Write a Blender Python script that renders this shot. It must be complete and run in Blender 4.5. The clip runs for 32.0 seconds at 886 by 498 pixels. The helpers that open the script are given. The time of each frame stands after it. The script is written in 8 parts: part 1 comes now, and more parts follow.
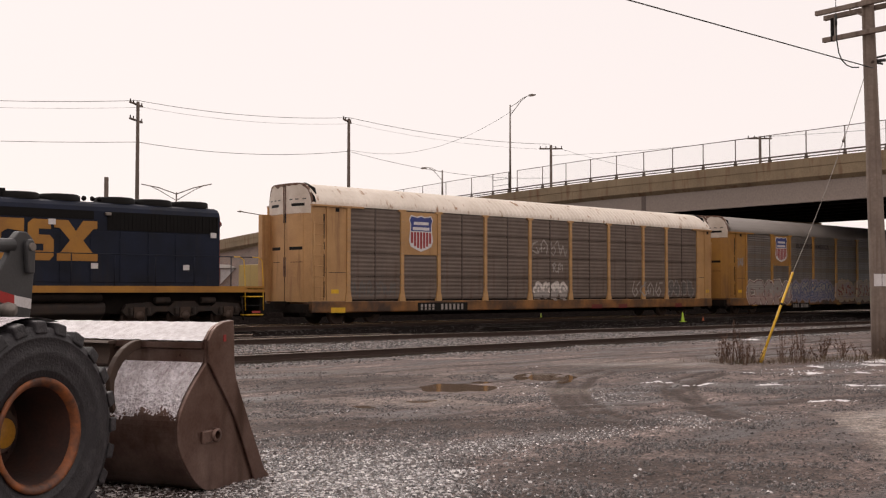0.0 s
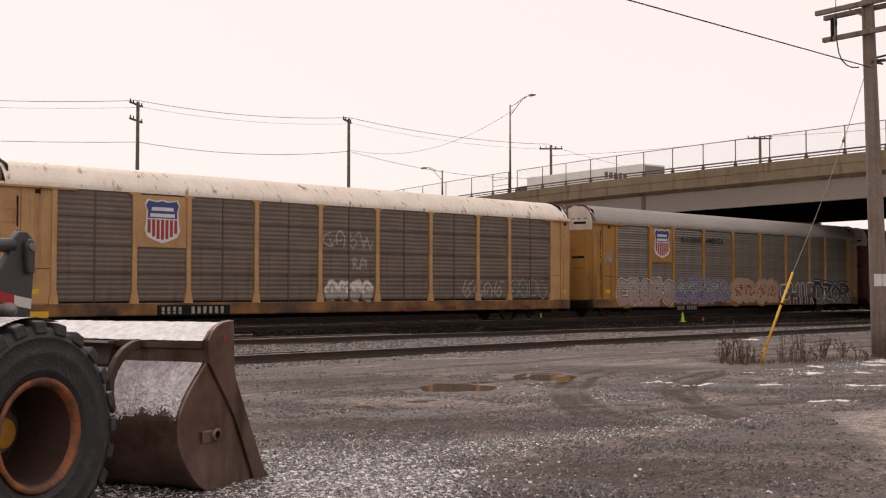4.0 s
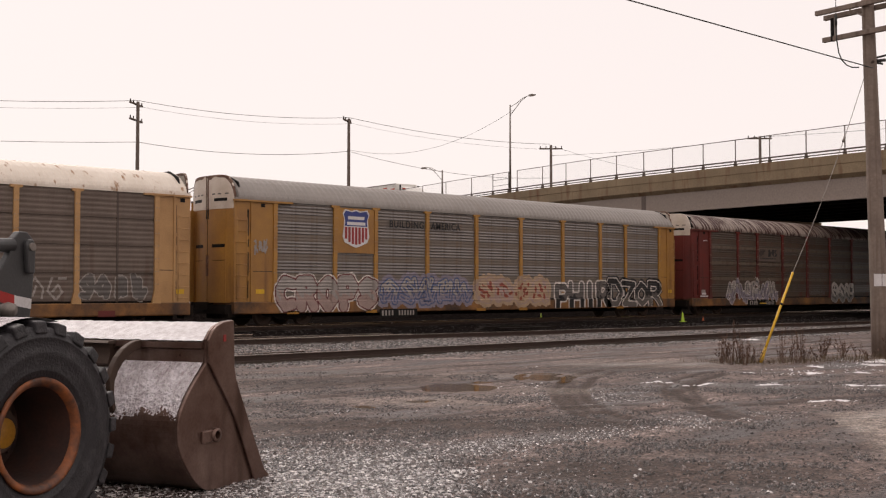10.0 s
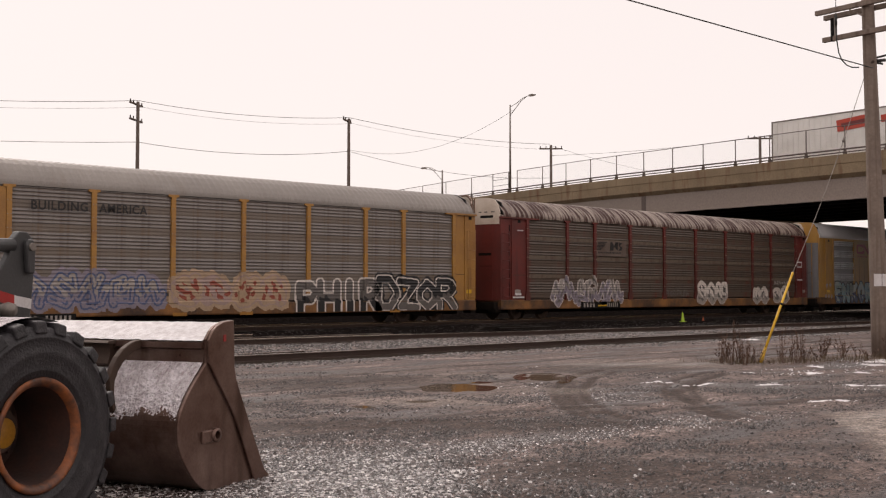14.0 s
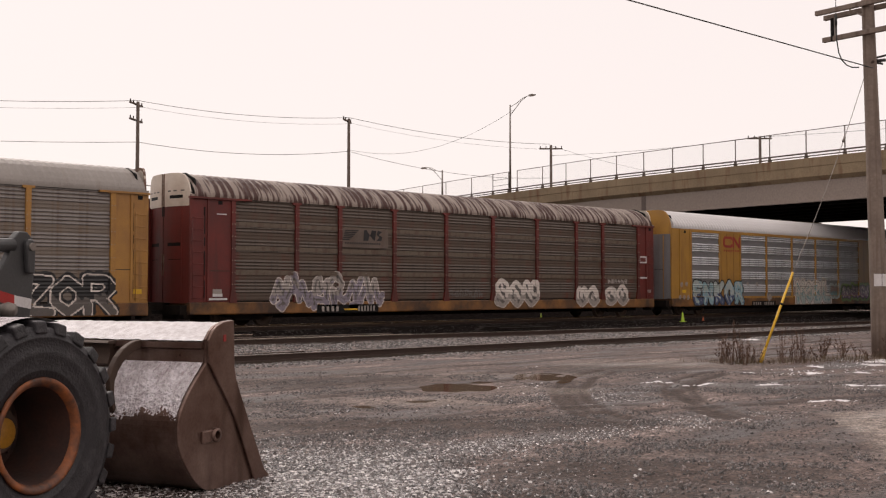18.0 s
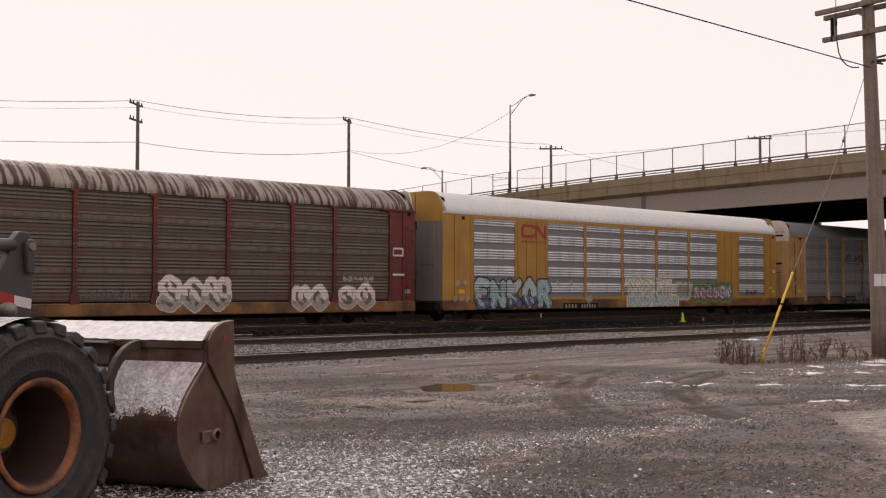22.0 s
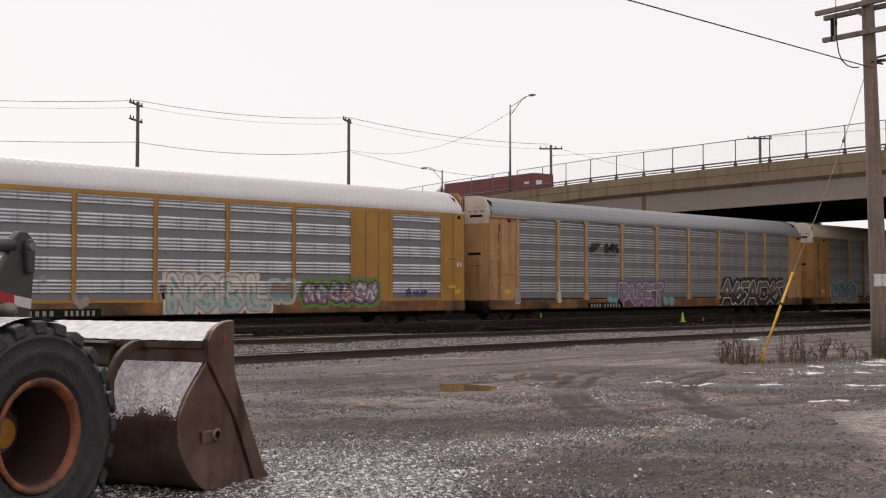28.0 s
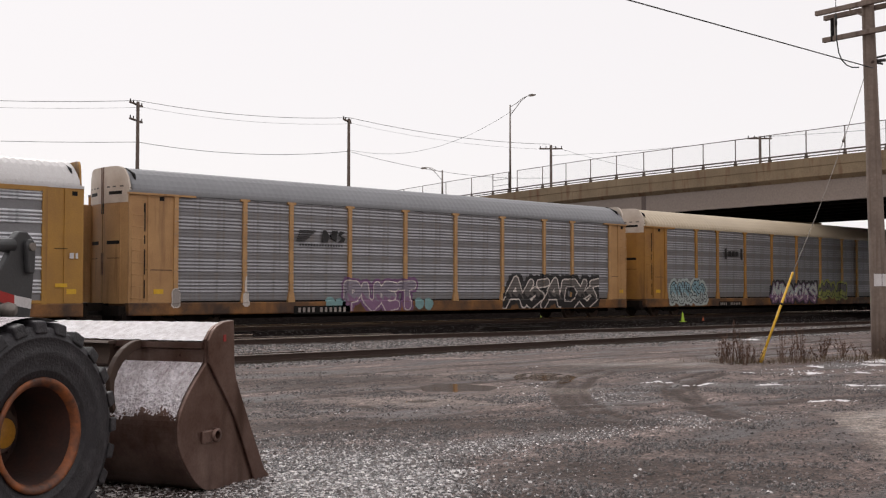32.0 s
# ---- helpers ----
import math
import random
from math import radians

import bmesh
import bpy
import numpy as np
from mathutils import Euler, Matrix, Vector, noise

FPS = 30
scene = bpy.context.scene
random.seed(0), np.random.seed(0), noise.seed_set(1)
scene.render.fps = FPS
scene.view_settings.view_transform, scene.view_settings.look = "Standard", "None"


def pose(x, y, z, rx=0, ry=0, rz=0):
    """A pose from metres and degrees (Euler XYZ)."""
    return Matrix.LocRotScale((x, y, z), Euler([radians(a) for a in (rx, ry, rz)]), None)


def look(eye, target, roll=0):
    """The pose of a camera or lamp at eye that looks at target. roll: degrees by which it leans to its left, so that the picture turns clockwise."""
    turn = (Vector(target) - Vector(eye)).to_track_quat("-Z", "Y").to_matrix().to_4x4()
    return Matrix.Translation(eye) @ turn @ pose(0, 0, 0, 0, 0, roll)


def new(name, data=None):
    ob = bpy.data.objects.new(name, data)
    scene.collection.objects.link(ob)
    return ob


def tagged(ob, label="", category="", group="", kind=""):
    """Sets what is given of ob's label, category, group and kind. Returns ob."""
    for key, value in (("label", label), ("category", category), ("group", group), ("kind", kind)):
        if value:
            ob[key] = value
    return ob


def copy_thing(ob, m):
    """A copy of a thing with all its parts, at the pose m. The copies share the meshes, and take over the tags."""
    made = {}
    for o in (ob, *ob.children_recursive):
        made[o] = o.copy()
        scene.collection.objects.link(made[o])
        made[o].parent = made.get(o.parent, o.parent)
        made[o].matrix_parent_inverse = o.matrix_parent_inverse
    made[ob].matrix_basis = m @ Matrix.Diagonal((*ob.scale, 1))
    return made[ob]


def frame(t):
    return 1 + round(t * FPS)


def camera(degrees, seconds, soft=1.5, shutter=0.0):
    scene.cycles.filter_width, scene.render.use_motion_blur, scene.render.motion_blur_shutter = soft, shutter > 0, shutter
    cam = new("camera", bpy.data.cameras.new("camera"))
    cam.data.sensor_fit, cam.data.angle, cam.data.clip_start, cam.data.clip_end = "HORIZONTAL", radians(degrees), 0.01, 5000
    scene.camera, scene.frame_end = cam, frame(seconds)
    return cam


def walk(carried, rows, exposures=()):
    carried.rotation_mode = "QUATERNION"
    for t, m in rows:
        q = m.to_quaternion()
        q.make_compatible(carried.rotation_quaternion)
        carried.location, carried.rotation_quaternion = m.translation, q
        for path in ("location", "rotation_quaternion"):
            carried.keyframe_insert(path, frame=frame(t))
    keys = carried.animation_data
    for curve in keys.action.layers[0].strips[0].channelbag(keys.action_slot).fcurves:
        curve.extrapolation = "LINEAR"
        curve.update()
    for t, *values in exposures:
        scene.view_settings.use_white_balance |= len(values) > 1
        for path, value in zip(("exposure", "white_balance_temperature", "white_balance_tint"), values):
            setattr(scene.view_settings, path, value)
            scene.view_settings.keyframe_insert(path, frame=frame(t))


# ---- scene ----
cam = camera(43.0, 32.0, soft=1.2)
CAM = pose(0, 0, 1.6, 92.10, -0.02, -43.605)
walk(cam, [(0, CAM), (32, CAM)], exposures=[(0, 0.0, 6900, 15), (19, 0.0, 6900, 15), (25, 0.0, 6680, 14), (28, 0.0, 6450, 11), (32, 0.0, 6400, 10)])

# ---- world and sun: overcast winter noon ----
SUN_AZ, SUN_EL = 78.0, 40.0
world = bpy.data.worlds.new("overcast_sky")
scene.world = world
world.use_nodes = True
wn, wl = world.node_tree.nodes, world.node_tree.links
wn.clear()
w_out = wn.new("ShaderNodeOutputWorld")
w_bg = wn.new("ShaderNodeBackground")
w_sky = wn.new("ShaderNodeTexSky")
w_sky.sky_type = "NISHITA"
w_sky.sun_disc = False
w_sky.sun_elevation = radians(SUN_EL)
w_sky.sun_rotation = radians(90 - SUN_AZ)
w_scale = wn.new("ShaderNodeMixRGB")
w_scale.blend_type = "MULTIPLY"
w_scale.inputs[0].default_value = 1.0
w_scale.inputs[2].default_value = (0.10, 0.10, 0.10, 1)
w_cloud = wn.new("ShaderNodeMixRGB")
w_cloud.inputs[0].default_value = 0.93
# even low cloud, brightest overhead as an overcast sky is
w_dir = wn.new("ShaderNodeTexCoord")
w_sep = wn.new("ShaderNodeSeparateXYZ")
w_up = wn.new("ShaderNodeMapRange")
w_up.interpolation_type = "SMOOTHSTEP"
w_up.inputs["From Min"].default_value, w_up.inputs["From Max"].default_value = 0.22, 1.0
w_grad = wn.new("ShaderNodeMixRGB")
w_grad.inputs[1].default_value = (0.985, 0.930, 0.915, 1)
w_grad.inputs[2].default_value = (1.06, 1.015, 1.005, 1)
wl.new(w_dir.outputs["Generated"], w_sep.inputs[0])
wl.new(w_sep.outputs["Z"], w_up.inputs["Value"])
wl.new(w_up.outputs[0], w_grad.inputs[0])
wl.new(w_grad.outputs[0], w_cloud.inputs[2])
wl.new(w_sky.outputs[0], w_scale.inputs[1])
wl.new(w_scale.outputs[0], w_cloud.inputs[1])
wl.new(w_cloud.outputs[0], w_bg.inputs[0])
w_bg.inputs[1].default_value = 1.0
wl.new(w_bg.outputs[0], w_out.inputs[0])

sun = new("sun", bpy.data.lights.new("sun", "SUN"))
sun.data.energy = 0.8
sun.data.angle = radians(24)
sun.data.color = (1.0, 0.96, 0.91)
az, el = radians(SUN_AZ), radians(SUN_EL)
sun.matrix_world = look((math.cos(az) * math.cos(el) * 50, math.sin(az) * math.cos(el) * 50, math.sin(el) * 50), (0, 0, 0))


# ---- materials ----
WARM_TINT = (1.02, 0.94, 0.85)       # warm factor multiplied into the base colours of most materials


def material(name, base, rough=0.6, metal=0.0, alt=None, amount=0.5, scale=3.0, grain=40.0, bump=0.15, bump_dist=0.01,
             streak=None, streak_colour=(0.1, 0.04, 0.02), streak_cut=(0.55, 0.7), rough_var=0.15, per_object=0.0, spec=0.5, warm=True):
    """Two scales of colour variation (blotches and grain), fine relief, and optional run-down streaks.
    streak: (fx, fy, fz) the frequencies of the streak noise along the thing's axes."""
    m = bpy.data.materials.new(name)
    m.use_nodes = True
    n, l = m.node_tree.nodes, m.node_tree.links
    b = n["Principled BSDF"]
    b.inputs["Roughness"].default_value = rough
    b.inputs["Metallic"].default_value = metal
    b.inputs["Specular IOR Level"].default_value = spec
    co = n.new("ShaderNodeTexCoord")
    big = n.new("ShaderNodeTexNoise")
    big.inputs["Scale"].default_value = scale
    big.inputs["Detail"].default_value = 6
    big.inputs["Roughness"].default_value = 0.62
    fine = n.new("ShaderNodeTexNoise")
    fine.inputs["Scale"].default_value = grain
    fine.inputs["Detail"].default_value = 3
    l.new(co.outputs["Object"], big.inputs["Vector"])
    l.new(co.outputs["Object"], fine.inputs["Vector"])
    alt = alt or tuple(c * 0.62 for c in base)
    base, alt, streak_colour = (tuple(c * w for c, w in zip(q, WARM_TINT)) for q in (base, alt, streak_colour)) if warm else (base, alt, streak_colour)
    ramp = n.new("ShaderNodeValToRGB")
    ramp.color_ramp.elements[0].position, ramp.color_ramp.elements[1].position = 0.34, 0.68
    ramp.color_ramp.elements[0].color = (*[a * amount + c * (1 - amount) for a, c in zip(alt, base)], 1)
    ramp.color_ramp.elements[1].color = (*base, 1)
    l.new(big.outputs["Fac"], ramp.inputs["Fac"])
    grainy = n.new("ShaderNodeMixRGB")
    grainy.blend_type = "OVERLAY"
    grainy.inputs[0].default_value = 0.28
    l.new(ramp.outputs["Color"], grainy.inputs[1])
    l.new(fine.outputs["Fac"], grainy.inputs[2])
    colour = grainy.outputs[0]
    if streak:
        mp = n.new("ShaderNodeMapping")
        mp.inputs["Scale"].default_value = streak
        st = n.new("ShaderNodeTexNoise")
        st.inputs["Scale"].default_value = 1.0
        st.inputs["Detail"].default_value = 5
        l.new(co.outputs["Object"], mp.inputs["Vector"])
        l.new(mp.outputs[0], st.inputs["Vector"])
        cut = n.new("ShaderNodeMapRange")
        cut.inputs["From Min"].default_value, cut.inputs["From Max"].default_value = streak_cut
        l.new(st.outputs["Fac"], cut.inputs["Value"])
        mx = n.new("ShaderNodeMixRGB")
        mx.inputs[2].default_value = (*streak_colour, 1)
        l.new(cut.outputs["Result"], mx.inputs[0])
        l.new(colour, mx.inputs[1])
        colour = mx.outputs[0]
    if per_object:
        info = n.new("ShaderNodeObjectInfo")
        hsv = n.new("ShaderNodeHueSaturation")
        rng = n.new("ShaderNodeMapRange")
        rng.inputs["To Min"].default_value, rng.inputs["To Max"].default_value = 1 - per_object, 1 + per_object
        l.new(info.outputs["Random"], rng.inputs["Value"])
        l.new(rng.outputs["Result"], hsv.inputs["Value"])
        l.new(colour, hsv.inputs["Color"])
        colour = hsv.outputs[0]
    l.new(colour, b.inputs["Base Color"])
    if rough_var:
        rr = n.new("ShaderNodeMapRange")
        rr.inputs["To Min"].default_value = max(0.03, rough - rough_var)
        rr.inputs["To Max"].default_value = min(1, rough + rough_var)
        l.new(big.outputs["Fac"], rr.inputs["Value"])
        l.new(rr.outputs["Result"], b.inputs["Roughness"])
    if bump:
        bp = n.new("ShaderNodeBump")
        bp.inputs["Strength"].default_value = bump
        bp.inputs["Distance"].default_value = bump_dist
        l.new(fine.outputs["Fac"], bp.inputs["Height"])
        l.new(bp.outputs[0], b.inputs["Normal"])
    return m


YELLOW = material("railcar_yellow", (0.50, 0.310, 0.145), 0.55, alt=(0.33, 0.185, 0.080), amount=0.8, scale=0.8, grain=25, streak=(3.0, 3.0, 0.35), streak_colour=(0.13, 0.055, 0.026), streak_cut=(0.60, 0.86))
YELLOW_C = material("railcar_yellow_bright", (0.42, 0.235, 0.045), 0.5, alt=(0.24, 0.125, 0.040), amount=0.6, scale=0.7, grain=25, streak=(2.0, 2.0, 0.2), streak_colour=(0.17, 0.085, 0.035), streak_cut=(0.56, 0.8))
YELLOW_B = material("railcar_yellow_fresh", (0.41, 0.220, 0.050), 0.5, alt=(0.25, 0.125, 0.045), amount=0.8, scale=0.8, grain=25, streak=(2.6, 2.6, 0.3), streak_colour=(0.16, 0.075, 0.03), streak_cut=(0.58, 0.80))
RED = material("railcar_red", (0.150, 0.020, 0.016), 0.55, alt=(0.075, 0.014, 0.012), amount=0.8, scale=0.9, grain=25, streak=(2.2, 2.2, 0.25), streak_colour=(0.05, 0.015, 0.012), streak_cut=(0.55, 0.8))
SILL = material("sill_yellow_grimy", (0.27, 0.125, 0.036), 0.6, alt=(0.042, 0.022, 0.014), amount=1.0, scale=1.1, grain=20, streak=(1.3, 1, 0.5), streak_colour=(0.05, 0.028, 0.02), streak_cut=(0.50, 0.72))
SCREEN_1 = material("galvanised_screen_dull", (0.165, 0.134, 0.122), 0.6, 0.1, alt=(0.095, 0.072, 0.062), amount=0.8, scale=0.9, grain=30, streak=(3.0, 3.0, 0.3), streak_colour=(0.10, 0.06, 0.045), streak_cut=(0.56, 0.85))
SCREEN_2 = material("galvanised_screen", (0.178, 0.154, 0.140), 0.55, 0.25, alt=(0.14, 0.125, 0.115), amount=0.7, scale=0.8, grain=30, streak=(6.0, 6.0, 0.16), streak_colour=(0.15, 0.11, 0.08), streak_cut=(0.50, 0.78))
SCREEN_3 = material("screen_brown_grimy", (0.092, 0.067, 0.052), 0.6, 0.1, alt=(0.066, 0.046, 0.036), amount=0.9, scale=0.9, grain=30, streak=(2.2, 2.2, 0.30), streak_colour=(0.105, 0.034, 0.024), streak_cut=(0.52, 0.72))
SCREEN_4 = material("galvanised_screen_bright", (0.235, 0.228, 0.236), 0.5, 0.3, alt=(0.16, 0.155, 0.16), amount=0.6, scale=0.8, grain=30, streak=(3.0, 3.0, 0.3), streak_colour=(0.22, 0.18, 0.15), streak_cut=(0.62, 0.95), warm=False)
SCREEN_5 = material("galvanised_screen_pale", (0.225, 0.215, 0.222), 0.5, 0.3, alt=(0.155, 0.145, 0.145), amount=0.7, scale=0.8, grain=30, streak=(6.0, 6.0, 0.16), streak_colour=(0.19, 0.16, 0.14), streak_cut=(0.50, 0.78), warm=False)
# the solid ribs between the perforated bands of each car's screens
BOLT = material("bolt_heads", (0.34, 0.28, 0.24), 0.5, 0.3, scale=6)
BAND = material("screen_band_faded", (0.150, 0.126, 0.102), 0.55, 0.15, alt=(0.10, 0.075, 0.06), amount=0.9, scale=1.6, grain=30, streak=(4, 4, 2), streak_colour=(0.09, 0.05, 0.04), streak_cut=(0.5, 0.7))
RIBS = {k: material("rib_" + k, c, 0.42, 0.35, alt=tuple(q * 0.72 for q in c), amount=0.8, scale=1.2, grain=30, streak=(6.0, 6.0, 0.16), streak_colour=tuple(q * 0.55 for q in c), streak_cut=(0.50, 0.75), warm=False) for k, c in {
    "dull": (0.24, 0.215, 0.205), "grey": (0.212, 0.186, 0.172), "brown": (0.104, 0.078, 0.062), "bright": (0.72, 0.72, 0.75), "pale": (0.34, 0.33, 0.345)}.items()}
ROOF_1 = material("white_roof_rusty", (0.80, 0.77, 0.74), 0.55, alt=(0.62, 0.57, 0.52), amount=0.7, scale=0.8, grain=30, streak=(5.0, 1.6, 2.4), streak_colour=(0.34, 0.20, 0.11), streak_cut=(0.60, 0.70))
ROOF_2 = material("grey_roof", (0.285, 0.275, 0.275), 0.5, 0.2, alt=(0.20, 0.19, 0.19), amount=0.7, scale=0.5, grain=30, streak=(2, 0.4, 0.5), streak_colour=(0.2, 0.17, 0.15), streak_cut=(0.6, 0.9))
ROOF_3 = material("galvanised_roof_rust_streaks", (0.30, 0.265, 0.25), 0.5, 0.2, alt=(0.24, 0.20, 0.185), amount=0.7, scale=0.6, grain=30, streak=(8.0, 0.5, 1.0), streak_colour=(0.055, 0.021, 0.016), streak_cut=(0.45, 0.53))
ROOF_4 = material("pale_roof", (0.61, 0.585, 0.58), 0.45, 0.1, alt=(0.52, 0.49, 0.475), amount=0.6, scale=0.5, grain=30, warm=False)
ROOF_5 = material("slate_grey_roof", (0.225, 0.225, 0.235), 0.45, 0.2, alt=(0.17, 0.168, 0.175), amount=0.7, scale=0.5, grain=30, warm=False)
ROOF_6 = material("cream_roof", (0.56, 0.50, 0.40), 0.5, 0.1, alt=(0.42, 0.36, 0.27), amount=0.6, scale=0.5, grain=30)
WHITE = material("white_paint_worn", (0.66, 0.63, 0.60), 0.5, alt=(0.45, 0.38, 0.33), amount=0.7, scale=1.6, grain=40, streak=(1.6, 1.6, 0.5), streak_colour=(0.22, 0.10, 0.05), streak_cut=(0.60, 0.75))
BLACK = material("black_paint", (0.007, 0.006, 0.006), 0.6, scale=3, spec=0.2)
RUST_EDGE = material("rusted_sheet_edge", (0.085, 0.036, 0.025), 0.75, alt=(0.20, 0.13, 0.10), amount=0.95, scale=3.5, grain=30, bump=0.3)
GONDOLA = material("gondola_faded_yellow", (0.44, 0.33, 0.10), 0.6, alt=(0.34, 0.25, 0.11), amount=0.8, scale=0.8, streak=(2, 2, 0.3), streak_colour=(0.2, 0.13, 0.07))
BOGIE = material("locomotive_bogie_grime", (0.040, 0.026, 0.020), 0.8, alt=(0.015, 0.011, 0.009), amount=0.9, scale=3, grain=30, bump=0.3)
BRUSH = material("winter_brush", (0.15, 0.105, 0.092), 0.95, alt=(0.085, 0.062, 0.055), amount=0.9, scale=0.5, grain=3, bump=0.8, bump_dist=0.3)
# grime together with the shade below things, in one near-black colour
UNDER = material("undercarriage_grime_and_shade", (0.008, 0.0062, 0.0055), 0.8, alt=(0.020, 0.014, 0.011), scale=2.5, grain=30, bump=0.3, spec=0.15)
STEEL = material("rusty_dark_steel", (0.075, 0.05, 0.04), 0.6, 0.4, alt=(0.035, 0.025, 0.02), scale=4, grain=60)
RAILTOP = material("rail_head", (0.30, 0.26, 0.24), 0.34, 0.85, alt=(0.15, 0.11, 0.09), scale=3, grain=60)
RAILWORN = material("rail_head_polished", (0.72, 0.69, 0.67), 0.22, 1.0, alt=(0.5, 0.46, 0.44), scale=3, grain=60, bump=0.05)
RAILWEB = material("rail_rusty", (0.050, 0.031, 0.025), 0.75, 0.2, alt=(0.03, 0.02, 0.018), scale=5, grain=60, bump=0.3)
TIE = material("tie_wood", (0.055, 0.042, 0.034), 0.8, scale=5, grain=40, bump=0.4)
LOCO_BLUE = material("locomotive_blue", (0.015, 0.021, 0.043), 0.6, alt=(0.008, 0.010, 0.017), amount=0.8, scale=0.9, grain=25, streak=(3, 3, 0.3), streak_colour=(0.022, 0.022, 0.025), streak_cut=(0.55, 0.85), spec=0.15)
LOCO_DARK = material("locomotive_dark", (0.004, 0.0032, 0.003), 0.7, scale=2, spec=0.2)
LOCO_YELLOW = material("locomotive_yellow", (0.38, 0.185, 0.024), 0.55, alt=(0.22, 0.10, 0.02), amount=0.7, scale=1.2)
BRIGHT_YELLOW = material("hazard_yellow", (0.70, 0.44, 0.02), 0.45, alt=(0.5, 0.3, 0.03), scale=4)
CONCRETE = material("bridge_concrete", (0.28, 0.225, 0.155), 0.85, alt=(0.18, 0.138, 0.092), amount=0.9, scale=0.35, grain=12, bump=0.2, streak=(1.8, 1.8, 0.35), streak_colour=(0.15, 0.072, 0.040), streak_cut=(0.53, 0.74))
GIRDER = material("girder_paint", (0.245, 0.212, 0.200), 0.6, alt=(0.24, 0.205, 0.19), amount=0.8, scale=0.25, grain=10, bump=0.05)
# girder colour with the shade beneath the deck put in
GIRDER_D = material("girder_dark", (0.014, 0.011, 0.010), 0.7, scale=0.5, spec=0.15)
GALV = material("galvanised_tube", (0.23, 0.215, 0.21), 0.5, 0.5, scale=3)
FENCE = material("fence_tube_weathered", (0.14, 0.115, 0.11), 0.6, 0.3, scale=3)
WOOD = material("pole_wood", (0.245, 0.205, 0.185), 0.85, alt=(0.15, 0.120, 0.107), amount=0.9, scale=1.2, grain=14, bump=0.5, bump_dist=0.02, streak=(9, 9, 0.35), streak_colour=(0.11, 0.08, 0.065), streak_cut=(0.5, 0.75))
WOOD_D = material("pole_wood_far", (0.12, 0.095, 0.085), 0.85, scale=2)
WIRE = material("wire", (0.03, 0.03, 0.03), 0.6, scale=3, bump=0)
TYRE = material("tyre_rubber_dusty", (0.021, 0.018, 0.021), 0.6, alt=(0.013, 0.011, 0.012), amount=0.9, scale=5, grain=55, bump=0.5, bump_dist=0.015, streak=(16, 16, 16), streak_colour=(0.040, 0.034, 0.037), streak_cut=(0.50, 0.74), warm=False)
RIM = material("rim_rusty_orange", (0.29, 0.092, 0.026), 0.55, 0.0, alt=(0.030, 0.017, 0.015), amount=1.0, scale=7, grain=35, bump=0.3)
# darker and less orange than the rim flange
RIM_IN = material("rim_inside_brown", (0.060, 0.026, 0.020), 0.7, alt=(0.022, 0.014, 0.013), amount=0.9, scale=4, grain=35, bump=0.3)
HUB = material("hub_yellow", (0.45, 0.22, 0.02), 0.5, alt=(0.2, 0.09, 0.02), scale=6)
BUCKET = material("bucket_worn_steel", (0.215, 0.155, 0.142), 0.32, 0.60, alt=(0.115, 0.066, 0.054), amount=0.95, scale=2.6, grain=40, bump=0.2, streak=(5, 5, 0.9), streak_colour=(0.075, 0.044, 0.034), streak_cut=(0.52, 0.75), rough_var=0.12)
ARM = material("loader_grey_paint", (0.048, 0.051, 0.058), 0.5, alt=(0.03, 0.031, 0.034), scale=3)
SNOW_CRUMB = material("old_snow", (0.80, 0.77, 0.78), 0.6, alt=(0.6, 0.56, 0.55), scale=9, grain=60, warm=False)
SNOW = material("thin_wet_snow", (0.76, 0.70, 0.72), 0.26, alt=(0.50, 0.435, 0.445), amount=1.0, scale=7, grain=26, bump=1.0, bump_dist=0.06, streak=(16, 16, 16), streak_colour=(0.34, 0.27, 0.27), streak_cut=(0.58, 0.78), warm=False)
SNOW_BRIGHT = material("fresh_snow", (0.87, 0.84, 0.85), 0.5, alt=(0.56, 0.51, 0.51), amount=0.9, scale=14, grain=70, bump=0.8, bump_dist=0.02, warm=False)
TRUCK_WHITE = material("truck_white", (0.84, 0.81, 0.77), 0.4, alt=(0.60, 0.57, 0.52), amount=0.5, scale=1.0, grain=20, bump=0.02, warm=False)
TRUCK_RED = material("sign_red", (0.50, 0.055, 0.025), 0.5, scale=2)
CONTAINER = material("container_maroon", (0.155, 0.022, 0.024), 0.5, alt=(0.10, 0.017, 0.018), scale=1, streak=(2, 2, 0.3), streak_colour=(0.07, 0.016, 0.016))
GLASS = material("dark_glass", (0.015, 0.017, 0.02), 0.08, scale=1, bump=0, rough_var=0)
BLUE = material("emblem_blue", (0.035, 0.05, 0.21), 0.5, scale=3, warm=False)
EMB_RED = material("emblem_red", (0.33, 0.035, 0.035), 0.5, scale=3)
EMB_WHITE = material("emblem_white", (0.68, 0.64, 0.63), 0.5, scale=3, warm=False)
CONE_G = material("cone_lime", (0.40, 0.62, 0.04), 0.5, scale=5)
CONE_O = material("marker_orange", (0.60, 0.13, 0.05), 0.5, scale=5)
TAPE_R = material("tape_red", (0.38, 0.03, 0.03), 0.35, scale=8)
WEED = material("dry_weed", (0.105, 0.060, 0.042), 0.9, scale=9, per_object=0.2)
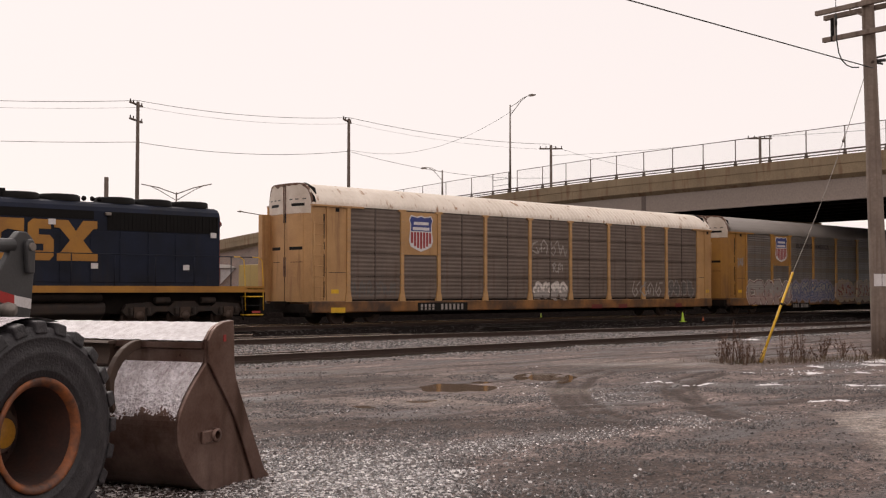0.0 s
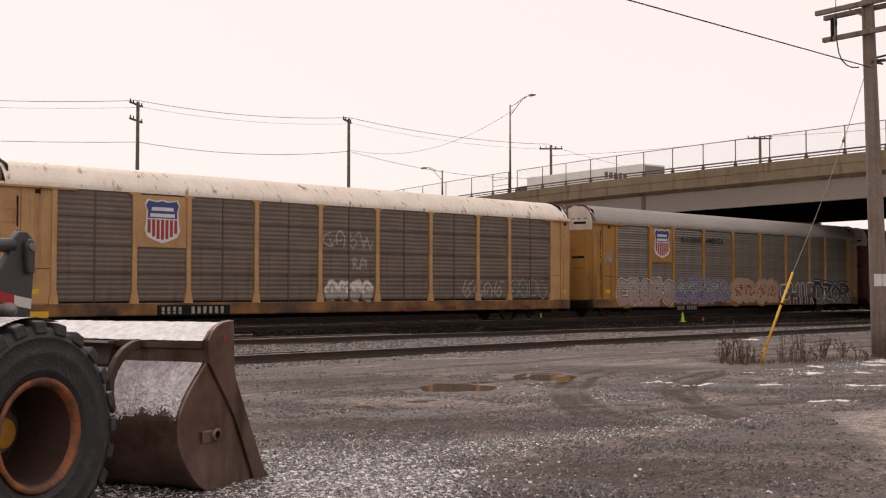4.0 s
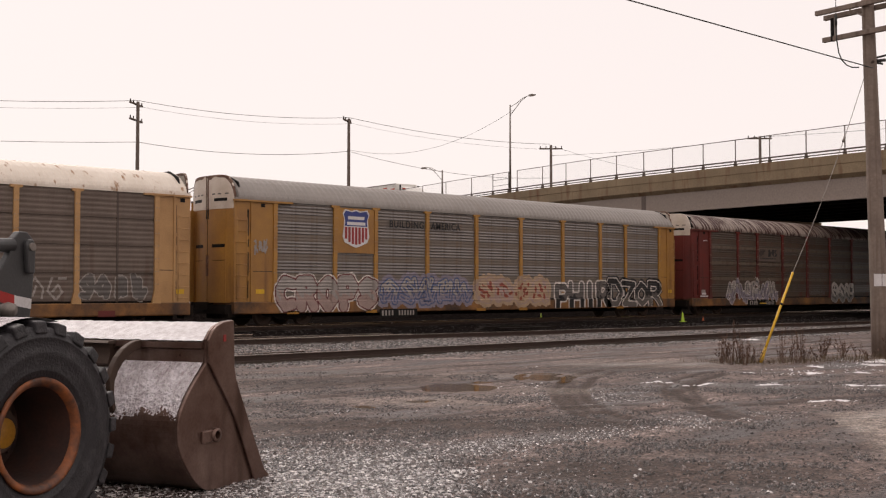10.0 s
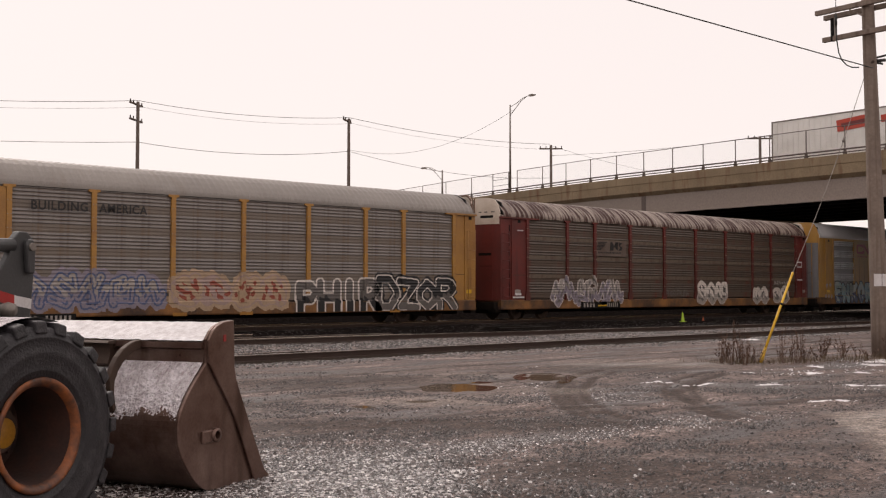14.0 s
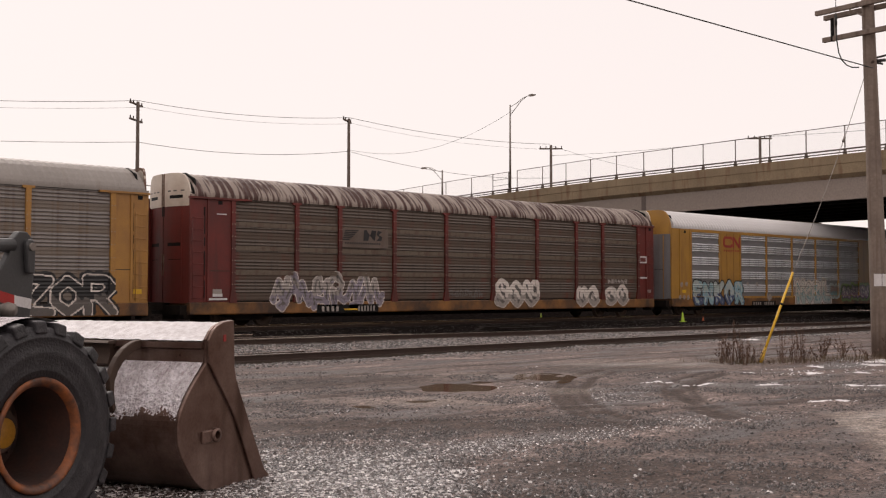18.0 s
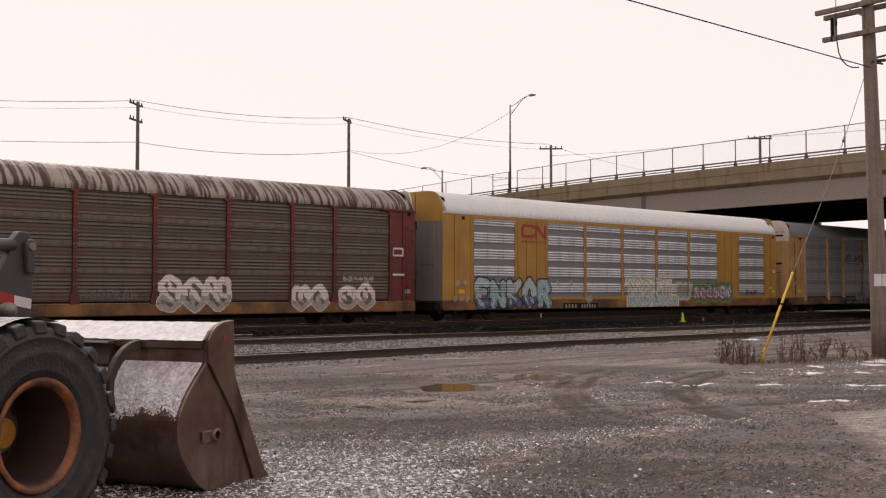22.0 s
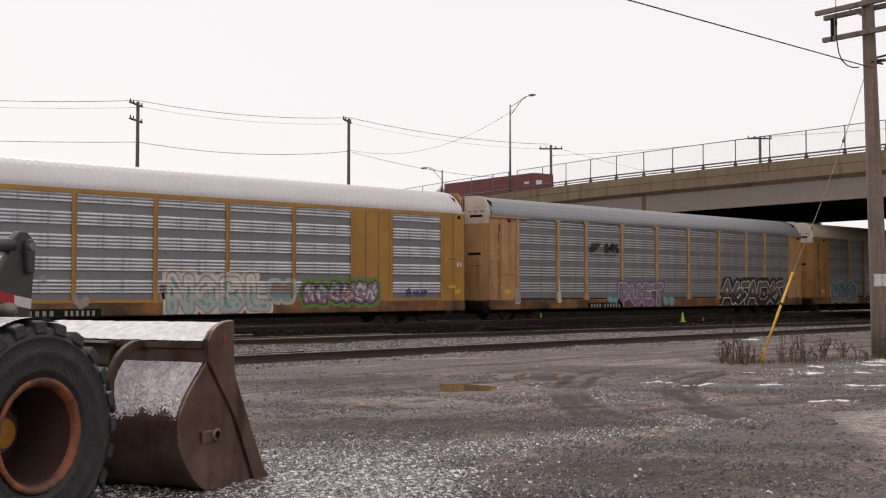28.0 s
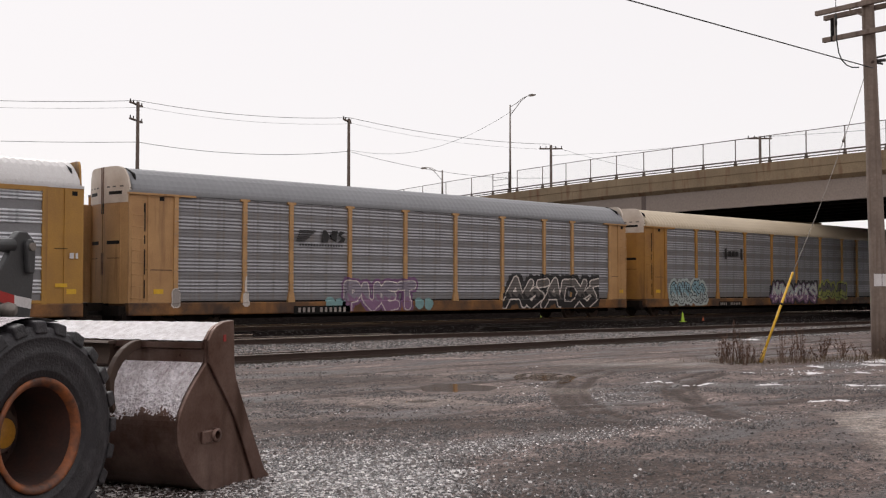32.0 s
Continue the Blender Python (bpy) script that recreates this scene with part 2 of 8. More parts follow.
PAINTS = {k: material("spray_" + k, c, 0.5, alt=tuple(q * 0.7 for q in c), amount=0.7, scale=2.5, grain=20, bump=0.05) for k, c in {
    "white": (0.66, 0.63, 0.63), "chalk": (0.33, 0.31, 0.31), "pink": (0.36, 0.27, 0.26), "maroon": (0.13, 0.03, 0.03), "lavender": (0.24, 0.22, 0.29),
    "blue": (0.07, 0.10, 0.22), "sky": (0.25, 0.42, 0.52), "cream": (0.42, 0.31, 0.22), "rust": (0.26, 0.055, 0.03), "black": (0.012, 0.011, 0.013),
    "purple": (0.17, 0.085, 0.20), "violet": (0.23, 0.13, 0.25), "green": (0.14, 0.24, 0.06), "cyan": (0.20, 0.36, 0.40), "ice": (0.42, 0.50, 0.53), "lime": (0.30, 0.34, 0.08), "grey": (0.12, 0.11, 0.11)}.items()}
TWIG = material("bare_twigs", (0.11, 0.085, 0.078), 0.9, scale=3)
PUDDLE = material("muddy_water", (0.11, 0.075, 0.05), 0.08, scale=2, grain=6, bump=0.03, rough_var=0.03)


# ---- mesh building ----
class Mesh:
    """Vertices and faces gathered, then made into one mesh."""

    def __init__(self):
        self.v, self.f, self.s, self.m = [], [], [], []

    def add(self, verts, faces, smooth=False, slot=0):
        k = len(self.v)
        self.v += [tuple(q) for q in verts]
        self.f += [tuple(i + k for i in q) for q in faces]
        self.s += [smooth] * len(faces)
        self.m += [slot] * len(faces)
        return self

    def box(self, x0, x1, y0, y1, z0, z1, slot=0, m=None):
        vs = [Vector((x, y, z)) for z in (z0, z1) for y in (y0, y1) for x in (x0, x1)]
        if m is not None:
            vs = [m @ q for q in vs]
        return self.add(vs, [(0, 2, 3, 1), (4, 5, 7, 6), (0, 1, 5, 4), (2, 6, 7, 3), (0, 4, 6, 2), (1, 3, 7, 5)], slot=slot)

    def beam(self, a, b, w, h, slot=0):
        """A bar from a to b, w wide and h high."""
        a, b = Vector(a), Vector(b)
        d = (b - a).normalized()
        up = Vector((0, 0, 1)) if abs(d.z) < 0.95 else Vector((1, 0, 0))
        r = d.cross(up).normalized() * (w / 2)
        u = r.cross(d).normalized() * (h / 2)
        vs = [q + i * r + j * u for q in (a, b) for j in (-1, 1) for i in (-1, 1)]
        return self.add(vs, [(0, 1, 3, 2), (4, 6, 7, 5), (0, 4, 5, 1), (2, 3, 7, 6), (0, 2, 6, 4), (1, 5, 7, 3)], slot=slot)

    def tube(self, pts, r, seg=8, slot=0, r1=None, caps=True):
        pts = [Vector(q) for q in pts]
        n, vs = len(pts), []
        for i, q in enumerate(pts):
            d = (pts[min(i + 1, n - 1)] - pts[max(i - 1, 0)]).normalized()
            up = Vector((0, 0, 1)) if abs(d.z) < 0.9 else Vector((1, 0, 0))
            a = d.cross(up).normalized()
            b = d.cross(a).normalized()
            rad = r if r1 is None else r + (r1 - r) * i / (n - 1)
            vs += [q + rad * (math.cos(t) * a + math.sin(t) * b) for t in (2 * math.pi * k / seg for k in range(seg))]
        fs = [(i * seg + k, i * seg + (k + 1) % seg, (i + 1) * seg + (k + 1) % seg, (i + 1) * seg + k) for i in range(n - 1) for k in range(seg)]
        self.add(vs, fs, True, slot)
        if caps:
            k0 = len(self.v) - len(vs)
            self.f += [tuple(k0 + k for k in range(seg)), tuple(k0 + (n - 1) * seg + k for k in reversed(range(seg)))]
            self.s += [False, False]
            self.m += [slot, slot]
        return self

    def prism(self, profile, axis, a, b, slot=0, smooth=False):
        """A closed profile (u, v) pushed along axis from a to b. axis x: (u, v) = (y, z); y: (x, z); z: (x, y)."""
        def at(u, v, w):
            return {"x": (w, u, v), "y": (u, w, v), "z": (u, v, w)}[axis]
        n = len(profile)
        vs = [at(u, v, w) for w in (a, b) for u, v in profile]
        self.add(vs, [(i, (i + 1) % n, n + (i + 1) % n, n + i) for i in range(n)], smooth, slot)
        k0 = len(self.v) - 2 * n
        self.f += [tuple(k0 + i for i in reversed(range(n))), tuple(k0 + n + i for i in range(n))]
        self.s += [False, False]
        self.m += [slot, slot]
        return self

    def spin(self, profile, seg, centre=(0, 0, 0), axis="y", slot=0, smooth=True):
        """An open profile of (radius, offset along the axis) turned about the axis."""
        vs = []
        for k in range(seg):
            c, s = math.cos(2 * math.pi * k / seg), math.sin(2 * math.pi * k / seg)
            for r, o in profile:
                q = {"y": (r * c, o, r * s), "x": (o, r * c, r * s), "z": (r * c, r * s, o)}[axis]
                vs.append((q[0] + centre[0], q[1] + centre[1], q[2] + centre[2]))
        n = len(profile)
        fs = [(k * n + i, k * n + i + 1, ((k + 1) % seg) * n + i + 1, ((k + 1) % seg) * n + i) for k in range(seg) for i in range(n - 1)]
        return self.add(vs, fs, smooth, slot)

    def grid(self, rows, smooth=True, slot=0):
        """A sheet through rows of points."""
        n, k = len(rows[0]), len(rows)
        return self.add([q for r in rows for q in r], [(j * n + i, j * n + i + 1, (j + 1) * n + i + 1, (j + 1) * n + i) for j in range(k - 1) for i in range(n - 1)], smooth, slot)

    def data(self, name, *mats):
        me = bpy.data.meshes.new(name)
        me.from_pydata(self.v, [], self.f)
        me.polygons.foreach_set("use_smooth", self.s)
        me.polygons.foreach_set("material_index", self.m)
        for q in mats:
            me.materials.append(q)
        bm = bmesh.new()
        bm.from_mesh(me)
        bmesh.ops.recalc_face_normals(bm, faces=bm.faces)
        bm.to_mesh(me)
        bm.free()
        return me


def part(name, mesh, mats, parent=None, label="", at=None, bevel=0.0):
    """One mesh object, under its thing. mesh: a Mesh, or mesh data that is shared."""
    mats = mats if isinstance(mats, (list, tuple)) else (mats,)
    me = mesh.data(name, *mats) if isinstance(mesh, Mesh) else mesh
    if not me.materials:
        for q in mats:
            me.materials.append(q)
    ob = new(name, me)
    if parent is not None:
        ob.parent = parent
    if at is not None:
        ob.matrix_basis = at
    if bevel:
        mod = ob.modifiers.new("bevel", "BEVEL")
        mod.width, mod.segments, mod.limit_method = bevel, 2, "ANGLE"
    return tagged(ob, label) if label else ob


def thing(name, m, label, category, group="", kind=""):
    ob = new(name)
    ob.matrix_basis = m
    ob.empty_display_size = 0.2
    return tagged(ob, label, category, group, kind)


def text_mesh(words, size, offset=0.0, shear=0.0, space=1.0, depth=0.002):
    """Letters in the built-in font as a mesh, in the xz plane, facing -y, centred."""
    cu = bpy.data.curves.new("letters", "FONT")
    cu.body, cu.size, cu.offset, cu.shear, cu.space_character, cu.extrude = words, size, offset, shear, space, depth
    cu.align_x, cu.align_y, cu.resolution_u = "CENTER", "CENTER", 4
    ob = bpy.data.objects.new("letters", cu)
    scene.collection.objects.link(ob)
    me = bpy.data.meshes.new_from_object(ob.evaluated_get(bpy.context.evaluated_depsgraph_get()))
    bpy.data.objects.remove(ob)
    bpy.data.curves.remove(cu)
    me.transform(Matrix.Rotation(radians(90), 4, "X"))
    return me


# ---- ground ----
GROUND = -0.15
TRACK_Y = 35.75          # centre line of the track that the train uses
RAIL_C = 0.27            # its rail tops


def smooth(a, b, x):
    t = min(1.0, max(0.0, (x - a) / (b - a)))
    return t * t * (3 - 2 * t)


def siding_y(x):
    """Near rail of the siding that closes in on the first track."""
    return 29.6 - 0.0010 * max(0.0, x - 8) ** 2 - 0.045 * max(0.0, x - 8)


RUTS = [[(19.60, 15.60), (17.53, 14.68), (15.19, 13.00), (13.55, 11.52), (12.34, 10.13), (11.89, 9.18)],
        [(19.41, 15.07), (17.59, 14.22), (15.43, 12.77), (13.91, 11.42), (12.82, 10.19), (12.31, 9.23)],
        [(20.59, 13.50), (18.66, 12.82), (16.89, 11.87), (15.51, 10.82), (14.31, 9.63), (13.42, 8.45)],
        [(20.53, 13.12), (18.55, 12.36), (16.84, 11.44), (15.65, 10.55), (14.53, 9.42), (13.64, 8.24)],
        [(4.0, 15.2), (12.0, 16.4), (20.0, 16.8), (30.0, 17.6), (60.0, 19.0)],
        [(4.0, 13.2), (10.0, 14.6), (18.0, 15.3), (28.0, 16.1), (60.0, 17.4)],
        [(6.0, 17.6), (14.0, 18.2), (24.0, 18.6), (60.0, 20.0)],
        [(6.0, 11.4), (10.0, 10.9), (15.0, 9.4), (22.0, 7.4), (40.0, 2.0)],
        [(4.0, 12.2), (8.0, 11.9), (11.5, 11.3), (14.0, 10.4)]]
# shallow pools: x, y, half length, half width, turn, water level
PUDDLES = [(14.18, 14.55, 0.62, 0.95, -43.6, -0.155), (17.13, 15.00, 0.38, 0.75, -43.6, -0.155), (10.87, 13.12, 0.14, 0.2, -14, -0.160), (12.1, 13.2, 0.30, 0.16, -16, -0.160)]


RUT_BOX = [(min(q[0] for q in r) - 0.9, max(q[0] for q in r) + 0.9, min(q[1] for q in r) - 0.9, max(q[1] for q in r) + 0.9) for r in RUTS]


def rut_distance(x, y, line):
    best = 99.0
    for (ax_, ay_), (bx_, by_) in zip(line[:-1], line[1:]):
        dx, dy = bx_ - ax_, by_ - ay_
        t = min(1.0, max(0.0, ((x - ax_) * dx + (y - ay_) * dy) / (dx * dx + dy * dy)))
        best = min(best, math.hypot(x - ax_ - t * dx, y - ay_ - t * dy))
    return best


def rut_at(x, y):
    """How deep in a wheel rut a place lies: 1 in its middle, below 0 on the pushed-up rim."""
    out = 0.0
    if 3 < x < 60 and 2 < y < 20:
        w = 0.17 + 0.04 * noise.noise(Vector((x * 0.8, y * 0.8, 9)))
        for k, line in enumerate(RUTS):
            x0, x1, y0, y1 = RUT_BOX[k]
            if not (x0 < x < x1 and y0 < y < y1):
                continue
            d = rut_distance(x, y, line)
            if d < 0.9:
                s = 1.5 if k < 4 else 0.7
                fade = 0.62 + 0.40 * noise.noise(Vector((x * 0.6, y * 0.6, k)))
                out += s * max(0.0, fade) * (math.exp(-(d / w) ** 2) - 0.7 * math.exp(-((d - 0.30) / 0.09) ** 2))
    return out


def ground_z(x, y):
    z = GROUND
    if -5 < x < 90 and -5 < y < 60:
        z += 0.035 * noise.noise(Vector((x * 0.25, y * 0.25, 0))) + 0.016 * noise.noise(Vector((x * 1.1, y * 1.1, 3))) + 0.010 * noise.noise(Vector((x * 3.3, y * 3.3, 5)))
        z -= 0.030 * rut_at(x, y)
        for px_, py_, rx, ry, turn, level in PUDDLES:
            dx, dy = x - px_, y - py_
            if abs(dx) < 2.5 and abs(dy) < 2.5:
                c, s = math.cos(radians(turn)), math.sin(radians(turn))
                u, v = (dx * c + dy * s) / rx, (dy * c - dx * s) / ry
                a = math.atan2(v, u)
                r = math.hypot(u, v) / (1 + 0.14 * math.sin(2 * a + px_) + 0.10 * math.sin(3 * a + py_) + 0.07 * math.sin(7 * a))
                f = 1 - smooth(0.85, 2.1, r)
                z = z * (1 - f) + f * (level + 0.003 - 0.05 * (1 - smooth(0.6, 1.05, r)))
    z -= 0.10 * smooth(22.3, 23.1, y) * (1 - smooth(23.45, 23.9, y))
    z += 0.085 * smooth(23.42, 24.2, y)
    z += 0.16 * smooth(32.6, 34.2, y)
    z += 0.95 * smooth(38.4, 40.6, y) * (1 - smooth(43.5, 47.0, y))     # low earth bank beyond the train, added to close off light below the cars
    return z


def spaced(lo, hi, fine_lo, fine_hi, step):
    """Sample places: step apart in the middle, growing outward to lo and hi."""
    mid = [fine_lo + i * step for i in range(int((fine_hi - fine_lo) / step) + 1)]
    out, s, q = [], step, fine_hi
    while q < hi:
        s *= 1.35
        q += s
        out.append(min(q, hi))
    back, s, q = [], step, fine_lo
    while q > lo:
        s *= 1.35
        q -= s
        back.append(max(q, lo))
    return back[::-1] + mid + out


xs, ys = spaced(-2500, 2500, 4, 46, 0.11), sorted(spaced(-2500, 2500, 3, 26, 0.085) + [26.5 + 0.5 * k for k in range(44)])
g = Mesh().grid([[(x, y, ground_z(x, y)) for x in xs] for y in ys])


def ground_material():
    m = bpy.data.materials.new("muddy_gravel_ground")
    m.use_nodes = True
    n, l = m.node_tree.nodes, m.node_tree.links
    b = n["Principled BSDF"]
    co = n.new("ShaderNodeTexCoord")

    def tex(kind, scale, detail=5, stretch=None):
        t = n.new(kind)
        t.inputs["Scale"].default_value = scale
        if kind == "ShaderNodeTexNoise":
            t.inputs["Detail"].default_value = detail
        if stretch:
            mp = n.new("ShaderNodeMapping")
            mp.inputs["Scale"].default_value = stretch
            mp.inputs["Rotation"].default_value = (0, 0, radians(-18))
            l.new(co.outputs["Object"], mp.inputs[0])
            l.new(mp.outputs[0], t.inputs["Vector"])
        else:
            l.new(co.outputs["Object"], t.inputs["Vector"])
        return t

    def ramp(src, stops):
        r = n.new("ShaderNodeValToRGB")
        e = r.color_ramp.elements
        e[0].position, e[0].color = stops[0][0], (*stops[0][1], 1)
        e[1].position, e[1].color = stops[-1][0], (*stops[-1][1], 1)
        for pos, c in stops[1:-1]:
            q = e.new(pos)
            q.color = (*c, 1)
        l.new(src, r.inputs[0])
        return r.outputs[0]

    def mix(kind, f, a, c):
        x = n.new("ShaderNodeMixRGB")
        x.blend_type = kind
        for i, v in ((0, f), (1, a), (2, c)):
            if isinstance(v, (int, float)):
                x.inputs[i].default_value = v
            elif isinstance(v, tuple):
                x.inputs[i].default_value = (*v, 1)
            else:
                l.new(v, x.inputs[i])
        return x.outputs[0]

    blot = tex("ShaderNodeTexNoise", 0.8, 9, (0.42, 1.7, 1))
    mud = ramp(blot.outputs[0], [(0.36, (0.032, 0.020, 0.017)), (0.47, (0.082, 0.055, 0.047)), (0.55, (0.130, 0.092, 0.080)), (0.66, (0.260, 0.200, 0.180))])
    pebble = tex("ShaderNodeTexVoronoi", 17)
    peb = ramp(pebble.outputs["Color"], [(0.15, (0.035, 0.023, 0.019)), (0.55, (0.105, 0.076, 0.066)), (0.92, (0.30, 0.25, 0.235))])
    where = tex("ShaderNodeTexNoise", 0.5, 4, (0.7, 1.2, 1))
    wh = ramp(where.outputs[0], [(0.42, (0.05, 0.05, 0.05)), (0.64, (0.42, 0.42, 0.42))])
    col = mix("MIX", wh, mud, peb)
    fine = tex("ShaderNodeTexNoise", 28, 6)
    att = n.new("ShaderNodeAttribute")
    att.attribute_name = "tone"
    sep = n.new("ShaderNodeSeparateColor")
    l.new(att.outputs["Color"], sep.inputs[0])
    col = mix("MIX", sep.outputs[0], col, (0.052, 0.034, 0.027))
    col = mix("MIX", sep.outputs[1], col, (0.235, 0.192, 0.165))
    # near-black for the track bed and the painted shade below train and bridge
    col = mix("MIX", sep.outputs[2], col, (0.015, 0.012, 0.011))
    grit = ramp(fine.outputs[0], [(0.34, (0.06, 0.06, 0.06)), (0.5, (0.48, 0.48, 0.48)), (0.64, (0.95, 0.95, 0.95))])
    col = mix("OVERLAY", 0.75, col, grit)
    clump = tex("ShaderNodeTexNoise", 6.5, 6)
    lumps = ramp(clump.outputs[0], [(0.32, (0.22, 0.22, 0.22)), (0.5, (0.5, 0.5, 0.5)), (0.68, (0.80, 0.80, 0.80))])
    col = mix("OVERLAY", 0.8, col, lumps)
    l.new(col, b.inputs["Base Color"])
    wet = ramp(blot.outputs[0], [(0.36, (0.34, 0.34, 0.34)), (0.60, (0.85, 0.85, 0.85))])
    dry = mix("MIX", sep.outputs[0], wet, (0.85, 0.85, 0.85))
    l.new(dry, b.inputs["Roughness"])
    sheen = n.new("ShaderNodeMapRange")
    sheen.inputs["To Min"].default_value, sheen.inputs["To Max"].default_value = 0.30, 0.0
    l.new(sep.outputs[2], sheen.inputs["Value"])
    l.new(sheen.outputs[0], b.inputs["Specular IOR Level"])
    bp = n.new("ShaderNodeBump")
    bp.inputs["Strength"].default_value, bp.inputs["Distance"].default_value = 1.0, 0.045
    hsum = mix("MIX", 0.45, mix("MIX", 0.5, fine.outputs[0], pebble.outputs["Distance"]), clump.outputs[0])
    l.new(hsum, bp.inputs["Height"])
    l.new(bp.outputs[0], b.inputs["Normal"])
    return m


GROUND_MAT = ground_material()
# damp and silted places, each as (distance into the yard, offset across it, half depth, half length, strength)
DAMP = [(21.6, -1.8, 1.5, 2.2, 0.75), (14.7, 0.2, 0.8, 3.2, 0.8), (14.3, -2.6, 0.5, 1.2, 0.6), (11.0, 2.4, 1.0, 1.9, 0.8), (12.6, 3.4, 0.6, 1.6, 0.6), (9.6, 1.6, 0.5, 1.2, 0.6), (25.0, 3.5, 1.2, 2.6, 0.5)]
SILT = [(17.9, 0.1, 0.9, 1.5, 0.55), (19.8, 2.1, 0.8, 1.1, 0.38), (27.0, 5.6, 1.6, 2.6, 0.45), (23.4, 1.0, 0.7, 2.4, 0.35)]


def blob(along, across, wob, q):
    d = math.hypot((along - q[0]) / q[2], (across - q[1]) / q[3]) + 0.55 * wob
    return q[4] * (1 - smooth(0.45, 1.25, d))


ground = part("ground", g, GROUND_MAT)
# wetness (red), pale dried silt (green), dark track bed with train and overpass shade painted in (blue), each with its
# own outline
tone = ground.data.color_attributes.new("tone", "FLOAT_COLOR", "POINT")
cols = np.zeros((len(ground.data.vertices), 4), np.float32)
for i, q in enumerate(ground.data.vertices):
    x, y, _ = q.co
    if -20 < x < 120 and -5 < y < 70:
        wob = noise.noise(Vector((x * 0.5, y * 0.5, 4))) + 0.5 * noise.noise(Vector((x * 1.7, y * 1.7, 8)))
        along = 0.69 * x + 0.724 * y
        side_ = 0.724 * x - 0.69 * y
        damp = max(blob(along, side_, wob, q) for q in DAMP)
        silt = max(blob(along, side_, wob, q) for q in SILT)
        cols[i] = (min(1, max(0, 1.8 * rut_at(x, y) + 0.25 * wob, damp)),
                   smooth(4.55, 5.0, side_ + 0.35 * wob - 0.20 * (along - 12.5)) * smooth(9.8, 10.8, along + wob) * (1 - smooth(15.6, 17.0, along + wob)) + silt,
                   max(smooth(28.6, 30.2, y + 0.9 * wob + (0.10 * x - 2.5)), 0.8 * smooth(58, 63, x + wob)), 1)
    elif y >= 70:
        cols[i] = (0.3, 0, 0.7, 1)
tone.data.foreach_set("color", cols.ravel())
tagged(ground, "wet muddy gravel yard with ruts, puddles and traces of snow", "ground", kind="structure")


def stones_mesh(spots, lo, hi, seed, flat=0.5, fine=1.0, tall=0.32):
    """Many small broken stones, joined: each a small slab with uneven corners, lying at its own tilt."""
    rng = np.random.default_rng(seed)
    n = len(spots)
    base = np.array([(0.7, 0.1, 1), (0.1, 0.7, 1), (-0.7, -0.1, 1), (-0.1, -0.7, 1), (1, 0, -0.8), (0, 1, -0.8), (-1, 0, -0.8), (0, -1, -0.8)], float)
    tri = np.array([(0, 1, 2), (0, 2, 3), (4, 5, 1), (4, 1, 0), (5, 6, 2), (5, 2, 1), (6, 7, 3), (6, 3, 2), (7, 4, 0), (7, 0, 3)])
    v = base[None] * rng.uniform(0.7, 1.2, (n, 8, 1))
    v += rng.uniform(-0.18, 0.18, v.shape)
    v[:, :, 2] += v[:, :, 0] * rng.normal(0, flat, (n, 1)) + v[:, :, 1] * rng.normal(0, flat, (n, 1))
    size = lo + (hi - lo) * rng.power(0.55, (n, 1, 1))
    reach = np.array([0.69 * q[0] + 0.724 * q[1] for q in spots])[:, None, None]
    size = size * (fine + (1 - fine) * np.clip((12.5 - reach) / 2.0, 0, 1))      # finer farther into the yard
    v = v * size * np.array([1.0, 0.62, tall])
    a = rng.uniform(0, 6.283, n)
    c, s = np.cos(a)[:, None], np.sin(a)[:, None]
    x, y = v[:, :, 0] * c - v[:, :, 1] * s, v[:, :, 0] * s + v[:, :, 1] * c
    v = np.stack([x, y, v[:, :, 2]], 2) + np.array(spots)[:, None, :]
    v[:, :, 2] += size[:, :, 0] * 0.25
    f = (tri[None] + (np.arange(n) * 8)[:, None, None]).reshape(-1, 3)
    me = bpy.data.meshes.new("stones")
    me.vertices.add(n * 8)
    me.vertices.foreach_set("co", v.ravel())
    me.loops.add(len(f) * 3)
    me.loops.foreach_set("vertex_index", f.ravel().astype(np.int32))
    me.polygons.add(len(f))
    me.polygons.foreach_set("loop_start", (np.arange(len(f)) * 3).astype(np.int32))
    me.update(calc_edges=True)
    return me


def island_material(name, dark, mid, light, rough=0.55, wet=0.0):
    """Stones whose grey differs from piece to piece."""
    m = bpy.data.materials.new(name)
    m.use_nodes = True
    n, l = m.node_tree.nodes, m.node_tree.links
    b = n["Principled BSDF"]
    geo = n.new("ShaderNodeNewGeometry")
    r = n.new("ShaderNodeValToRGB")
    e = r.color_ramp.elements
    e[0].position, e[0].color = 0.0, (*dark, 1)
    e[1].position, e[1].color = 1.0, (*light, 1)
    q = e.new(0.6)
    q.color = (*mid, 1)
    l.new(geo.outputs["Random Per Island"], r.inputs[0])
    co = n.new("ShaderNodeTexCoord")
    t = n.new("ShaderNodeTexNoise")
    t.inputs["Scale"].default_value = 60
    l.new(co.outputs["Object"], t.inputs["Vector"])
    x = n.new("ShaderNodeMixRGB")
    x.blend_type = "OVERLAY"
    x.inputs[0].default_value = 0.35
    l.new(r.outputs[0], x.inputs[1])
    l.new(t.outputs[0], x.inputs[2])
    l.new(x.outputs[0], b.inputs["Base Color"])
    b.inputs["Roughness"].default_value = rough
    b.inputs["Coat Weight"].default_value, b.inputs["Coat Roughness"].default_value = wet, 0.12
    return m


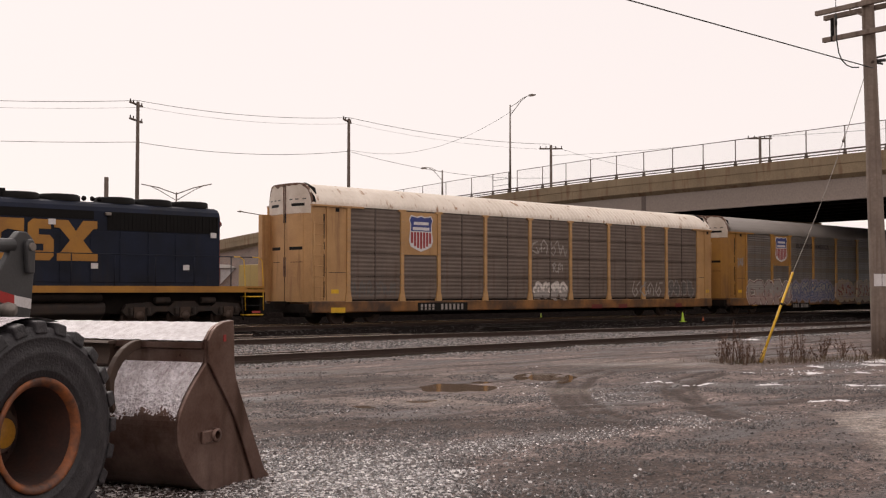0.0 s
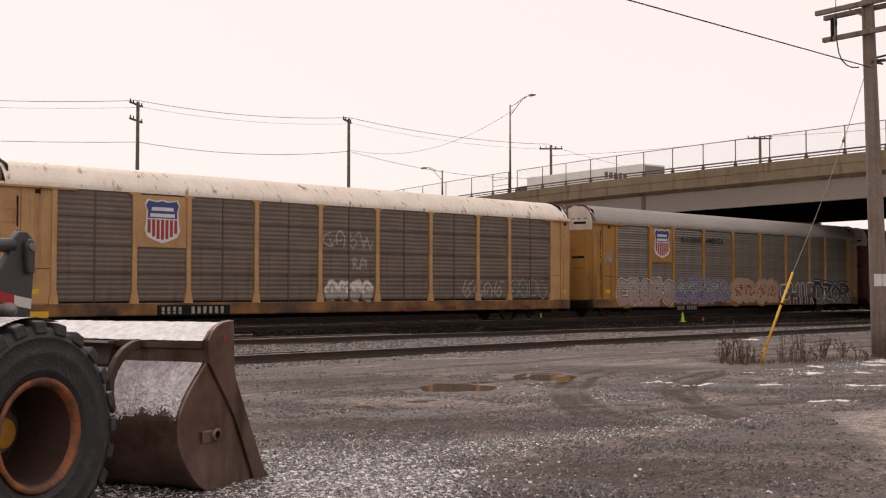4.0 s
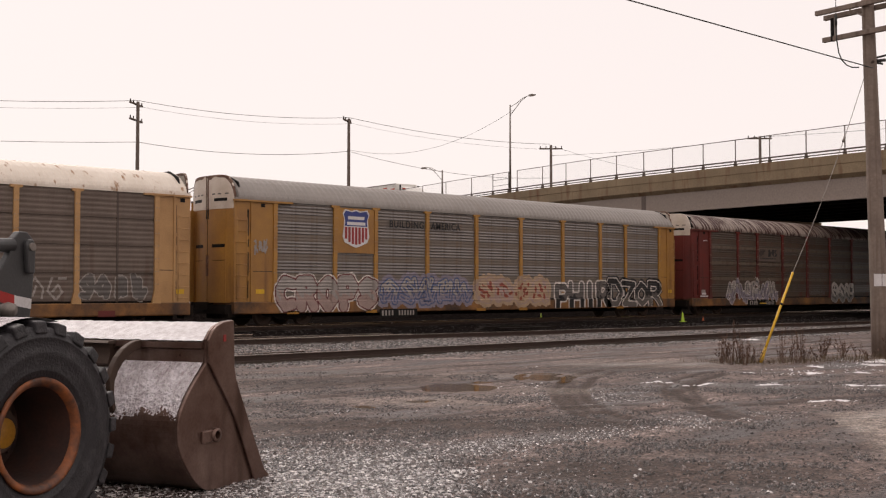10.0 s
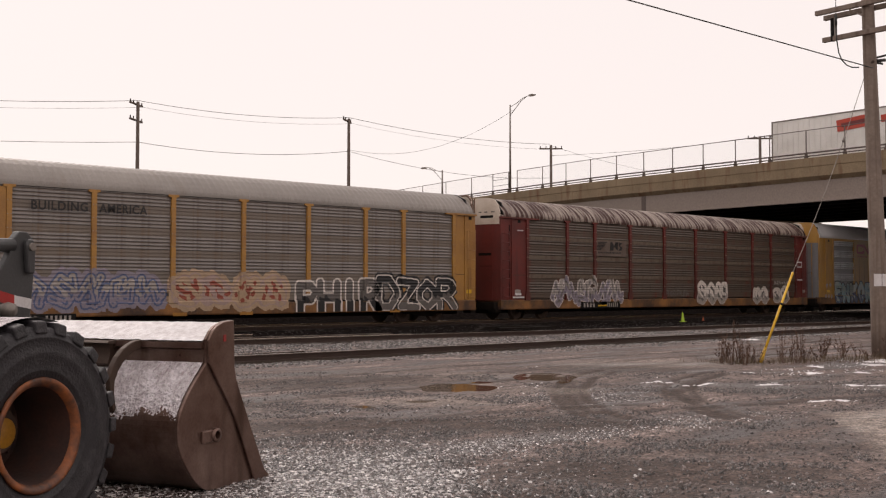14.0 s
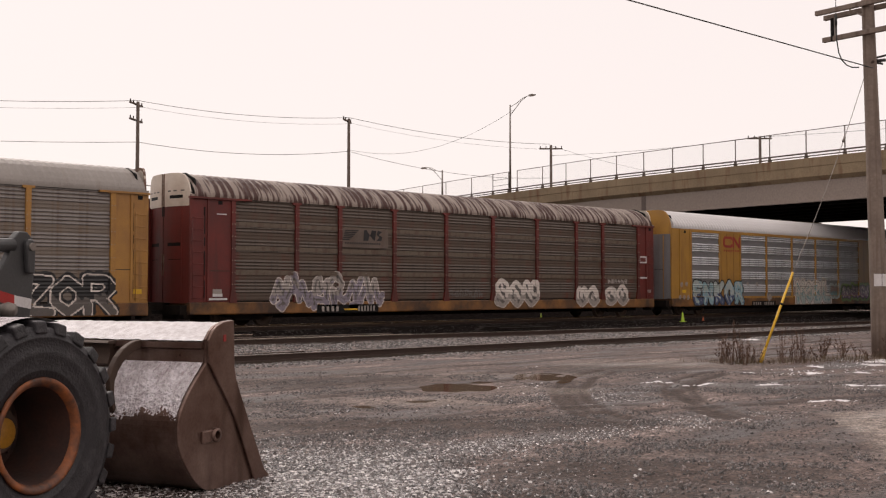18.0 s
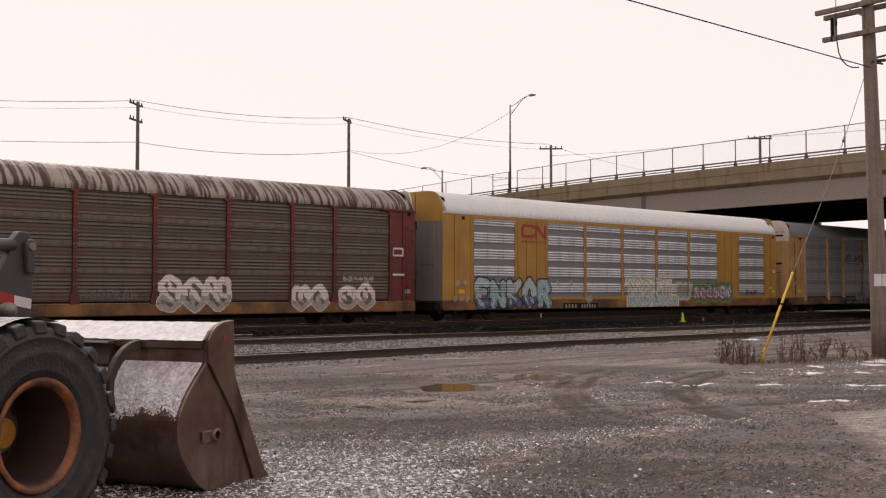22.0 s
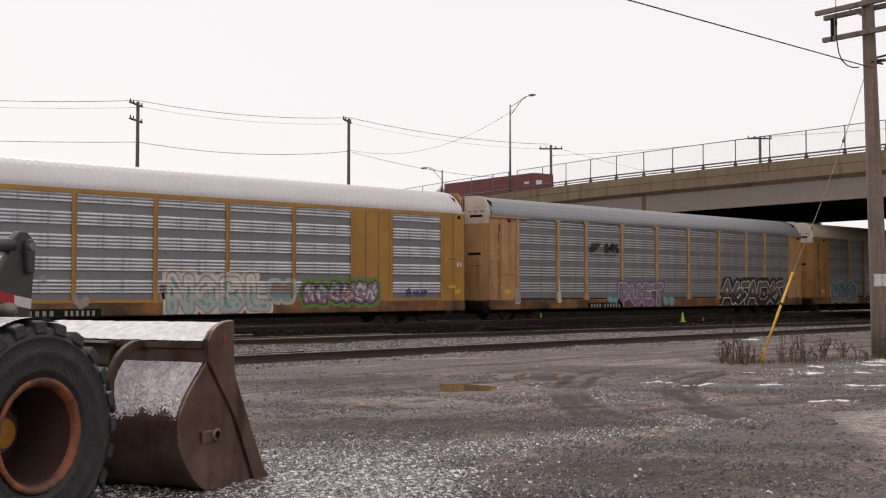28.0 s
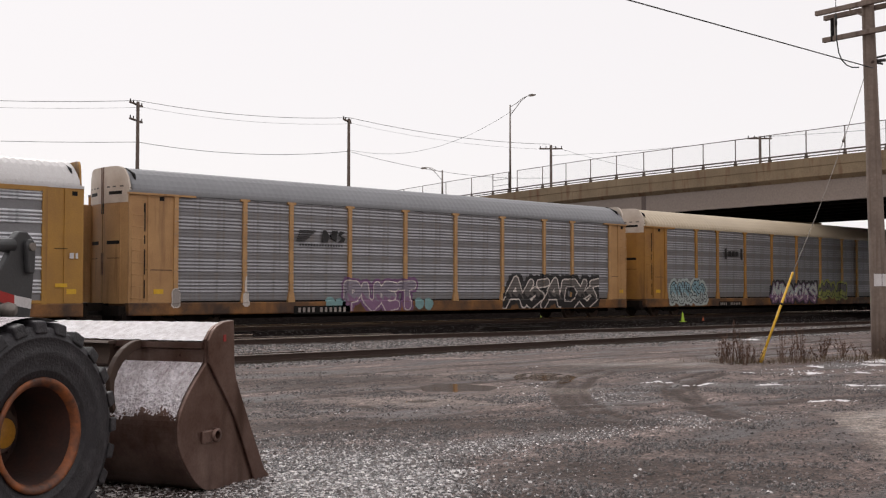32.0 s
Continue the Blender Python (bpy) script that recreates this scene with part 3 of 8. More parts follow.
# the palest gravel is whitened so that it reads as sky glints on wet stone
STONE = island_material("crushed_stone_wet_glints", (0.016, 0.011, 0.010), (0.125, 0.098, 0.090), (0.86, 0.80, 0.78), 0.18, 1.0)
BALLAST = island_material("ballast_stone", (0.018, 0.013, 0.011), (0.050, 0.037, 0.032), (0.30, 0.255, 0.24), 0.4, 0.6)
CLOD = island_material("mud_clod", (0.012, 0.008, 0.007), (0.050, 0.034, 0.029), (0.20, 0.155, 0.142), 0.5, 0.5)


def bare(x, y):
    """Places with no loose stones: the dried pad, the pools and the wheel tracks."""
    along, side_ = 0.69 * x + 0.724 * y, 0.724 * x - 0.69 * y
    if side_ - 0.20 * (along - 12.5) > 4.65 + 0.3 * noise.noise(Vector((x, y, 4))) and 9.8 < along < 16.4:
        return True
    for px_, py_, rx, ry, turn, level in PUDDLES:
        if math.hypot(x - px_, y - py_) < max(rx, ry) * 1.4 or math.hypot(x - px_ + 0.5, y - py_ + 0.55) < rx * 1.2:
            return True
    return along > 11 and rut_at(x, y) > 0.12


def scatter(n, region, seed, density=None):
    rng = random.Random(seed)
    out = []
    tries = 0
    while len(out) < n and tries < n * 12:
        tries += 1
        x, y = region(rng)
        if density and rng.random() > density(x, y):
            continue
        out.append((x, y, ground_z(x, y)))
    return out


def patchy(x, y):
    a = noise.noise(Vector((x * 0.45, y * 0.6, 7))) * 0.5 + noise.noise(Vector((x * 1.3, y * 1.6, 2))) * 0.3
    near = 1 - smooth(9.5, 14.5, x * 0.69 + y * 0.724)
    side = 1 - smooth(-0.9, 0.5, x * 0.724 - y * 0.69)
    if bare(x, y):
        return 0.0
    spots_ = sum(h * math.exp(-((x - cx) / rx) ** 2 - ((y - cy) / ry) ** 2) for cx, cy, rx, ry, h in ((9.3, 8.9, 0.9, 0.55, 0.55), (10.7, 8.7, 0.9, 0.35, 0.5), (13.2, 8.5, 1.1, 0.5, 0.35), (14.5, 11.7, 1.2, 0.8, 0.5)))
    return min(1.0, max(0.0, 0.03 * a - 0.006 + spots_ * (0.7 + a) + 0.95 * near * (0.012 + 0.988 * side) * (0.75 + a)))


def near_area(rng):
    d = 8.0 * (22.0 / 8.0) ** rng.random()
    w = rng.uniform(-0.32, 0.44) * d
    return 0.69 * d + 0.724 * w, 0.724 * d - 0.69 * w


stones = part("gravel", stones_mesh(scatter(60000, near_area, 3, patchy), 0.010, 0.036, 5, 0.24, 0.6), STONE)
tagged(stones, "wet crushed stone strewn over the muddy yard", "gravel", kind="stuff")


def mid_area(rng):
    d = 9.0 * (24.0 / 9.0) ** rng.random()
    w = rng.uniform(-0.22, 0.44) * d
    return 0.69 * d + 0.724 * w, 0.724 * d - 0.69 * w


def clod_spread(x, y):
    if bare(x, y):
        return 0.0
    along, side_ = 0.69 * x + 0.724 * y, 0.724 * x - 0.69 * y
    lump = 0.10 + 1.5 * noise.noise(Vector((side_ * 0.35, along * 0.9, 31))) + 0.8 * noise.noise(Vector((x * 1.9, y * 1.9, 12)))
    return min(1.0, max(0.05, lump)) * (1.0 if along > 12.5 or side_ > -0.4 else 0.25)


clods = part("mud_clods", stones_mesh(scatter(40000, mid_area, 23, clod_spread), 0.005, 0.026, 25, 0.5, 1.0, 0.46), CLOD)
tagged(clods, "dark lumps of churned mud over the yard", "mud", kind="stuff")


def strip(y0, y1, x0=8, x1=66):
    return lambda rng: (x0 + (x1 - x0) * rng.random() ** 1.35, rng.uniform(y0, y1))


bal = scatter(9000, strip(20.6, 23.1), 11, lambda x, y: smooth(20.6, 22.9, y)) + scatter(20000, strip(23.55, 29.3), 12, lambda x, y: 1 - 0.93 * smooth(-1.2, 0.1, y - siding_y(x)))
ballast = part("ballast", stones_mesh(bal, 0.018, 0.055, 9), BALLAST)
tagged(ballast, "grey crushed-stone ballast between and beside the tracks", "gravel", kind="stuff")


# dark bed stones, blackened further to stand for shade below the cars
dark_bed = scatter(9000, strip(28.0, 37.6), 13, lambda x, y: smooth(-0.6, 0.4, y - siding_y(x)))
DARK_STONE = island_material("shaded_dark_ballast_stone", (0.008, 0.006, 0.006), (0.020, 0.016, 0.014), (0.065, 0.055, 0.051), 0.7)
tagged(part("ballast", stones_mesh(dark_bed, 0.018, 0.05, 19), DARK_STONE), "dark ballast round the main track, with the train's shade in its colour", "gravel", kind="stuff")


# ---- tracks ----
def rail(name, pts, parent, head=RAILTOP):
    """A rail: foot, web and head, along a line of (x, y, top z)."""
    prof = [(-0.075, -0.17), (0.075, -0.17), (0.075, -0.155), (0.012, -0.135), (0.012, -0.04), (0.035, -0.03), (0.035, -0.004), (0.028, 0.0), (-0.028, 0.0), (-0.035, -0.004), (-0.035, -0.03), (-0.012, -0.04), (-0.012, -0.135), (-0.075, -0.155)]
    k = len(prof)
    m = Mesh()
    vs = [(x, y + u, z + v) for x, y, z in pts for u, v in prof]
    for i in range(len(pts) - 1):
        for j in range(k):
            m.f.append((i * k + j, i * k + (j + 1) % k, (i + 1) * k + (j + 1) % k, (i + 1) * k + j))
            m.s.append(False)
            m.m.append(1 if j in ((6, 7, 8) if head is RAILTOP else (5, 6, 7, 8, 9)) else 0)
    m.v = vs
    return part(name, m, (RAILWEB, head), parent)


far = [-200, -60, -20] + list(range(0, 70, 4)) + [90, 140, 260, 500]
track_a = thing("railway_track", pose(0, 0, 0), "rusty yard track half sunk in gravel", "track", "yard tracks", "structure")
rail("rail", [(x, 23.4, 0.0) for x in far], track_a)
# added beam that fills the dark, partly shadowed band below the rail
part("dark_beam", Mesh().box(-60, 200, 23.30, 23.50, -0.33, -0.166), TIE, track_a, "dark beam added under the near rail for its shadowed gap")
rail("rail", [(x, 24.835, -0.045) for x in far], track_a)
track_b = thing("railway_track", pose(0, 0, 0), "rusty siding that closes in on the next track", "track", "yard tracks", "structure")
rail("rail", [(x, siding_y(x), 0.10) for x in [-40, -20] + list(range(0, 62, 2))], track_b)
rail("rail", [(x, siding_y(x) + 1.435, 0.10) for x in [-40, -20] + list(range(0, 27, 2))], track_b)
rail("guard_rail", [(x, siding_y(x) + 0.42, 0.10) for x in range(12, 27)], track_b, RAILWORN)
rail("guard_rail", [(x, siding_y(x) + 2.30, 0.16) for x in range(8, 22)], track_b, RAILWORN)
track_c = thing("railway_track", pose(0, 0, 0), "main track under the passing train", "track", "yard tracks", "structure")
rail("rail", [(x, TRACK_Y - 0.7175, RAIL_C) for x in far], track_c, RAILWORN)
rail("rail", [(x, TRACK_Y + 0.7175, RAIL_C) for x in far], track_c, RAILWORN)
tie = Mesh().box(-0.11, 0.11, -1.3, 1.3, -0.15, 0.0).data("tie", TIE)
for i in range(130):
    part("tie", tie, TIE, track_c, at=pose(-6 + i * 0.56, TRACK_Y, RAIL_C - 0.165, 0, 0, random.uniform(-1, 1)))
for i in range(40):
    x = 6 + i * 0.6
    part("tie", tie, TIE, track_b, at=pose(x, siding_y(x) + 0.72, -0.065, 0, 0, -6))


# ---- overpass ----
BX, BY = 64.8, 34.7
BRIDGE = Matrix.Translation((BX, BY, 0)) @ Matrix.Rotation(math.atan2(0.992, 0.124), 4, "Z")
# in its own space: x runs along the bridge away from the yard, y to the yard's side is +, z up


def deck_drop(x):
    """The road falls away towards the far abutment."""
    return max(-8.6, -0.008 * max(0.0, x - 18) - 0.00035 * max(0.0, x - 18) ** 2)


bridge = thing("overpass", BRIDGE, "concrete road overpass on steel girders with a mesh-fence parapet", "bridge", kind="structure")
stations = [-420, -200, -100, -60, -40, -20] + [i * 4.0 for i in range(-2, 46)] + [220, 300, 460]


def ribbon(profile, mats, name, label="", xs=stations, slot_of=None):
    """A closed profile (y, z) carried along the deck's fall."""
    m = Mesh()
    k = len(profile)
    m.v = [(x, u, v + deck_drop(x)) for x in xs for u, v in profile]
    for i in range(len(xs) - 1):
        for j in range(k):
            m.f.append((i * k + j, i * k + (j + 1) % k, (i + 1) * k + (j + 1) % k, (i + 1) * k + j))
    m.f += [tuple(reversed(range(k))), tuple((len(xs) - 1) * k + j for j in range(k))]
    m.s, m.m = [False] * len(m.f), [0] * len(m.f)
    return part(name, m, mats, bridge, label)


ribbon([(-0.03, 8.70), (-0.03, 9.31), (0.0, 9.33), (0.0, 9.87), (-0.45, 9.87), (-0.45, 8.55), (-0.6, 8.45), (-0.3, 8.45)], CONCRETE, "parapet", "stained tan concrete parapet with rust marks")
ribbon([(-0.451, 8.3), (-0.451, 8.62), (-18.85, 8.62), (-18.85, 8.3)], CONCRETE, "deck", "concrete bridge deck")
ribbon([(-19.3, 8.4), (-19.3, 9.87), (-18.851, 9.87), (-18.851, 8.4)], CONCRETE, "parapet", "stained tan concrete parapet")
span = [-100, -60, -40, -20] + [i * 4.0 for i in range(-2, 15)]
# only the outer girder is grey; the inner ones carry painted shade
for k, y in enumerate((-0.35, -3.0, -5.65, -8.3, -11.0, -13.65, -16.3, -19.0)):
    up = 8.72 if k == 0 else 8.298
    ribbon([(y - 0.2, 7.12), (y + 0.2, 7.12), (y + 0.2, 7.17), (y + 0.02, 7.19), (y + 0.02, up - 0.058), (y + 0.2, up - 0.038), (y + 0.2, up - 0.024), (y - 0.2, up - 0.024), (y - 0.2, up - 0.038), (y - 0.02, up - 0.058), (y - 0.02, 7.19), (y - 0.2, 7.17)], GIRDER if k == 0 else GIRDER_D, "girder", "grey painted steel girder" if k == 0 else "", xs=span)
stiff = Mesh().box(-0.22, 0.22, -0.33, -0.315, 7.24, 8.60)
for bx_ in (-0.17, -0.06, 0.06, 0.17):
    for bz_ in range(9):
        stiff.box(bx_ - 0.018, bx_ + 0.018, -0.316, -0.300, 7.34 + 0.14 * bz_, 7.376 + 0.14 * bz_)
part("splice_plate", stiff, FENCE, bridge, "bolted splice plate on the girder", at=pose(14.53, 0, 0))
pier = Mesh().box(-0.7, 0.7, -19.2, 0.3, -0.5, 7.10)
part("pier", pier, CONCRETE, bridge, "unseen concrete pier wall, added to cut light from the side beyond the tracks", at=pose(13.6, -0.2, 0))
# second pier stands out of view, added to keep side light off the cars
part("pier", pier.data("pier", CONCRETE), CONCRETE, bridge, "unseen concrete pier wall, added to cut light from the side", at=pose(-6.5, -0.2, 0))

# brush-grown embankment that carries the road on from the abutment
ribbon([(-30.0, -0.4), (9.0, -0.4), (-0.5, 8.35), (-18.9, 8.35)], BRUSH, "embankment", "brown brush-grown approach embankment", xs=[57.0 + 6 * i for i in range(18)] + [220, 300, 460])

# solid abutment on the yard's side of the span, out of view, added to block light
ribbon([(-19.2, -0.4), (-0.1, -0.4), (-0.1, 8.29), (-19.2, 8.29)], CONCRETE, "abutment", "unseen concrete abutment wall, added to block light under the span", xs=[-420, -200, -100, -60, -40, -20, -8])

# fence posts, tubes and guard rail
post = Mesh().tube([(0, 0, 0), (0, 0, 1.76)], 0.036, 6).data("fence_post", FENCE)
foot = Mesh().prism([(-0.12, 0), (0.12, 0), (0.10, 0.10), (0.05, 0.30), (-0.05, 0.30), (-0.10, 0.10)], "y", -0.07, 0.07).data("rail_bracket", FENCE)
px_ = [-4.96 - 2.764 * k for k in range(0, 8)] + [25.44 - 2.764 * k for k in range(0, 11)] + [28.6, 29.7, 31.8, 34.75, 38.5, 42.1, 45.2, 48.3, 51.4]
for x in px_:
    z = 9.87 + deck_drop(x)
    part("fence_post", post, FENCE, bridge, at=pose(x, -0.2, z))
    part("rail_bracket", foot, FENCE, bridge, at=pose(x, -0.2, z))


def line_tube(z, y, r, x0, x1, name):
    pts = [(x0 + (x1 - x0) * i / 30, y, z + deck_drop(x0 + (x1 - x0) * i / 30)) for i in range(31)]
    return part(name, Mesh().tube(pts, r, 6), FENCE, bridge)


line_tube(11.64, -0.2, 0.026, -26, 28.6, "fence_rail")
line_tube(11.64, -0.2, 0.026, 29.7, 56, "fence_rail")
line_tube(10.19, -0.12, 0.055, -26, 56, "guard_tube")
line_tube(10.00, -0.12, 0.04, -26, 56, "guard_tube")
for x0, x1 in ((29.7, 31.8),):
    for z in (10.6, 11.1):
        line_tube(z, -0.2, 0.02, x0, x1, "fence_rail")


def mesh_material():
    """Fine fence netting: thin crossing strands, open between them."""
    m = bpy.data.materials.new("fence_netting")
    m.use_nodes = True
    n, l = m.node_tree.nodes, m.node_tree.links
    b = n["Principled BSDF"]
    b.inputs["Base Color"].default_value = (0.25, 0.23, 0.23, 1)
    b.inputs["Roughness"].default_value = 0.5
    b.inputs["Alpha"].default_value = 0.07
    return m


NET = mesh_material()
for x0, x1 in ((-26, 28.6), (29.7, 56)):
    rows = [[(x0 + (x1 - x0) * i / 30, -0.2, z + deck_drop(x0 + (x1 - x0) * i / 30)) for i in range(31)] for z in (10.0, 11.64)]
    part("netting", Mesh().grid(rows), NET, bridge, "fine see-through wire netting")


# ---- street lamps on the bridge ----
def street_lamp(m, height, arm, label):
    t = thing("street_lamp", m, label, "street lamp", "lamps on the overpass")
    part("pole", Mesh().tube([(0, 0, 0), (0, 0, height)], 0.10, 10, r1=0.06), GALV, t)
    part("arm", Mesh().tube([(0, 0, height - 0.9), (arm * 0.55, 0, height + 0.15), (arm * 0.8, 0, height + 0.42), (arm, 0, height + 0.45)], 0.03, 8), GALV, t)
    part("strut", Mesh().tube([(0, 0, height - 0.2), (arm * 0.35, 0, height + 0.05), (arm * 0.62, 0, height + 0.35), (arm * 0.8, 0, height + 0.42)], 0.025, 8), GALV, t)
    part("lamp_head", Mesh().prism([(arm - 0.1, height + 0.36), (arm + 0.45, height + 0.36), (arm + 0.55, height + 0.44), (arm + 0.3, height + 0.52), (arm - 0.1, height + 0.5)], "y", -0.12, 0.12), GALV, t)
    return t


street_lamp(BRIDGE @ pose(29.5, -0.2, 9.87 + deck_drop(29.5), 0, 0, 180), 7.38, 2.6, "tall galvanised street lamp with a long curved arm")
street_lamp(BRIDGE @ pose(39.05, -0.2, 9.87 + deck_drop(39.05)), 2.9, 2.7, "galvanised street lamp with a truss arm")


# ---- utility poles and wires beyond the train ----
def sag(a, b, drop, n=14):
    a, b = Vector(a), Vector(b)
    return [a.lerp(b, i / n) - Vector((0, 0, drop * 4 * (i / n) * (1 - i / n))) for i in range(n + 1)]


def far_pole(x, y, top, turn, arms, label):
    t = thing("utility_pole", pose(x, y, GROUND, 0, 0, turn), label, "utility pole", "pole line beyond the tracks")
    h = top - GROUND
    part("pole", Mesh().tube([(0, 0, 0), (0, 0, h)], 0.20, 10, r1=0.13), WOOD_D, t)
    for z in arms:
        part("crossarm", Mesh().beam((-1.2, 0.15, h - z), (1.2, 0.15, h - z), 0.12, 0.14), WOOD_D, t)
        for dx in (-1.1, -0.5, 0.5, 1.1):
            part("insulator", Mesh().tube([(dx, 0.15, h - z + 0.07), (dx, 0.15, h - z + 0.28)], 0.05, 6), WIRE, t)
    return t


P1, P2, P3, P4 = (44.15, 81.83, 16.7), (62.69, 77.99, 16.87), (87.84, 76.07, 16.57), (98.05, 57.97, 16.67)
far_pole(*P1, 38, (0.2, 1.5), "weathered wooden utility pole with two crossarms")
far_pole(*P2, 35, (0.2,), "weathered wooden utility pole with a crossarm")
far_pole(*P3, -45, (0.35,), "weathered wooden utility pole with a crossarm")
far_pole(*P4, -45, (0.2,), "weathered wooden utility pole with a crossarm")


def wire(a, b, drop, r, label="dark overhead wire slung between poles"):
    ob = part("overhead_wire", Mesh().tube(sag(a, b, drop), r * 0.75, 5), WIRE)
    return tagged(ob, label, "wire", "overhead wires")


P0 = (22.0, 96.0, 17.0)
for a, b in ((P0, P1), (P1, P2), (P2, P3)):
    for k, (dz, r) in enumerate(((0.0, 0.028), (-0.5, 0.014))):
        wire((a[0] + 0.4 * k, a[1], a[2] + dz + 0.1), (b[0] + 0.4 * k, b[1], b[2] + dz + 0.1), 0.5, r)
wire((P0[0], P0[1], 13.7), (P1[0], P1[1], 13.45), 0.3, 0.028)
wire((P1[0], P1[1], 13.45), (P2[0], P2[1], 13.96), 0.6, 0.028)
wire((P2[0], P2[1], 13.96), (P3[0], P3[1], 13.2), 0.8, 0.024)
wire((P3[0], P3[1], 15.5), (P4[0], P4[1], 16.6), 0.3, 0.022)
wire((P3[0], P3[1], 16.5), (98, 70, 14), 0.2, 0.016)
wire((P4[0], P4[1], 16.6), (104, 30, 17.0), 0.3, 0.022)
lamp_top = BRIDGE @ Vector((29.2, -0.2, 16.6))
wire((P2[0], P2[1], 14.1), lamp_top, 1.6, 0.018)


# ---- near utility pole with its guy wire ----
near_pole = thing("utility_pole", pose(28.70, 13.48, GROUND), "grey weathered wooden utility pole with a white notice", "utility pole")
ax = Vector((0.724, -0.69, 0))          # across the view
part("pole", Mesh().tube([(0, 0, 0)] + [tuple(ax * (-0.25 * k / 10) + Vector((0, 0, 10.2 * k / 10))) for k in range(1, 11)], 0.235, 16, r1=0.15), WOOD, near_pole)


def pole_at(z):
    return ax * (-0.25 * z / 10.2) + Vector((0, 0, z))


ca = Vector((-0.10, -0.995, 0.0)).normalized()
bk = Vector((-0.995, 0.10, 0))
for name_, z, l0, l1, off in (("crossarm", 9.32, -1.44, 1.5, 0.2), ("crossarm", 9.25, -1.44, 1.5, -0.2), ("crossarm", 8.55, -1.24, 1.5, 0.2)):
    c = pole_at(z) + bk * off
    part(name_, Mesh().beam(c + ca * l0, c + ca * l1, 0.11, 0.13), WOOD, near_pole, bevel=0.008)
for d in (-0.95, 0.8):
    c = pole_at(8.48) + bk * 0.2 + ca * d
    part("insulator", Mesh().beam(c, c + Vector((0, 0, 0.62)), 0.05, 0.14), GIRDER_D, near_pole)
    part("insulator", Mesh().beam(c + ca * 0.09, c + ca * 0.09 + Vector((0, 0, 0.60)), 0.04, 0.10), GALV, near_pole)
part("brace", Mesh().beam(pole_at(8.98) + bk * 0.2, pole_at(9.24) + bk * 0.2 + ca * -0.42, 0.03, 0.04), WOOD, near_pole)
c0 = pole_at(9.22) + bk * 0.24 + ca * -0.80
drip = [(0.0, 0.0), (0.0, -0.35), (0.02, -0.75), (0.07, -1.08), (0.16, -1.30), (0.30, -1.46), (0.46, -1.55), (0.66, -1.58)]
part("jumper", Mesh().tube([c0 + ca * a_ + Vector((0, 0, b_)) for a_, b_ in drip], 0.018, 6), WIRE, near_pole)
part("cable_clamp", Mesh().tube([c0 + Vector((0, 0, -0.05)), c0 + Vector((0, 0, -0.34))], 0.035, 8), WIRE, near_pole)
part("dead_end", Mesh().tube([c0 + Vector((0, 0, 0.1)), c0 + Vector((0, 0, 1.2))], 0.009, 5), WIRE, near_pole)
for a_, b_, r_ in ((0.02, 0.25, 0.045), (0.10, 0.40, 0.03), (-0.03, 0.18, 0.03)):
    q_ = pole_at(7.80 + a_) + ax * 0.16
    part("wire_clamp", Mesh().tube([q_, q_ + ax * b_ + Vector((0, 0, 0.10 * a_ * 10))], r_, 6), WIRE, near_pole, "dark wire clamps on the pole")
vb = Vector((-0.69, -0.724, 0))
part("bolt", Mesh().tube([pole_at(7.75) + vb * 0.1, pole_at(7.75) + vb * 0.22], 0.04, 6), STEEL, near_pole)
part("bolt", Mesh().tube([pole_at(8.6) + bk * 0.1, pole_at(8.6) + bk * 0.2], 0.03, 6), STEEL, near_pole)
side = Vector((0.724, -0.69, 0))
for k, dx in enumerate((-0.10, 0.12)):
    c = pole_at(2.02) + vb * 0.226 + side * dx
    part("notice", Mesh().add([c + side * a + Vector((0, 0, b)) + vb * o for o in (0, 0.006) for a, b in ((-0.10, -0.16), (0.10, -0.16), (0.10, 0.16), (-0.10, 0.16))], [(0, 1, 2, 3), (4, 5, 6, 7), (0, 1, 5, 4), (2, 3, 7, 6), (0, 3, 7, 4), (1, 2, 6, 5)]), EMB_WHITE, near_pole, "white notice plate")
part("base_box", Mesh().prism([(-0.12, 0.0), (0.16, 0.0), (0.16, 0.55), (-0.12, 0.62)], "y", -0.35, -0.05), UNDER, near_pole, "dark stained foot of the pole")

guy = thing("guy_wire", pose(0, 0, 0), "steel guy wire with a yellow plastic guard", "guy wire")
g_top, g_bot = Vector((28.66, 13.52, GROUND)) + pole_at(7.7), Vector((24.36, 14.46, GROUND))
g_mid = g_bot.lerp(g_top, 0.285)
part("wire", Mesh().tube([g_bot] + sag(g_mid, g_top, 0.22), 0.009, 6), GALV, guy)
part("guard_foot", Mesh().tube([g_bot, g_bot.lerp(g_top, 0.012), g_bot.lerp(g_top, 0.030), g_bot.lerp(g_top, 0.046)], 0.062, 10, r1=0.034), BRIGHT_YELLOW, guy, "flared yellow foot of the guard")
part("guard", Mesh().tube([g_bot.lerp(g_top, 0.0), g_bot.lerp(g_top, 0.285)], 0.031, 8), BRIGHT_YELLOW, guy, "yellow plastic guard sleeve")
part("collar", Mesh().tube([g_bot.lerp(g_top, 0.18), g_bot.lerp(g_top, 0.186)], 0.036, 8), BLACK, guy)
slack = Vector((0, 0, -0.20))
part("insulator", Mesh().tube([g_bot.lerp(g_top, 0.752) + slack, g_bot.lerp(g_top, 0.770) + slack], 0.032, 8), GALV, guy)
drop_wire = part("service_wire", Mesh().tube(sag((5.1, 13.1, 7.09), (28.19, 13.35, 7.39), 0.0), 0.014, 6), WIRE)
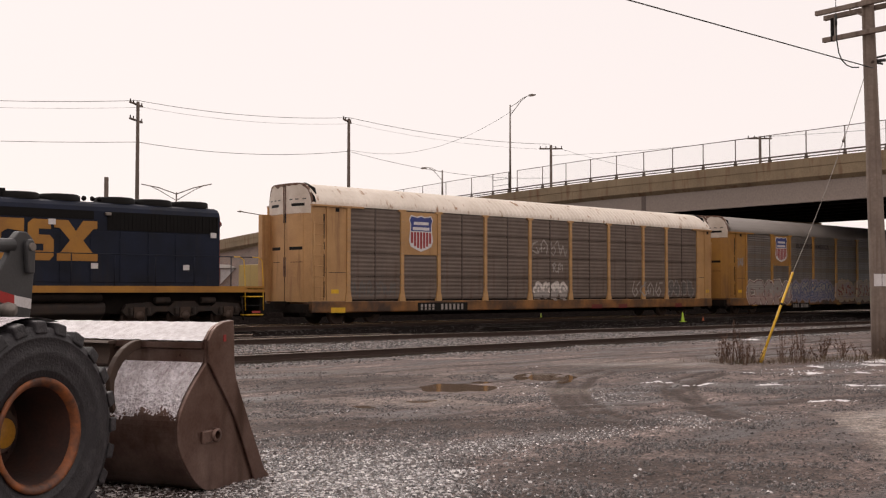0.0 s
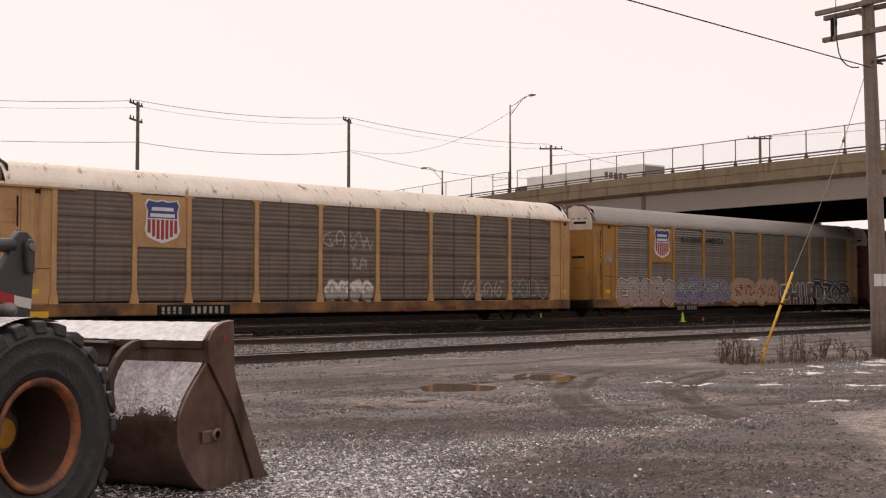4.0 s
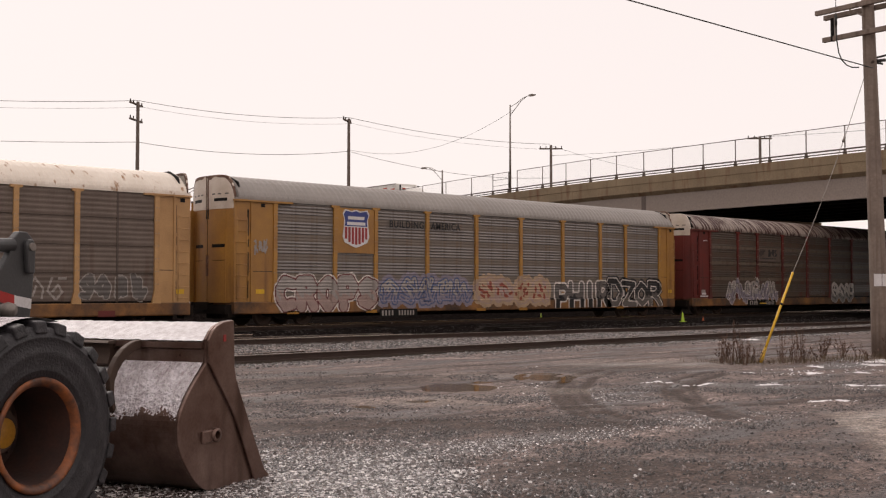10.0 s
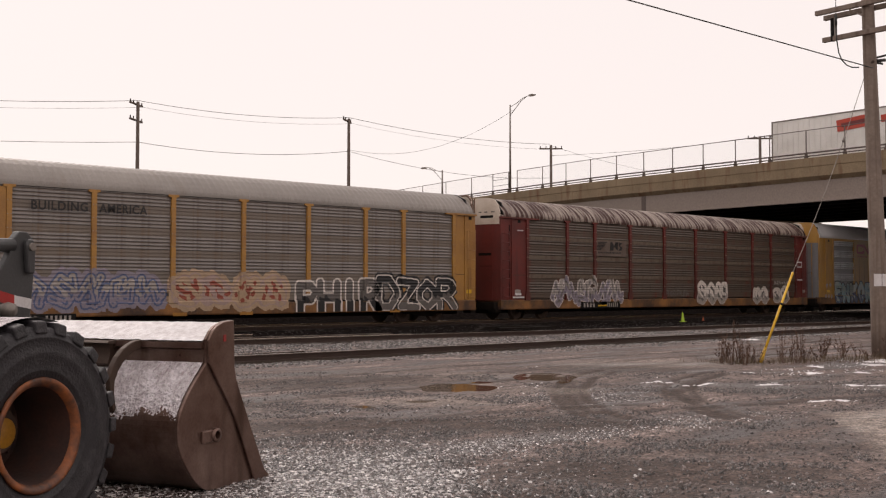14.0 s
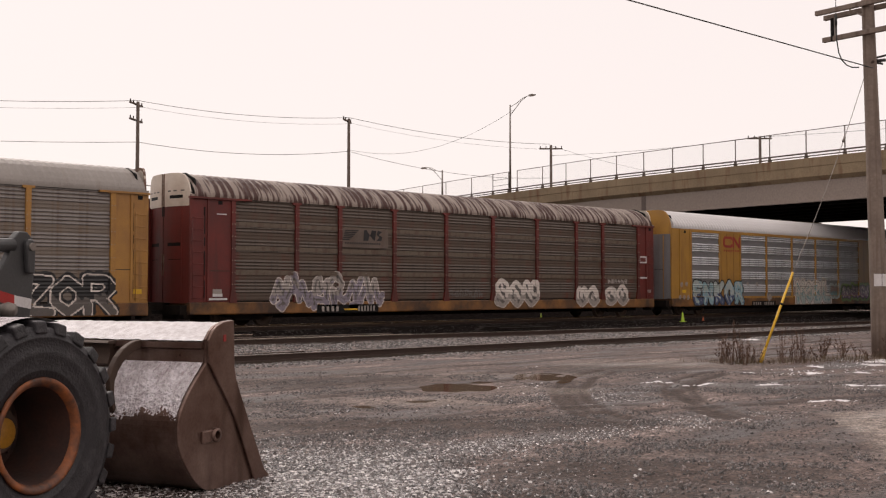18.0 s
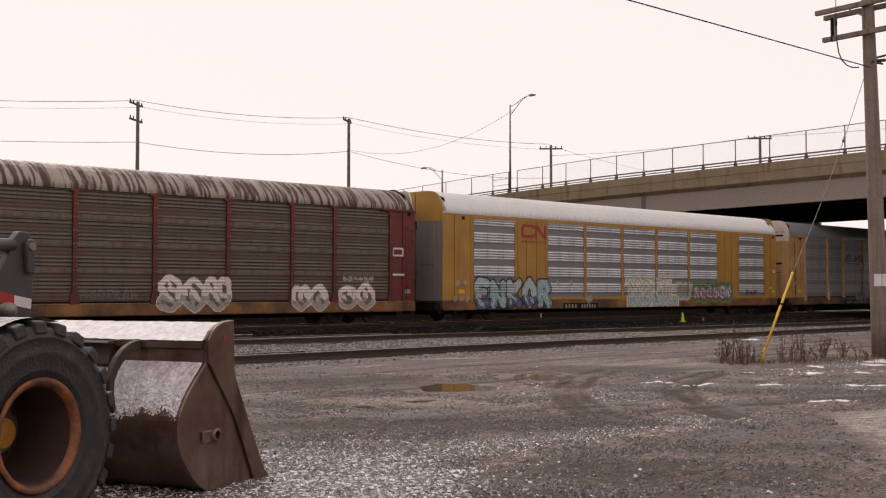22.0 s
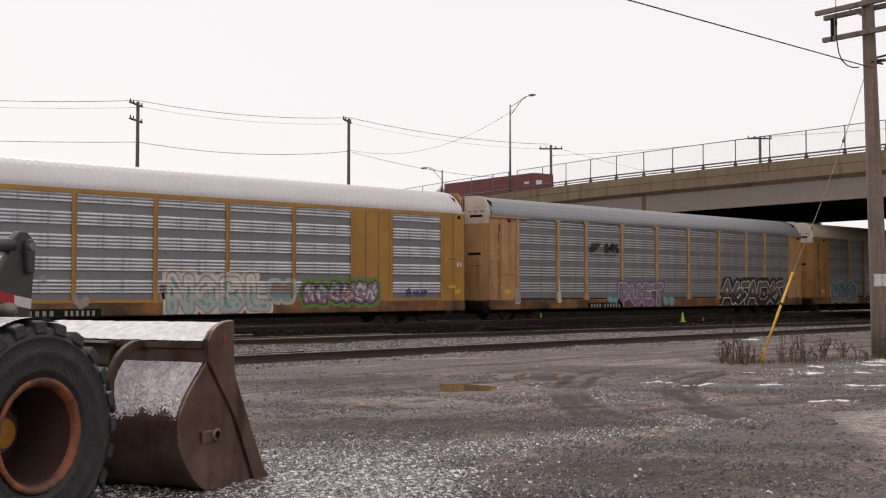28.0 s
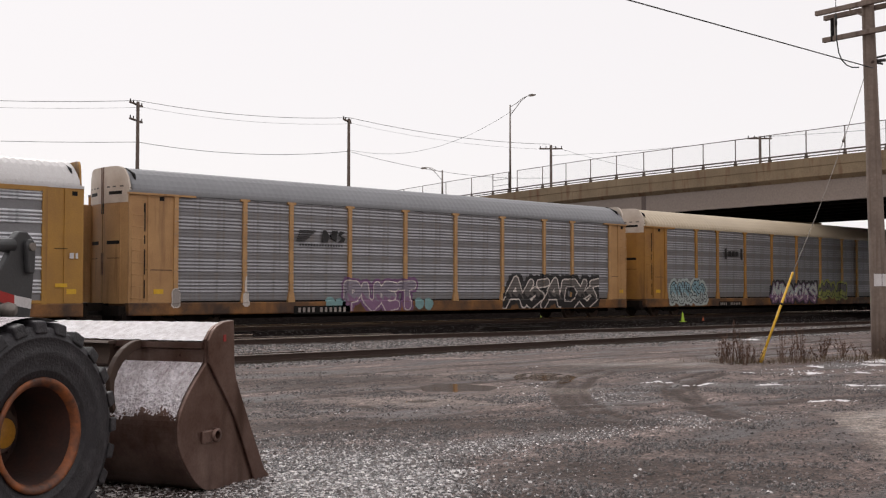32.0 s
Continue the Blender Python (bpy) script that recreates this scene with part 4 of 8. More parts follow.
tagged(drop_wire, "black service wire running overhead to the pole", "wire")


# ---- wheel loader in the yard ----
LOADER = pose(6.14, 8.80, GROUND, 0, 0, 22.39)
loader = thing("wheel_loader", LOADER, "wheel loader with a snow-dusted worn steel bucket on the ground", "loader")
W0, W1 = 0.0, 2.75       # the bucket's width, from its near end plate


def strip_shell(profile, thick, y0, y1):
    """A bent plate with thickness through a profile of (x, z)."""
    m = Mesh()
    pts = [Vector((x, 0, z)) for x, z in profile]
    inner = []
    for i, q in enumerate(pts):
        d = (pts[min(i + 1, len(pts) - 1)] - pts[max(i - 1, 0)]).normalized()
        inner.append(q + Vector((-d.z, 0, d.x)) * thick)
    loop = [(q.x, q.z) for q in pts] + [(q.x, q.z) for q in reversed(inner)]
    return m.prism(loop, "y", y0, y1, smooth=False)


back = [(-0.22, 0.0), (-0.60, 0.01), (-0.96, 0.03), (-1.14, 0.13), (-1.28, 0.29), (-1.36, 0.42), (-1.39, 0.53), (-1.38, 0.66), (-1.32, 0.78), (-1.20, 0.93), (-1.0, 1.12)]


def curve_through(pts, n):
    """More points on a smooth line through pts."""
    out = []
    P = [pts[0]] + pts + [pts[-1]]
    for i in range(1, len(P) - 2):
        for k in range(n):
            t = k / n
            out.append(tuple(0.5 * (2 * b + (c - a) * t + (2 * a - 5 * b + 4 * c - d) * t * t + (3 * b - a - 3 * c + d) * t ** 3) for a, b, c, d in zip(P[i - 1], P[i], P[i + 1], P[i + 2])))
    return out + [pts[-1]]


shell = curve_through(back, 3)
bucket = part("bucket", strip_shell(shell, -0.025, W0 + 0.03, W1), BUCKET, loader, "brown worn steel bucket, wet and dusted with snow")
plate = [(0.0, 0.0), (-0.22, -0.005)] + [(x - 0.004, z) for x, z in curve_through(back[1:], 3)] + [(-1.01, 1.33), (-0.95, 1.40), (-0.89, 1.44), (-0.78, 1.475), (-0.64, 1.485), (-0.625, 1.3), (-0.62, 1.07), (-0.59, 0.96), (-0.54, 0.86), (-0.34, 0.48), (-0.13, 0.10)]
part("end_plate", Mesh().prism(plate, "y", W0, W0 + 0.03), BUCKET, bucket, bevel=0.006)
part("end_plate", Mesh().prism(plate, "y", W1, W1 + 0.03), BUCKET, bucket, bevel=0.006)
part("side_edge", Mesh().prism([(0.0, 0.0), (-0.13, 0.10), (-0.34, 0.48), (-0.54, 0.86), (-0.59, 0.96), (-0.62, 1.07), (-0.625, 1.3), (-0.64, 1.485), (-0.78, 1.475), (-0.89, 1.44), (-0.95, 1.40), (-1.01, 1.32), (-1.0, 1.12), (-0.96, 1.08), (-0.60, 0.62), (-0.28, 0.0)], "y", W0 - 0.028, W0 - 0.002), BUCKET, bucket, "thick wear edge welded to the end plate", bevel=0.008)
part("cutting_edge", Mesh().prism([(0.05, -0.005), (-0.30, -0.012), (-0.30, 0.02), (-0.02, 0.03)], "y", W0 - 0.05, W1 + 0.05), BUCKET, bucket, bevel=0.004)
part("spill_guard", Mesh().prism([(-1.01, 1.11), (-1.0, 1.24), (-1.035, 1.25), (-1.035, 1.30), (-0.66, 1.45), (-0.64, 1.42), (-0.975, 1.26), (-0.985, 1.11)], "y", W0 + 0.03, W1), BUCKET, bucket)
gusset = curve_through([(-1.10, 1.295), (-1.09, 1.255), (-1.085, 1.21), (-1.09, 1.16), (-1.11, 1.10)], 4) + [(-1.06, 1.06), (-1.0, 1.12), (-1.0, 1.295)]
for y in (0.98,):
    part("gusset", Mesh().prism(gusset, "y", y, y + 0.28), STEEL, bucket, "curved dark gusset under the top plate")
ear = [(-1.02, 1.312), (-1.09, 1.308), (-1.17, 1.285), (-1.25, 1.245), (-1.33, 1.18), (-1.39, 1.10), (-1.43, 1.00), (-1.42, 0.86), (-1.37, 0.70), (-1.345, 0.74), (-1.37, 0.88), (-1.365, 0.97), (-1.325, 1.05), (-1.26, 1.125), (-1.18, 1.185), (-1.10, 1.22), (-1.02, 1.235)]
for y in (0.68, 1.34):
    part("hinge_ear", Mesh().prism(ear, "y", y, y + 0.055), STEEL, bucket, "curved steel ear that carries the lift arm", bevel=0.008)
part("gusset_cap", Mesh().prism([(-1.03, 1.30), (-1.13, 1.30), (-1.15, 1.285), (-1.13, 1.275), (-1.03, 1.275)], "y", 0.95, 1.29), STEEL, bucket)
part("lug", Mesh().prism([(-1.08, 0.44), (-0.93, 0.44), (-0.93, 0.55), (-1.08, 0.55)], "y", W0 - 0.03, W0 + 0.001), BUCKET, bucket, bevel=0.012)
part("lug", Mesh().spin([(0.035, -0.05), (0.06, -0.05), (0.06, 0.0), (0.035, 0.0), (0.035, -0.05)], 16, (-0.90, 0, 0.50)), BUCKET, bucket)
part("bolt", Mesh().tube([(-0.13, -0.045, 0.16), (-0.13, -0.02, 0.16)], 0.018, 8), GALV, bucket)
part("marker", Mesh().box(-0.80, -0.76, W0 - 0.032, W0 - 0.0285, 1.30, 1.36), EMB_RED, bucket, "small red reflector")

# snow on the bucket
def back_point(u):
    """A place on the bucket's back, u from the lower edge of the snow to the top."""
    k = min(len(shell) - 1.001, len(shell) * (0.60 + 0.40 * u))
    i = int(k)
    a, b = shell[i], shell[i + 1]
    return a[0] + (b[0] - a[0]) * (k - i), a[1] + (b[1] - a[1]) * (k - i)


sm = Mesh()
NU, NV = 90, 420
pts_ = {}
for j in range(NV + 1):
    for i in range(NU + 1):
        u, y = i / NU, W0 + 0.035 + (W1 - W0 - 0.04) * j / NV
        x, z = back_point(u)
        hgt = u + 0.22 * noise.noise(Vector((y * 2.6, u * 2.0, 1))) + 0.14 * noise.noise(Vector((y * 9, u * 6, 5))) + 0.16 * noise.noise(Vector((y * 45, u * 30, 8))) - 0.22
        h = 0.004 + 0.012 * min(1, max(0, hgt)) + 0.004 * noise.noise(Vector((y * 40, u * 30, 3)))
        pts_[i, j] = (hgt, (x - h * 0.75, y, z + h * 0.65))
for j in range(NV):
    for i in range(NU):
        quad = [pts_[i, j], pts_[i + 1, j], pts_[i + 1, j + 1], pts_[i, j + 1]]
        if min(q[0] for q in quad) > 0.0:
            sm.add([q[1] for q in quad], [(0, 1, 2, 3)], True)
part("snow", sm, SNOW, bucket, "thin wet snow on the bucket's back")
top = [(-1.03 + 0.37 * k / 6, 1.302 + 0.150 * k / 6) for k in range(7)]
rows = [[(x, y, z + 0.012 + 0.008 * noise.noise(Vector((x * 14, y * 14, 1)))) for x, z in top] for y in [W0 + 0.03 + (W1 - W0 - 0.03) * j / 60 for j in range(61)]]
part("snow", Mesh().grid(rows), SNOW_BRIGHT, bucket, "white snow on the bucket's top plate")

# front wheel
wheel = new("front_wheel")
wheel.parent = loader
wheel.matrix_basis = pose(-3.075, 0.15, 0.752)
R = 0.80
ty = Mesh()
ty.spin([(r if r < 0.5 else r * 1.034, w) for r, w in [(0.375, -0.235), (0.40, -0.262), (0.44, -0.272), (0.446, -0.279), (0.455, -0.277), (0.53, -0.29), (0.555, -0.297), (0.565, -0.292), (0.60, -0.292), (0.645, -0.286), (0.652, -0.292), (0.66, -0.284), (0.70, -0.262), (0.722, -0.24), (0.728, -0.15), (0.73, 0.0), (0.728, 0.15), (0.722, 0.24), (0.70, 0.262), (0.60, 0.29), (0.45, 0.275), (0.375, 0.235)]], 72)
tyre = part("tyre", ty, TYRE, wheel, "dusty ribbed black tyre with worn lugs")
lug = Mesh()
for k in range(24):
    for sgn in (-1, 1):
        a = 2 * math.pi * (k + (0.5 if sgn > 0 else 0)) / 24
        m_ = Matrix.Rotation(-a, 4, "Y")
        vs = []
        for dx, y, r in ((-0.056, 0.290, 0.675), (0.056, 0.290, 0.675), (-0.050, 0.272, 0.758), (0.050, 0.272, 0.758), (-0.056, 0.02, 0.70), (0.056, 0.02, 0.70), (-0.046, 0.02, 0.778), (0.046, 0.02, 0.778)):
            off = dx + (0.03 if y < 0.1 else 0)
            vs.append(m_ @ Vector((off, sgn * y, r * 1.034)))
        lug.add(vs, [(0, 1, 3, 2), (4, 6, 7, 5), (0, 4, 5, 1), (2, 3, 7, 6), (0, 2, 6, 4), (1, 5, 7, 3)])
part("tread", lug, TYRE, wheel, "chunky tread lugs", bevel=0.012)
part("rim", Mesh().spin([(0.395, -0.262), (0.40, -0.275), (0.385, -0.285), (0.365, -0.28), (0.345, -0.262), (0.335, -0.235)], 56), RIM, wheel, "rusty orange rim flange")
part("rim_barrel", Mesh().spin([(0.336, -0.238), (0.33, -0.20), (0.315, -0.10), (0.305, 0.05), (0.300, 0.22)], 56), RIM_IN, wheel, "dark brown inner rim")
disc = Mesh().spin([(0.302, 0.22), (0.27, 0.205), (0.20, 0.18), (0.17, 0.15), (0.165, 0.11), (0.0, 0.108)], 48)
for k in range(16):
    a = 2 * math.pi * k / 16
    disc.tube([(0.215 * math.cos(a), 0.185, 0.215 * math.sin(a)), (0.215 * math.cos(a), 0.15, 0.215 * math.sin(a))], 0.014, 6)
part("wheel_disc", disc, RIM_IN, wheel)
part("hub", Mesh().spin([(0.115, 0.108), (0.115, 0.06), (0.10, 0.045), (0.0, 0.042)], 32), HUB, wheel, "yellow axle hub")
part("snow", Mesh().grid([[(R * 1.012 * math.cos(a), y, R * 1.012 * math.sin(a)) for a in [math.radians(72 + 40 * i / 16) for i in range(17)]] for y in (-0.20, -0.1, 0.05, 0.15)]), SNOW, wheel, "dusting of snow")

# lift arm and tilt link over the wheel
ARM_Y = 0.80
arm_prof = [(-2.25, 1.30), (-2.19, 1.9), (-2.185, 2.08), (-2.21, 2.16), (-2.27, 2.21), (-2.35, 2.21), (-2.41, 2.15), (-2.455, 2.02), (-2.56, 1.88), (-2.60, 1.5), (-2.62, 1.30)]
part("tilt_lever", Mesh().prism(arm_prof, "y", ARM_Y, ARM_Y + 0.07), ARM, loader, "grey painted tilt lever with a red and white reflective stripe", bevel=0.01)
part("pin", Mesh().prism([(-2.30, 1.88), (-2.23, 1.88), (-2.225, 2.10), (-2.25, 2.15), (-2.30, 2.15), (-2.325, 2.10)], "y", ARM_Y - 0.05, ARM_Y - 0.001), ARM, loader, "pin keeper", bevel=0.014)
part("pin", Mesh().tube([(-2.275, ARM_Y - 0.07, 2.09), (-2.275, ARM_Y - 0.04, 2.09)], 0.032, 12), GALV, loader)
part("tape", Mesh().add([(-2.56, ARM_Y - 0.004, 1.66), (-2.40, ARM_Y - 0.004, 1.63), (-2.40, ARM_Y - 0.004, 1.71), (-2.56, ARM_Y - 0.004, 1.75)], [(0, 1, 2, 3)]), TAPE_R, loader, "red reflective tape")
part("tape", Mesh().add([(-2.40, ARM_Y - 0.004, 1.63), (-2.225, ARM_Y - 0.004, 1.60), (-2.22, ARM_Y - 0.004, 1.68), (-2.40, ARM_Y - 0.004, 1.71)], [(0, 1, 2, 3)]), EMB_WHITE, loader, "white reflective tape")
part("cylinder", Mesh().tube([(-2.40, ARM_Y + 0.03, 2.10), (-3.6, ARM_Y + 0.03, 2.05)], 0.055, 12), ARM, loader, "tilt cylinder")
part("cylinder", Mesh().tube([(-2.75, ARM_Y + 0.03, 2.10), (-3.6, ARM_Y + 0.03, 2.05)], 0.085, 12), STEEL, loader)
# lift arms coloured near-black to stand for the shadow behind the bucket
part("lift_arm", Mesh().prism([(-1.05, 0.30), (-1.3, 0.25), (-2.0, 1.05), (-2.75, 1.45), (-4.6, 1.75), (-4.6, 2.05), (-2.6, 1.72), (-1.7, 1.25), (-1.1, 0.6)], "y", 0.92, 1.02), UNDER, loader)
part("lift_arm", Mesh().prism([(-1.05, 0.30), (-1.3, 0.25), (-2.0, 1.05), (-2.75, 1.45), (-4.6, 1.75), (-4.6, 2.05), (-2.6, 1.72), (-1.7, 1.25), (-1.1, 0.6)], "y", 1.80, 1.90), UNDER, loader)
part("work_light", Mesh().spin([(0.0, -0.06), (0.05, -0.05), (0.06, 0.0), (0.05, 0.05), (0.0, 0.06)], 12, (-2.58, ARM_Y - 0.12, 1.60)), GALV, loader)
part("front_frame", Mesh().box(-4.4, -2.2, 0.95, 1.8, 0.45, 1.5), ARM, loader, bevel=0.03)
part("front_axle", Mesh().tube([(-3.12, 0.2, 0.775), (-3.12, 2.5, 0.775)], 0.16, 14), STEEL, loader)
wheel2 = copy_thing(wheel, pose(-3.12, 2.50, 0.775, 0, 0, 180))
wheel2.parent = loader
wheel2.matrix_basis = pose(-3.12, 2.50, 0.775, 0, 0, 180)
part("rear_frame", Mesh().box(-7.4, -4.45, 0.6, 2.1, 0.5, 1.9), ARM, loader, bevel=0.05)
wheel3 = copy_thing(wheel, pose(-6.1, 0.15, 0.775))
wheel3.parent = loader
wheel4 = copy_thing(wheel, pose(-6.1, 2.50, 0.775, 0, 0, 180))
wheel4.parent = loader


# ---- the train ----
S_KEYS = [(0.0, 28.68), (1.0, 25.98), (2.0, 23.06), (3.0, 19.92), (4.0, 16.76), (5.0, 13.58), (6.0, 10.33), (7.0, 6.93), (8.0, 3.50), (9.0, 0.0), (10.0, -3.57), (11.0, -7.18), (12.0, -10.83), (13.0, -14.58), (14.0, -18.34), (15.0, -22.16), (16.0, -26.03), (17.0, -30.0), (18.0, -33.98), (19.0, -38.0), (20.0, -42.12), (21.0, -46.29), (22.0, -50.48), (23.0, -54.76), (24.0, -59.13), (25.0, -63.49), (26.0, -67.77), (27.0, -71.97), (28.0, -76.21), (29.0, -80.61), (30.0, -84.92), (31.0, -89.19), (32.0, -93.49)]
CAR_C = [10.6] + [10.8 + 28.6 * k for k in range(1, 7)]
RZ = RAIL_C
HW = 1.46                 # half the body's width over the screens
SILL0, SILL1, EAVE, CROWN = 0.74 - RZ, 1.17 - RZ, 4.93 - RZ, 5.87 - RZ
POSTS = [-11.75, -8.95, -6.90, -4.10, -1.20, 1.65, 4.55, 7.35, 9.35, 12.20]
HALF = 13.5
wheelsets = []


def screen_profile(style):
    """The ribs of a side screen in section: (how far out it lies, z)."""
    z0, z1 = SILL1 + 0.06, EAVE - 0.05
    prof = []
    if style == "slab":                     # four tall sheets with shallow ribs and dark laps between
        n = 4
        for k in range(n):
            a, b = z0 + (z1 - z0) * k / n, z0 + (z1 - z0) * (k + 1) / n
            prof += [(0.055, a), (0.055, a + 0.02), (0.0, a + 0.024)]
            for j in range(5):
                c = a + 0.05 + (b - a - 0.10) * j / 5
                prof += [(0.0, c), (-0.010, c + 0.05), (-0.010, c + 0.09), (0.0, c + 0.125)]
            prof += [(-0.006, b - 0.022), (0.055, b - 0.018)]
    elif style == "ribs":                   # even ribs, every third band plainer
        n = 30
        for k in range(n):
            a, h = z0 + (z1 - z0) * k / n, (z1 - z0) / n
            d = 0.006 if k % 6 in (0, 1) else 0.020
            prof += [(0.014, a), (0.014, a + h * 0.25), (0.014 - d, a + h * 0.42), (0.014 - d, a + h * 0.55), (0.014, a + h * 0.98)]
    else:                                   # groups of bold ribs, plain bands between
        n = 5
        for k in range(n):
            a, h = z0 + (z1 - z0) * k / n, (z1 - z0) / n
            prof += [(0.016, a), (0.016, a + h * 0.33)]
            for j in range(4):
                c = a + h * (0.36 + 0.158 * j)
                prof += [(0.016, c), (-0.034, c + h * 0.035), (-0.034, c + h * 0.055), (0.016, c + h * 0.125)]
    return prof


def screen_data(width, style, mat, rib_mat):
    """A corrugated side screen, width wide, standing on the sill; perforated bands, and solid ribs that run lengthwise."""
    prof = screen_profile(style)
    m = Mesh().grid([[(x, y, z) for y, z in prof] for x in (-width / 2, width / 2)], smooth=False)
    out = min(q[0] for q in prof)
    m.m = [1 if min(a[0], b[0]) <= out + 0.001 else 0 for a, b in zip(prof[:-1], prof[1:])]
    return m.data("side_screen", mat, rib_mat)


def roof_profile(low=0.0):
    """Car roof from eave to eave, sloped shoulders and a low crown: (y, z)."""
    half = [(1.0, 0.0), (0.99, 0.10), (0.945, 0.25), (0.83, 0.48), (0.68, 0.70), (0.49, 0.87), (0.26, 0.965), (0.0, 1.0)]
    right = [((HW + 0.03) * u, EAVE + (CROWN - low - EAVE) * v) for u, v in half]
    return [(-y, z) for y, z in right] + right[-2::-1]


def roof_data(mat, rib=0.01, low=0.0):
    prof = roof_profile(low)
    n = 200
    rows = []
    for i in range(n + 1):
        x = -HALF + 0.16 + 2 * (HALF - 0.16) * i / n
        k = 0.0 if i % 2 else rib
        rows.append([(x, y * (1 + k / 1.5), z + k * (0.2 + abs(z - EAVE))) for y, z in prof])
    m = Mesh().grid(rows, smooth=False)
    for y in (-HW - 0.045, HW + 0.015):
        m.box(-HALF, HALF, y, y + 0.03, EAVE - 0.07, EAVE + 0.02)
    return m.data("roof", mat)


def post_data(mat):
    """A side post: flat face, flared at the foot and capped at the eave."""
    m = Mesh()
    for z in (0.62, 1.05, 1.48, 1.91, 2.34, 2.77, 3.20):
        for x in (-0.055, 0.055):
            m.box(x - 0.016, x + 0.016, -HW - 0.084, -HW - 0.074, SILL1 + z, SILL1 + z + 0.032, 1)
    m.prism([(-0.16, SILL1 - 0.02), (0.16, SILL1 - 0.02), (0.15, SILL1 + 0.12), (0.085, SILL1 + 0.42), (0.085, EAVE - 0.16), (0.20, EAVE - 0.13), (0.20, EAVE - 0.06), (-0.20, EAVE - 0.06), (-0.20, EAVE - 0.13), (-0.085, EAVE - 0.16), (-0.085, SILL1 + 0.42), (-0.15, SILL1 + 0.12)], "y", -HW - 0.075, -HW + 0.02)
    return m.data("post", mat, BOLT)


def wheelset_mesh():
    m = Mesh()
    for y in (-0.74, 0.74):
        o = -1 if y < 0 else 1
        m.spin([(0.10, y - o * 0.05), (0.36, y - o * 0.05), (0.42, y - o * 0.065), (0.45, y - o * 0.065), (0.45, y - o * 0.035), (0.42, y - o * 0.03), (0.415, y + o * 0.06), (0.37, y + o * 0.06), (0.34, y + o * 0.01), (0.16, y + o * 0.01), (0.13, y + o * 0.07), (0.0, y + o * 0.07)], 28)
    return m.tube([(0, -1.0, 0), (0, 1.0, 0)], 0.075, 10)


WHEELSET = wheelset_mesh().data("wheelset", STEEL)
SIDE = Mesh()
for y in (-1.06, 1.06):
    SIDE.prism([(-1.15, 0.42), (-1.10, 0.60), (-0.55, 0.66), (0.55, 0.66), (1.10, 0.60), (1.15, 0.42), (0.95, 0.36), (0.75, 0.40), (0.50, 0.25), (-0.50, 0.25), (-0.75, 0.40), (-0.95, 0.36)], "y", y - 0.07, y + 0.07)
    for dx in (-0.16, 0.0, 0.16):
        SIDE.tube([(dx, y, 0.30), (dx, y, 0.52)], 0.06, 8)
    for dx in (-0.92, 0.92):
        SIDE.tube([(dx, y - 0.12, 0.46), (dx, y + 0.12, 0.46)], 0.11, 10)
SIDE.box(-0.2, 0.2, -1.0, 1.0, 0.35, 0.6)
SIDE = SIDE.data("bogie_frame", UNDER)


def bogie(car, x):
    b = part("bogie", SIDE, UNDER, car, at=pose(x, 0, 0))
    for dx in (-0.9, 0.9):
        w = part("wheelset", WHEELSET, STEEL, b, at=pose(dx, 0, 0.42))
        wheelsets.append(w)
    return b


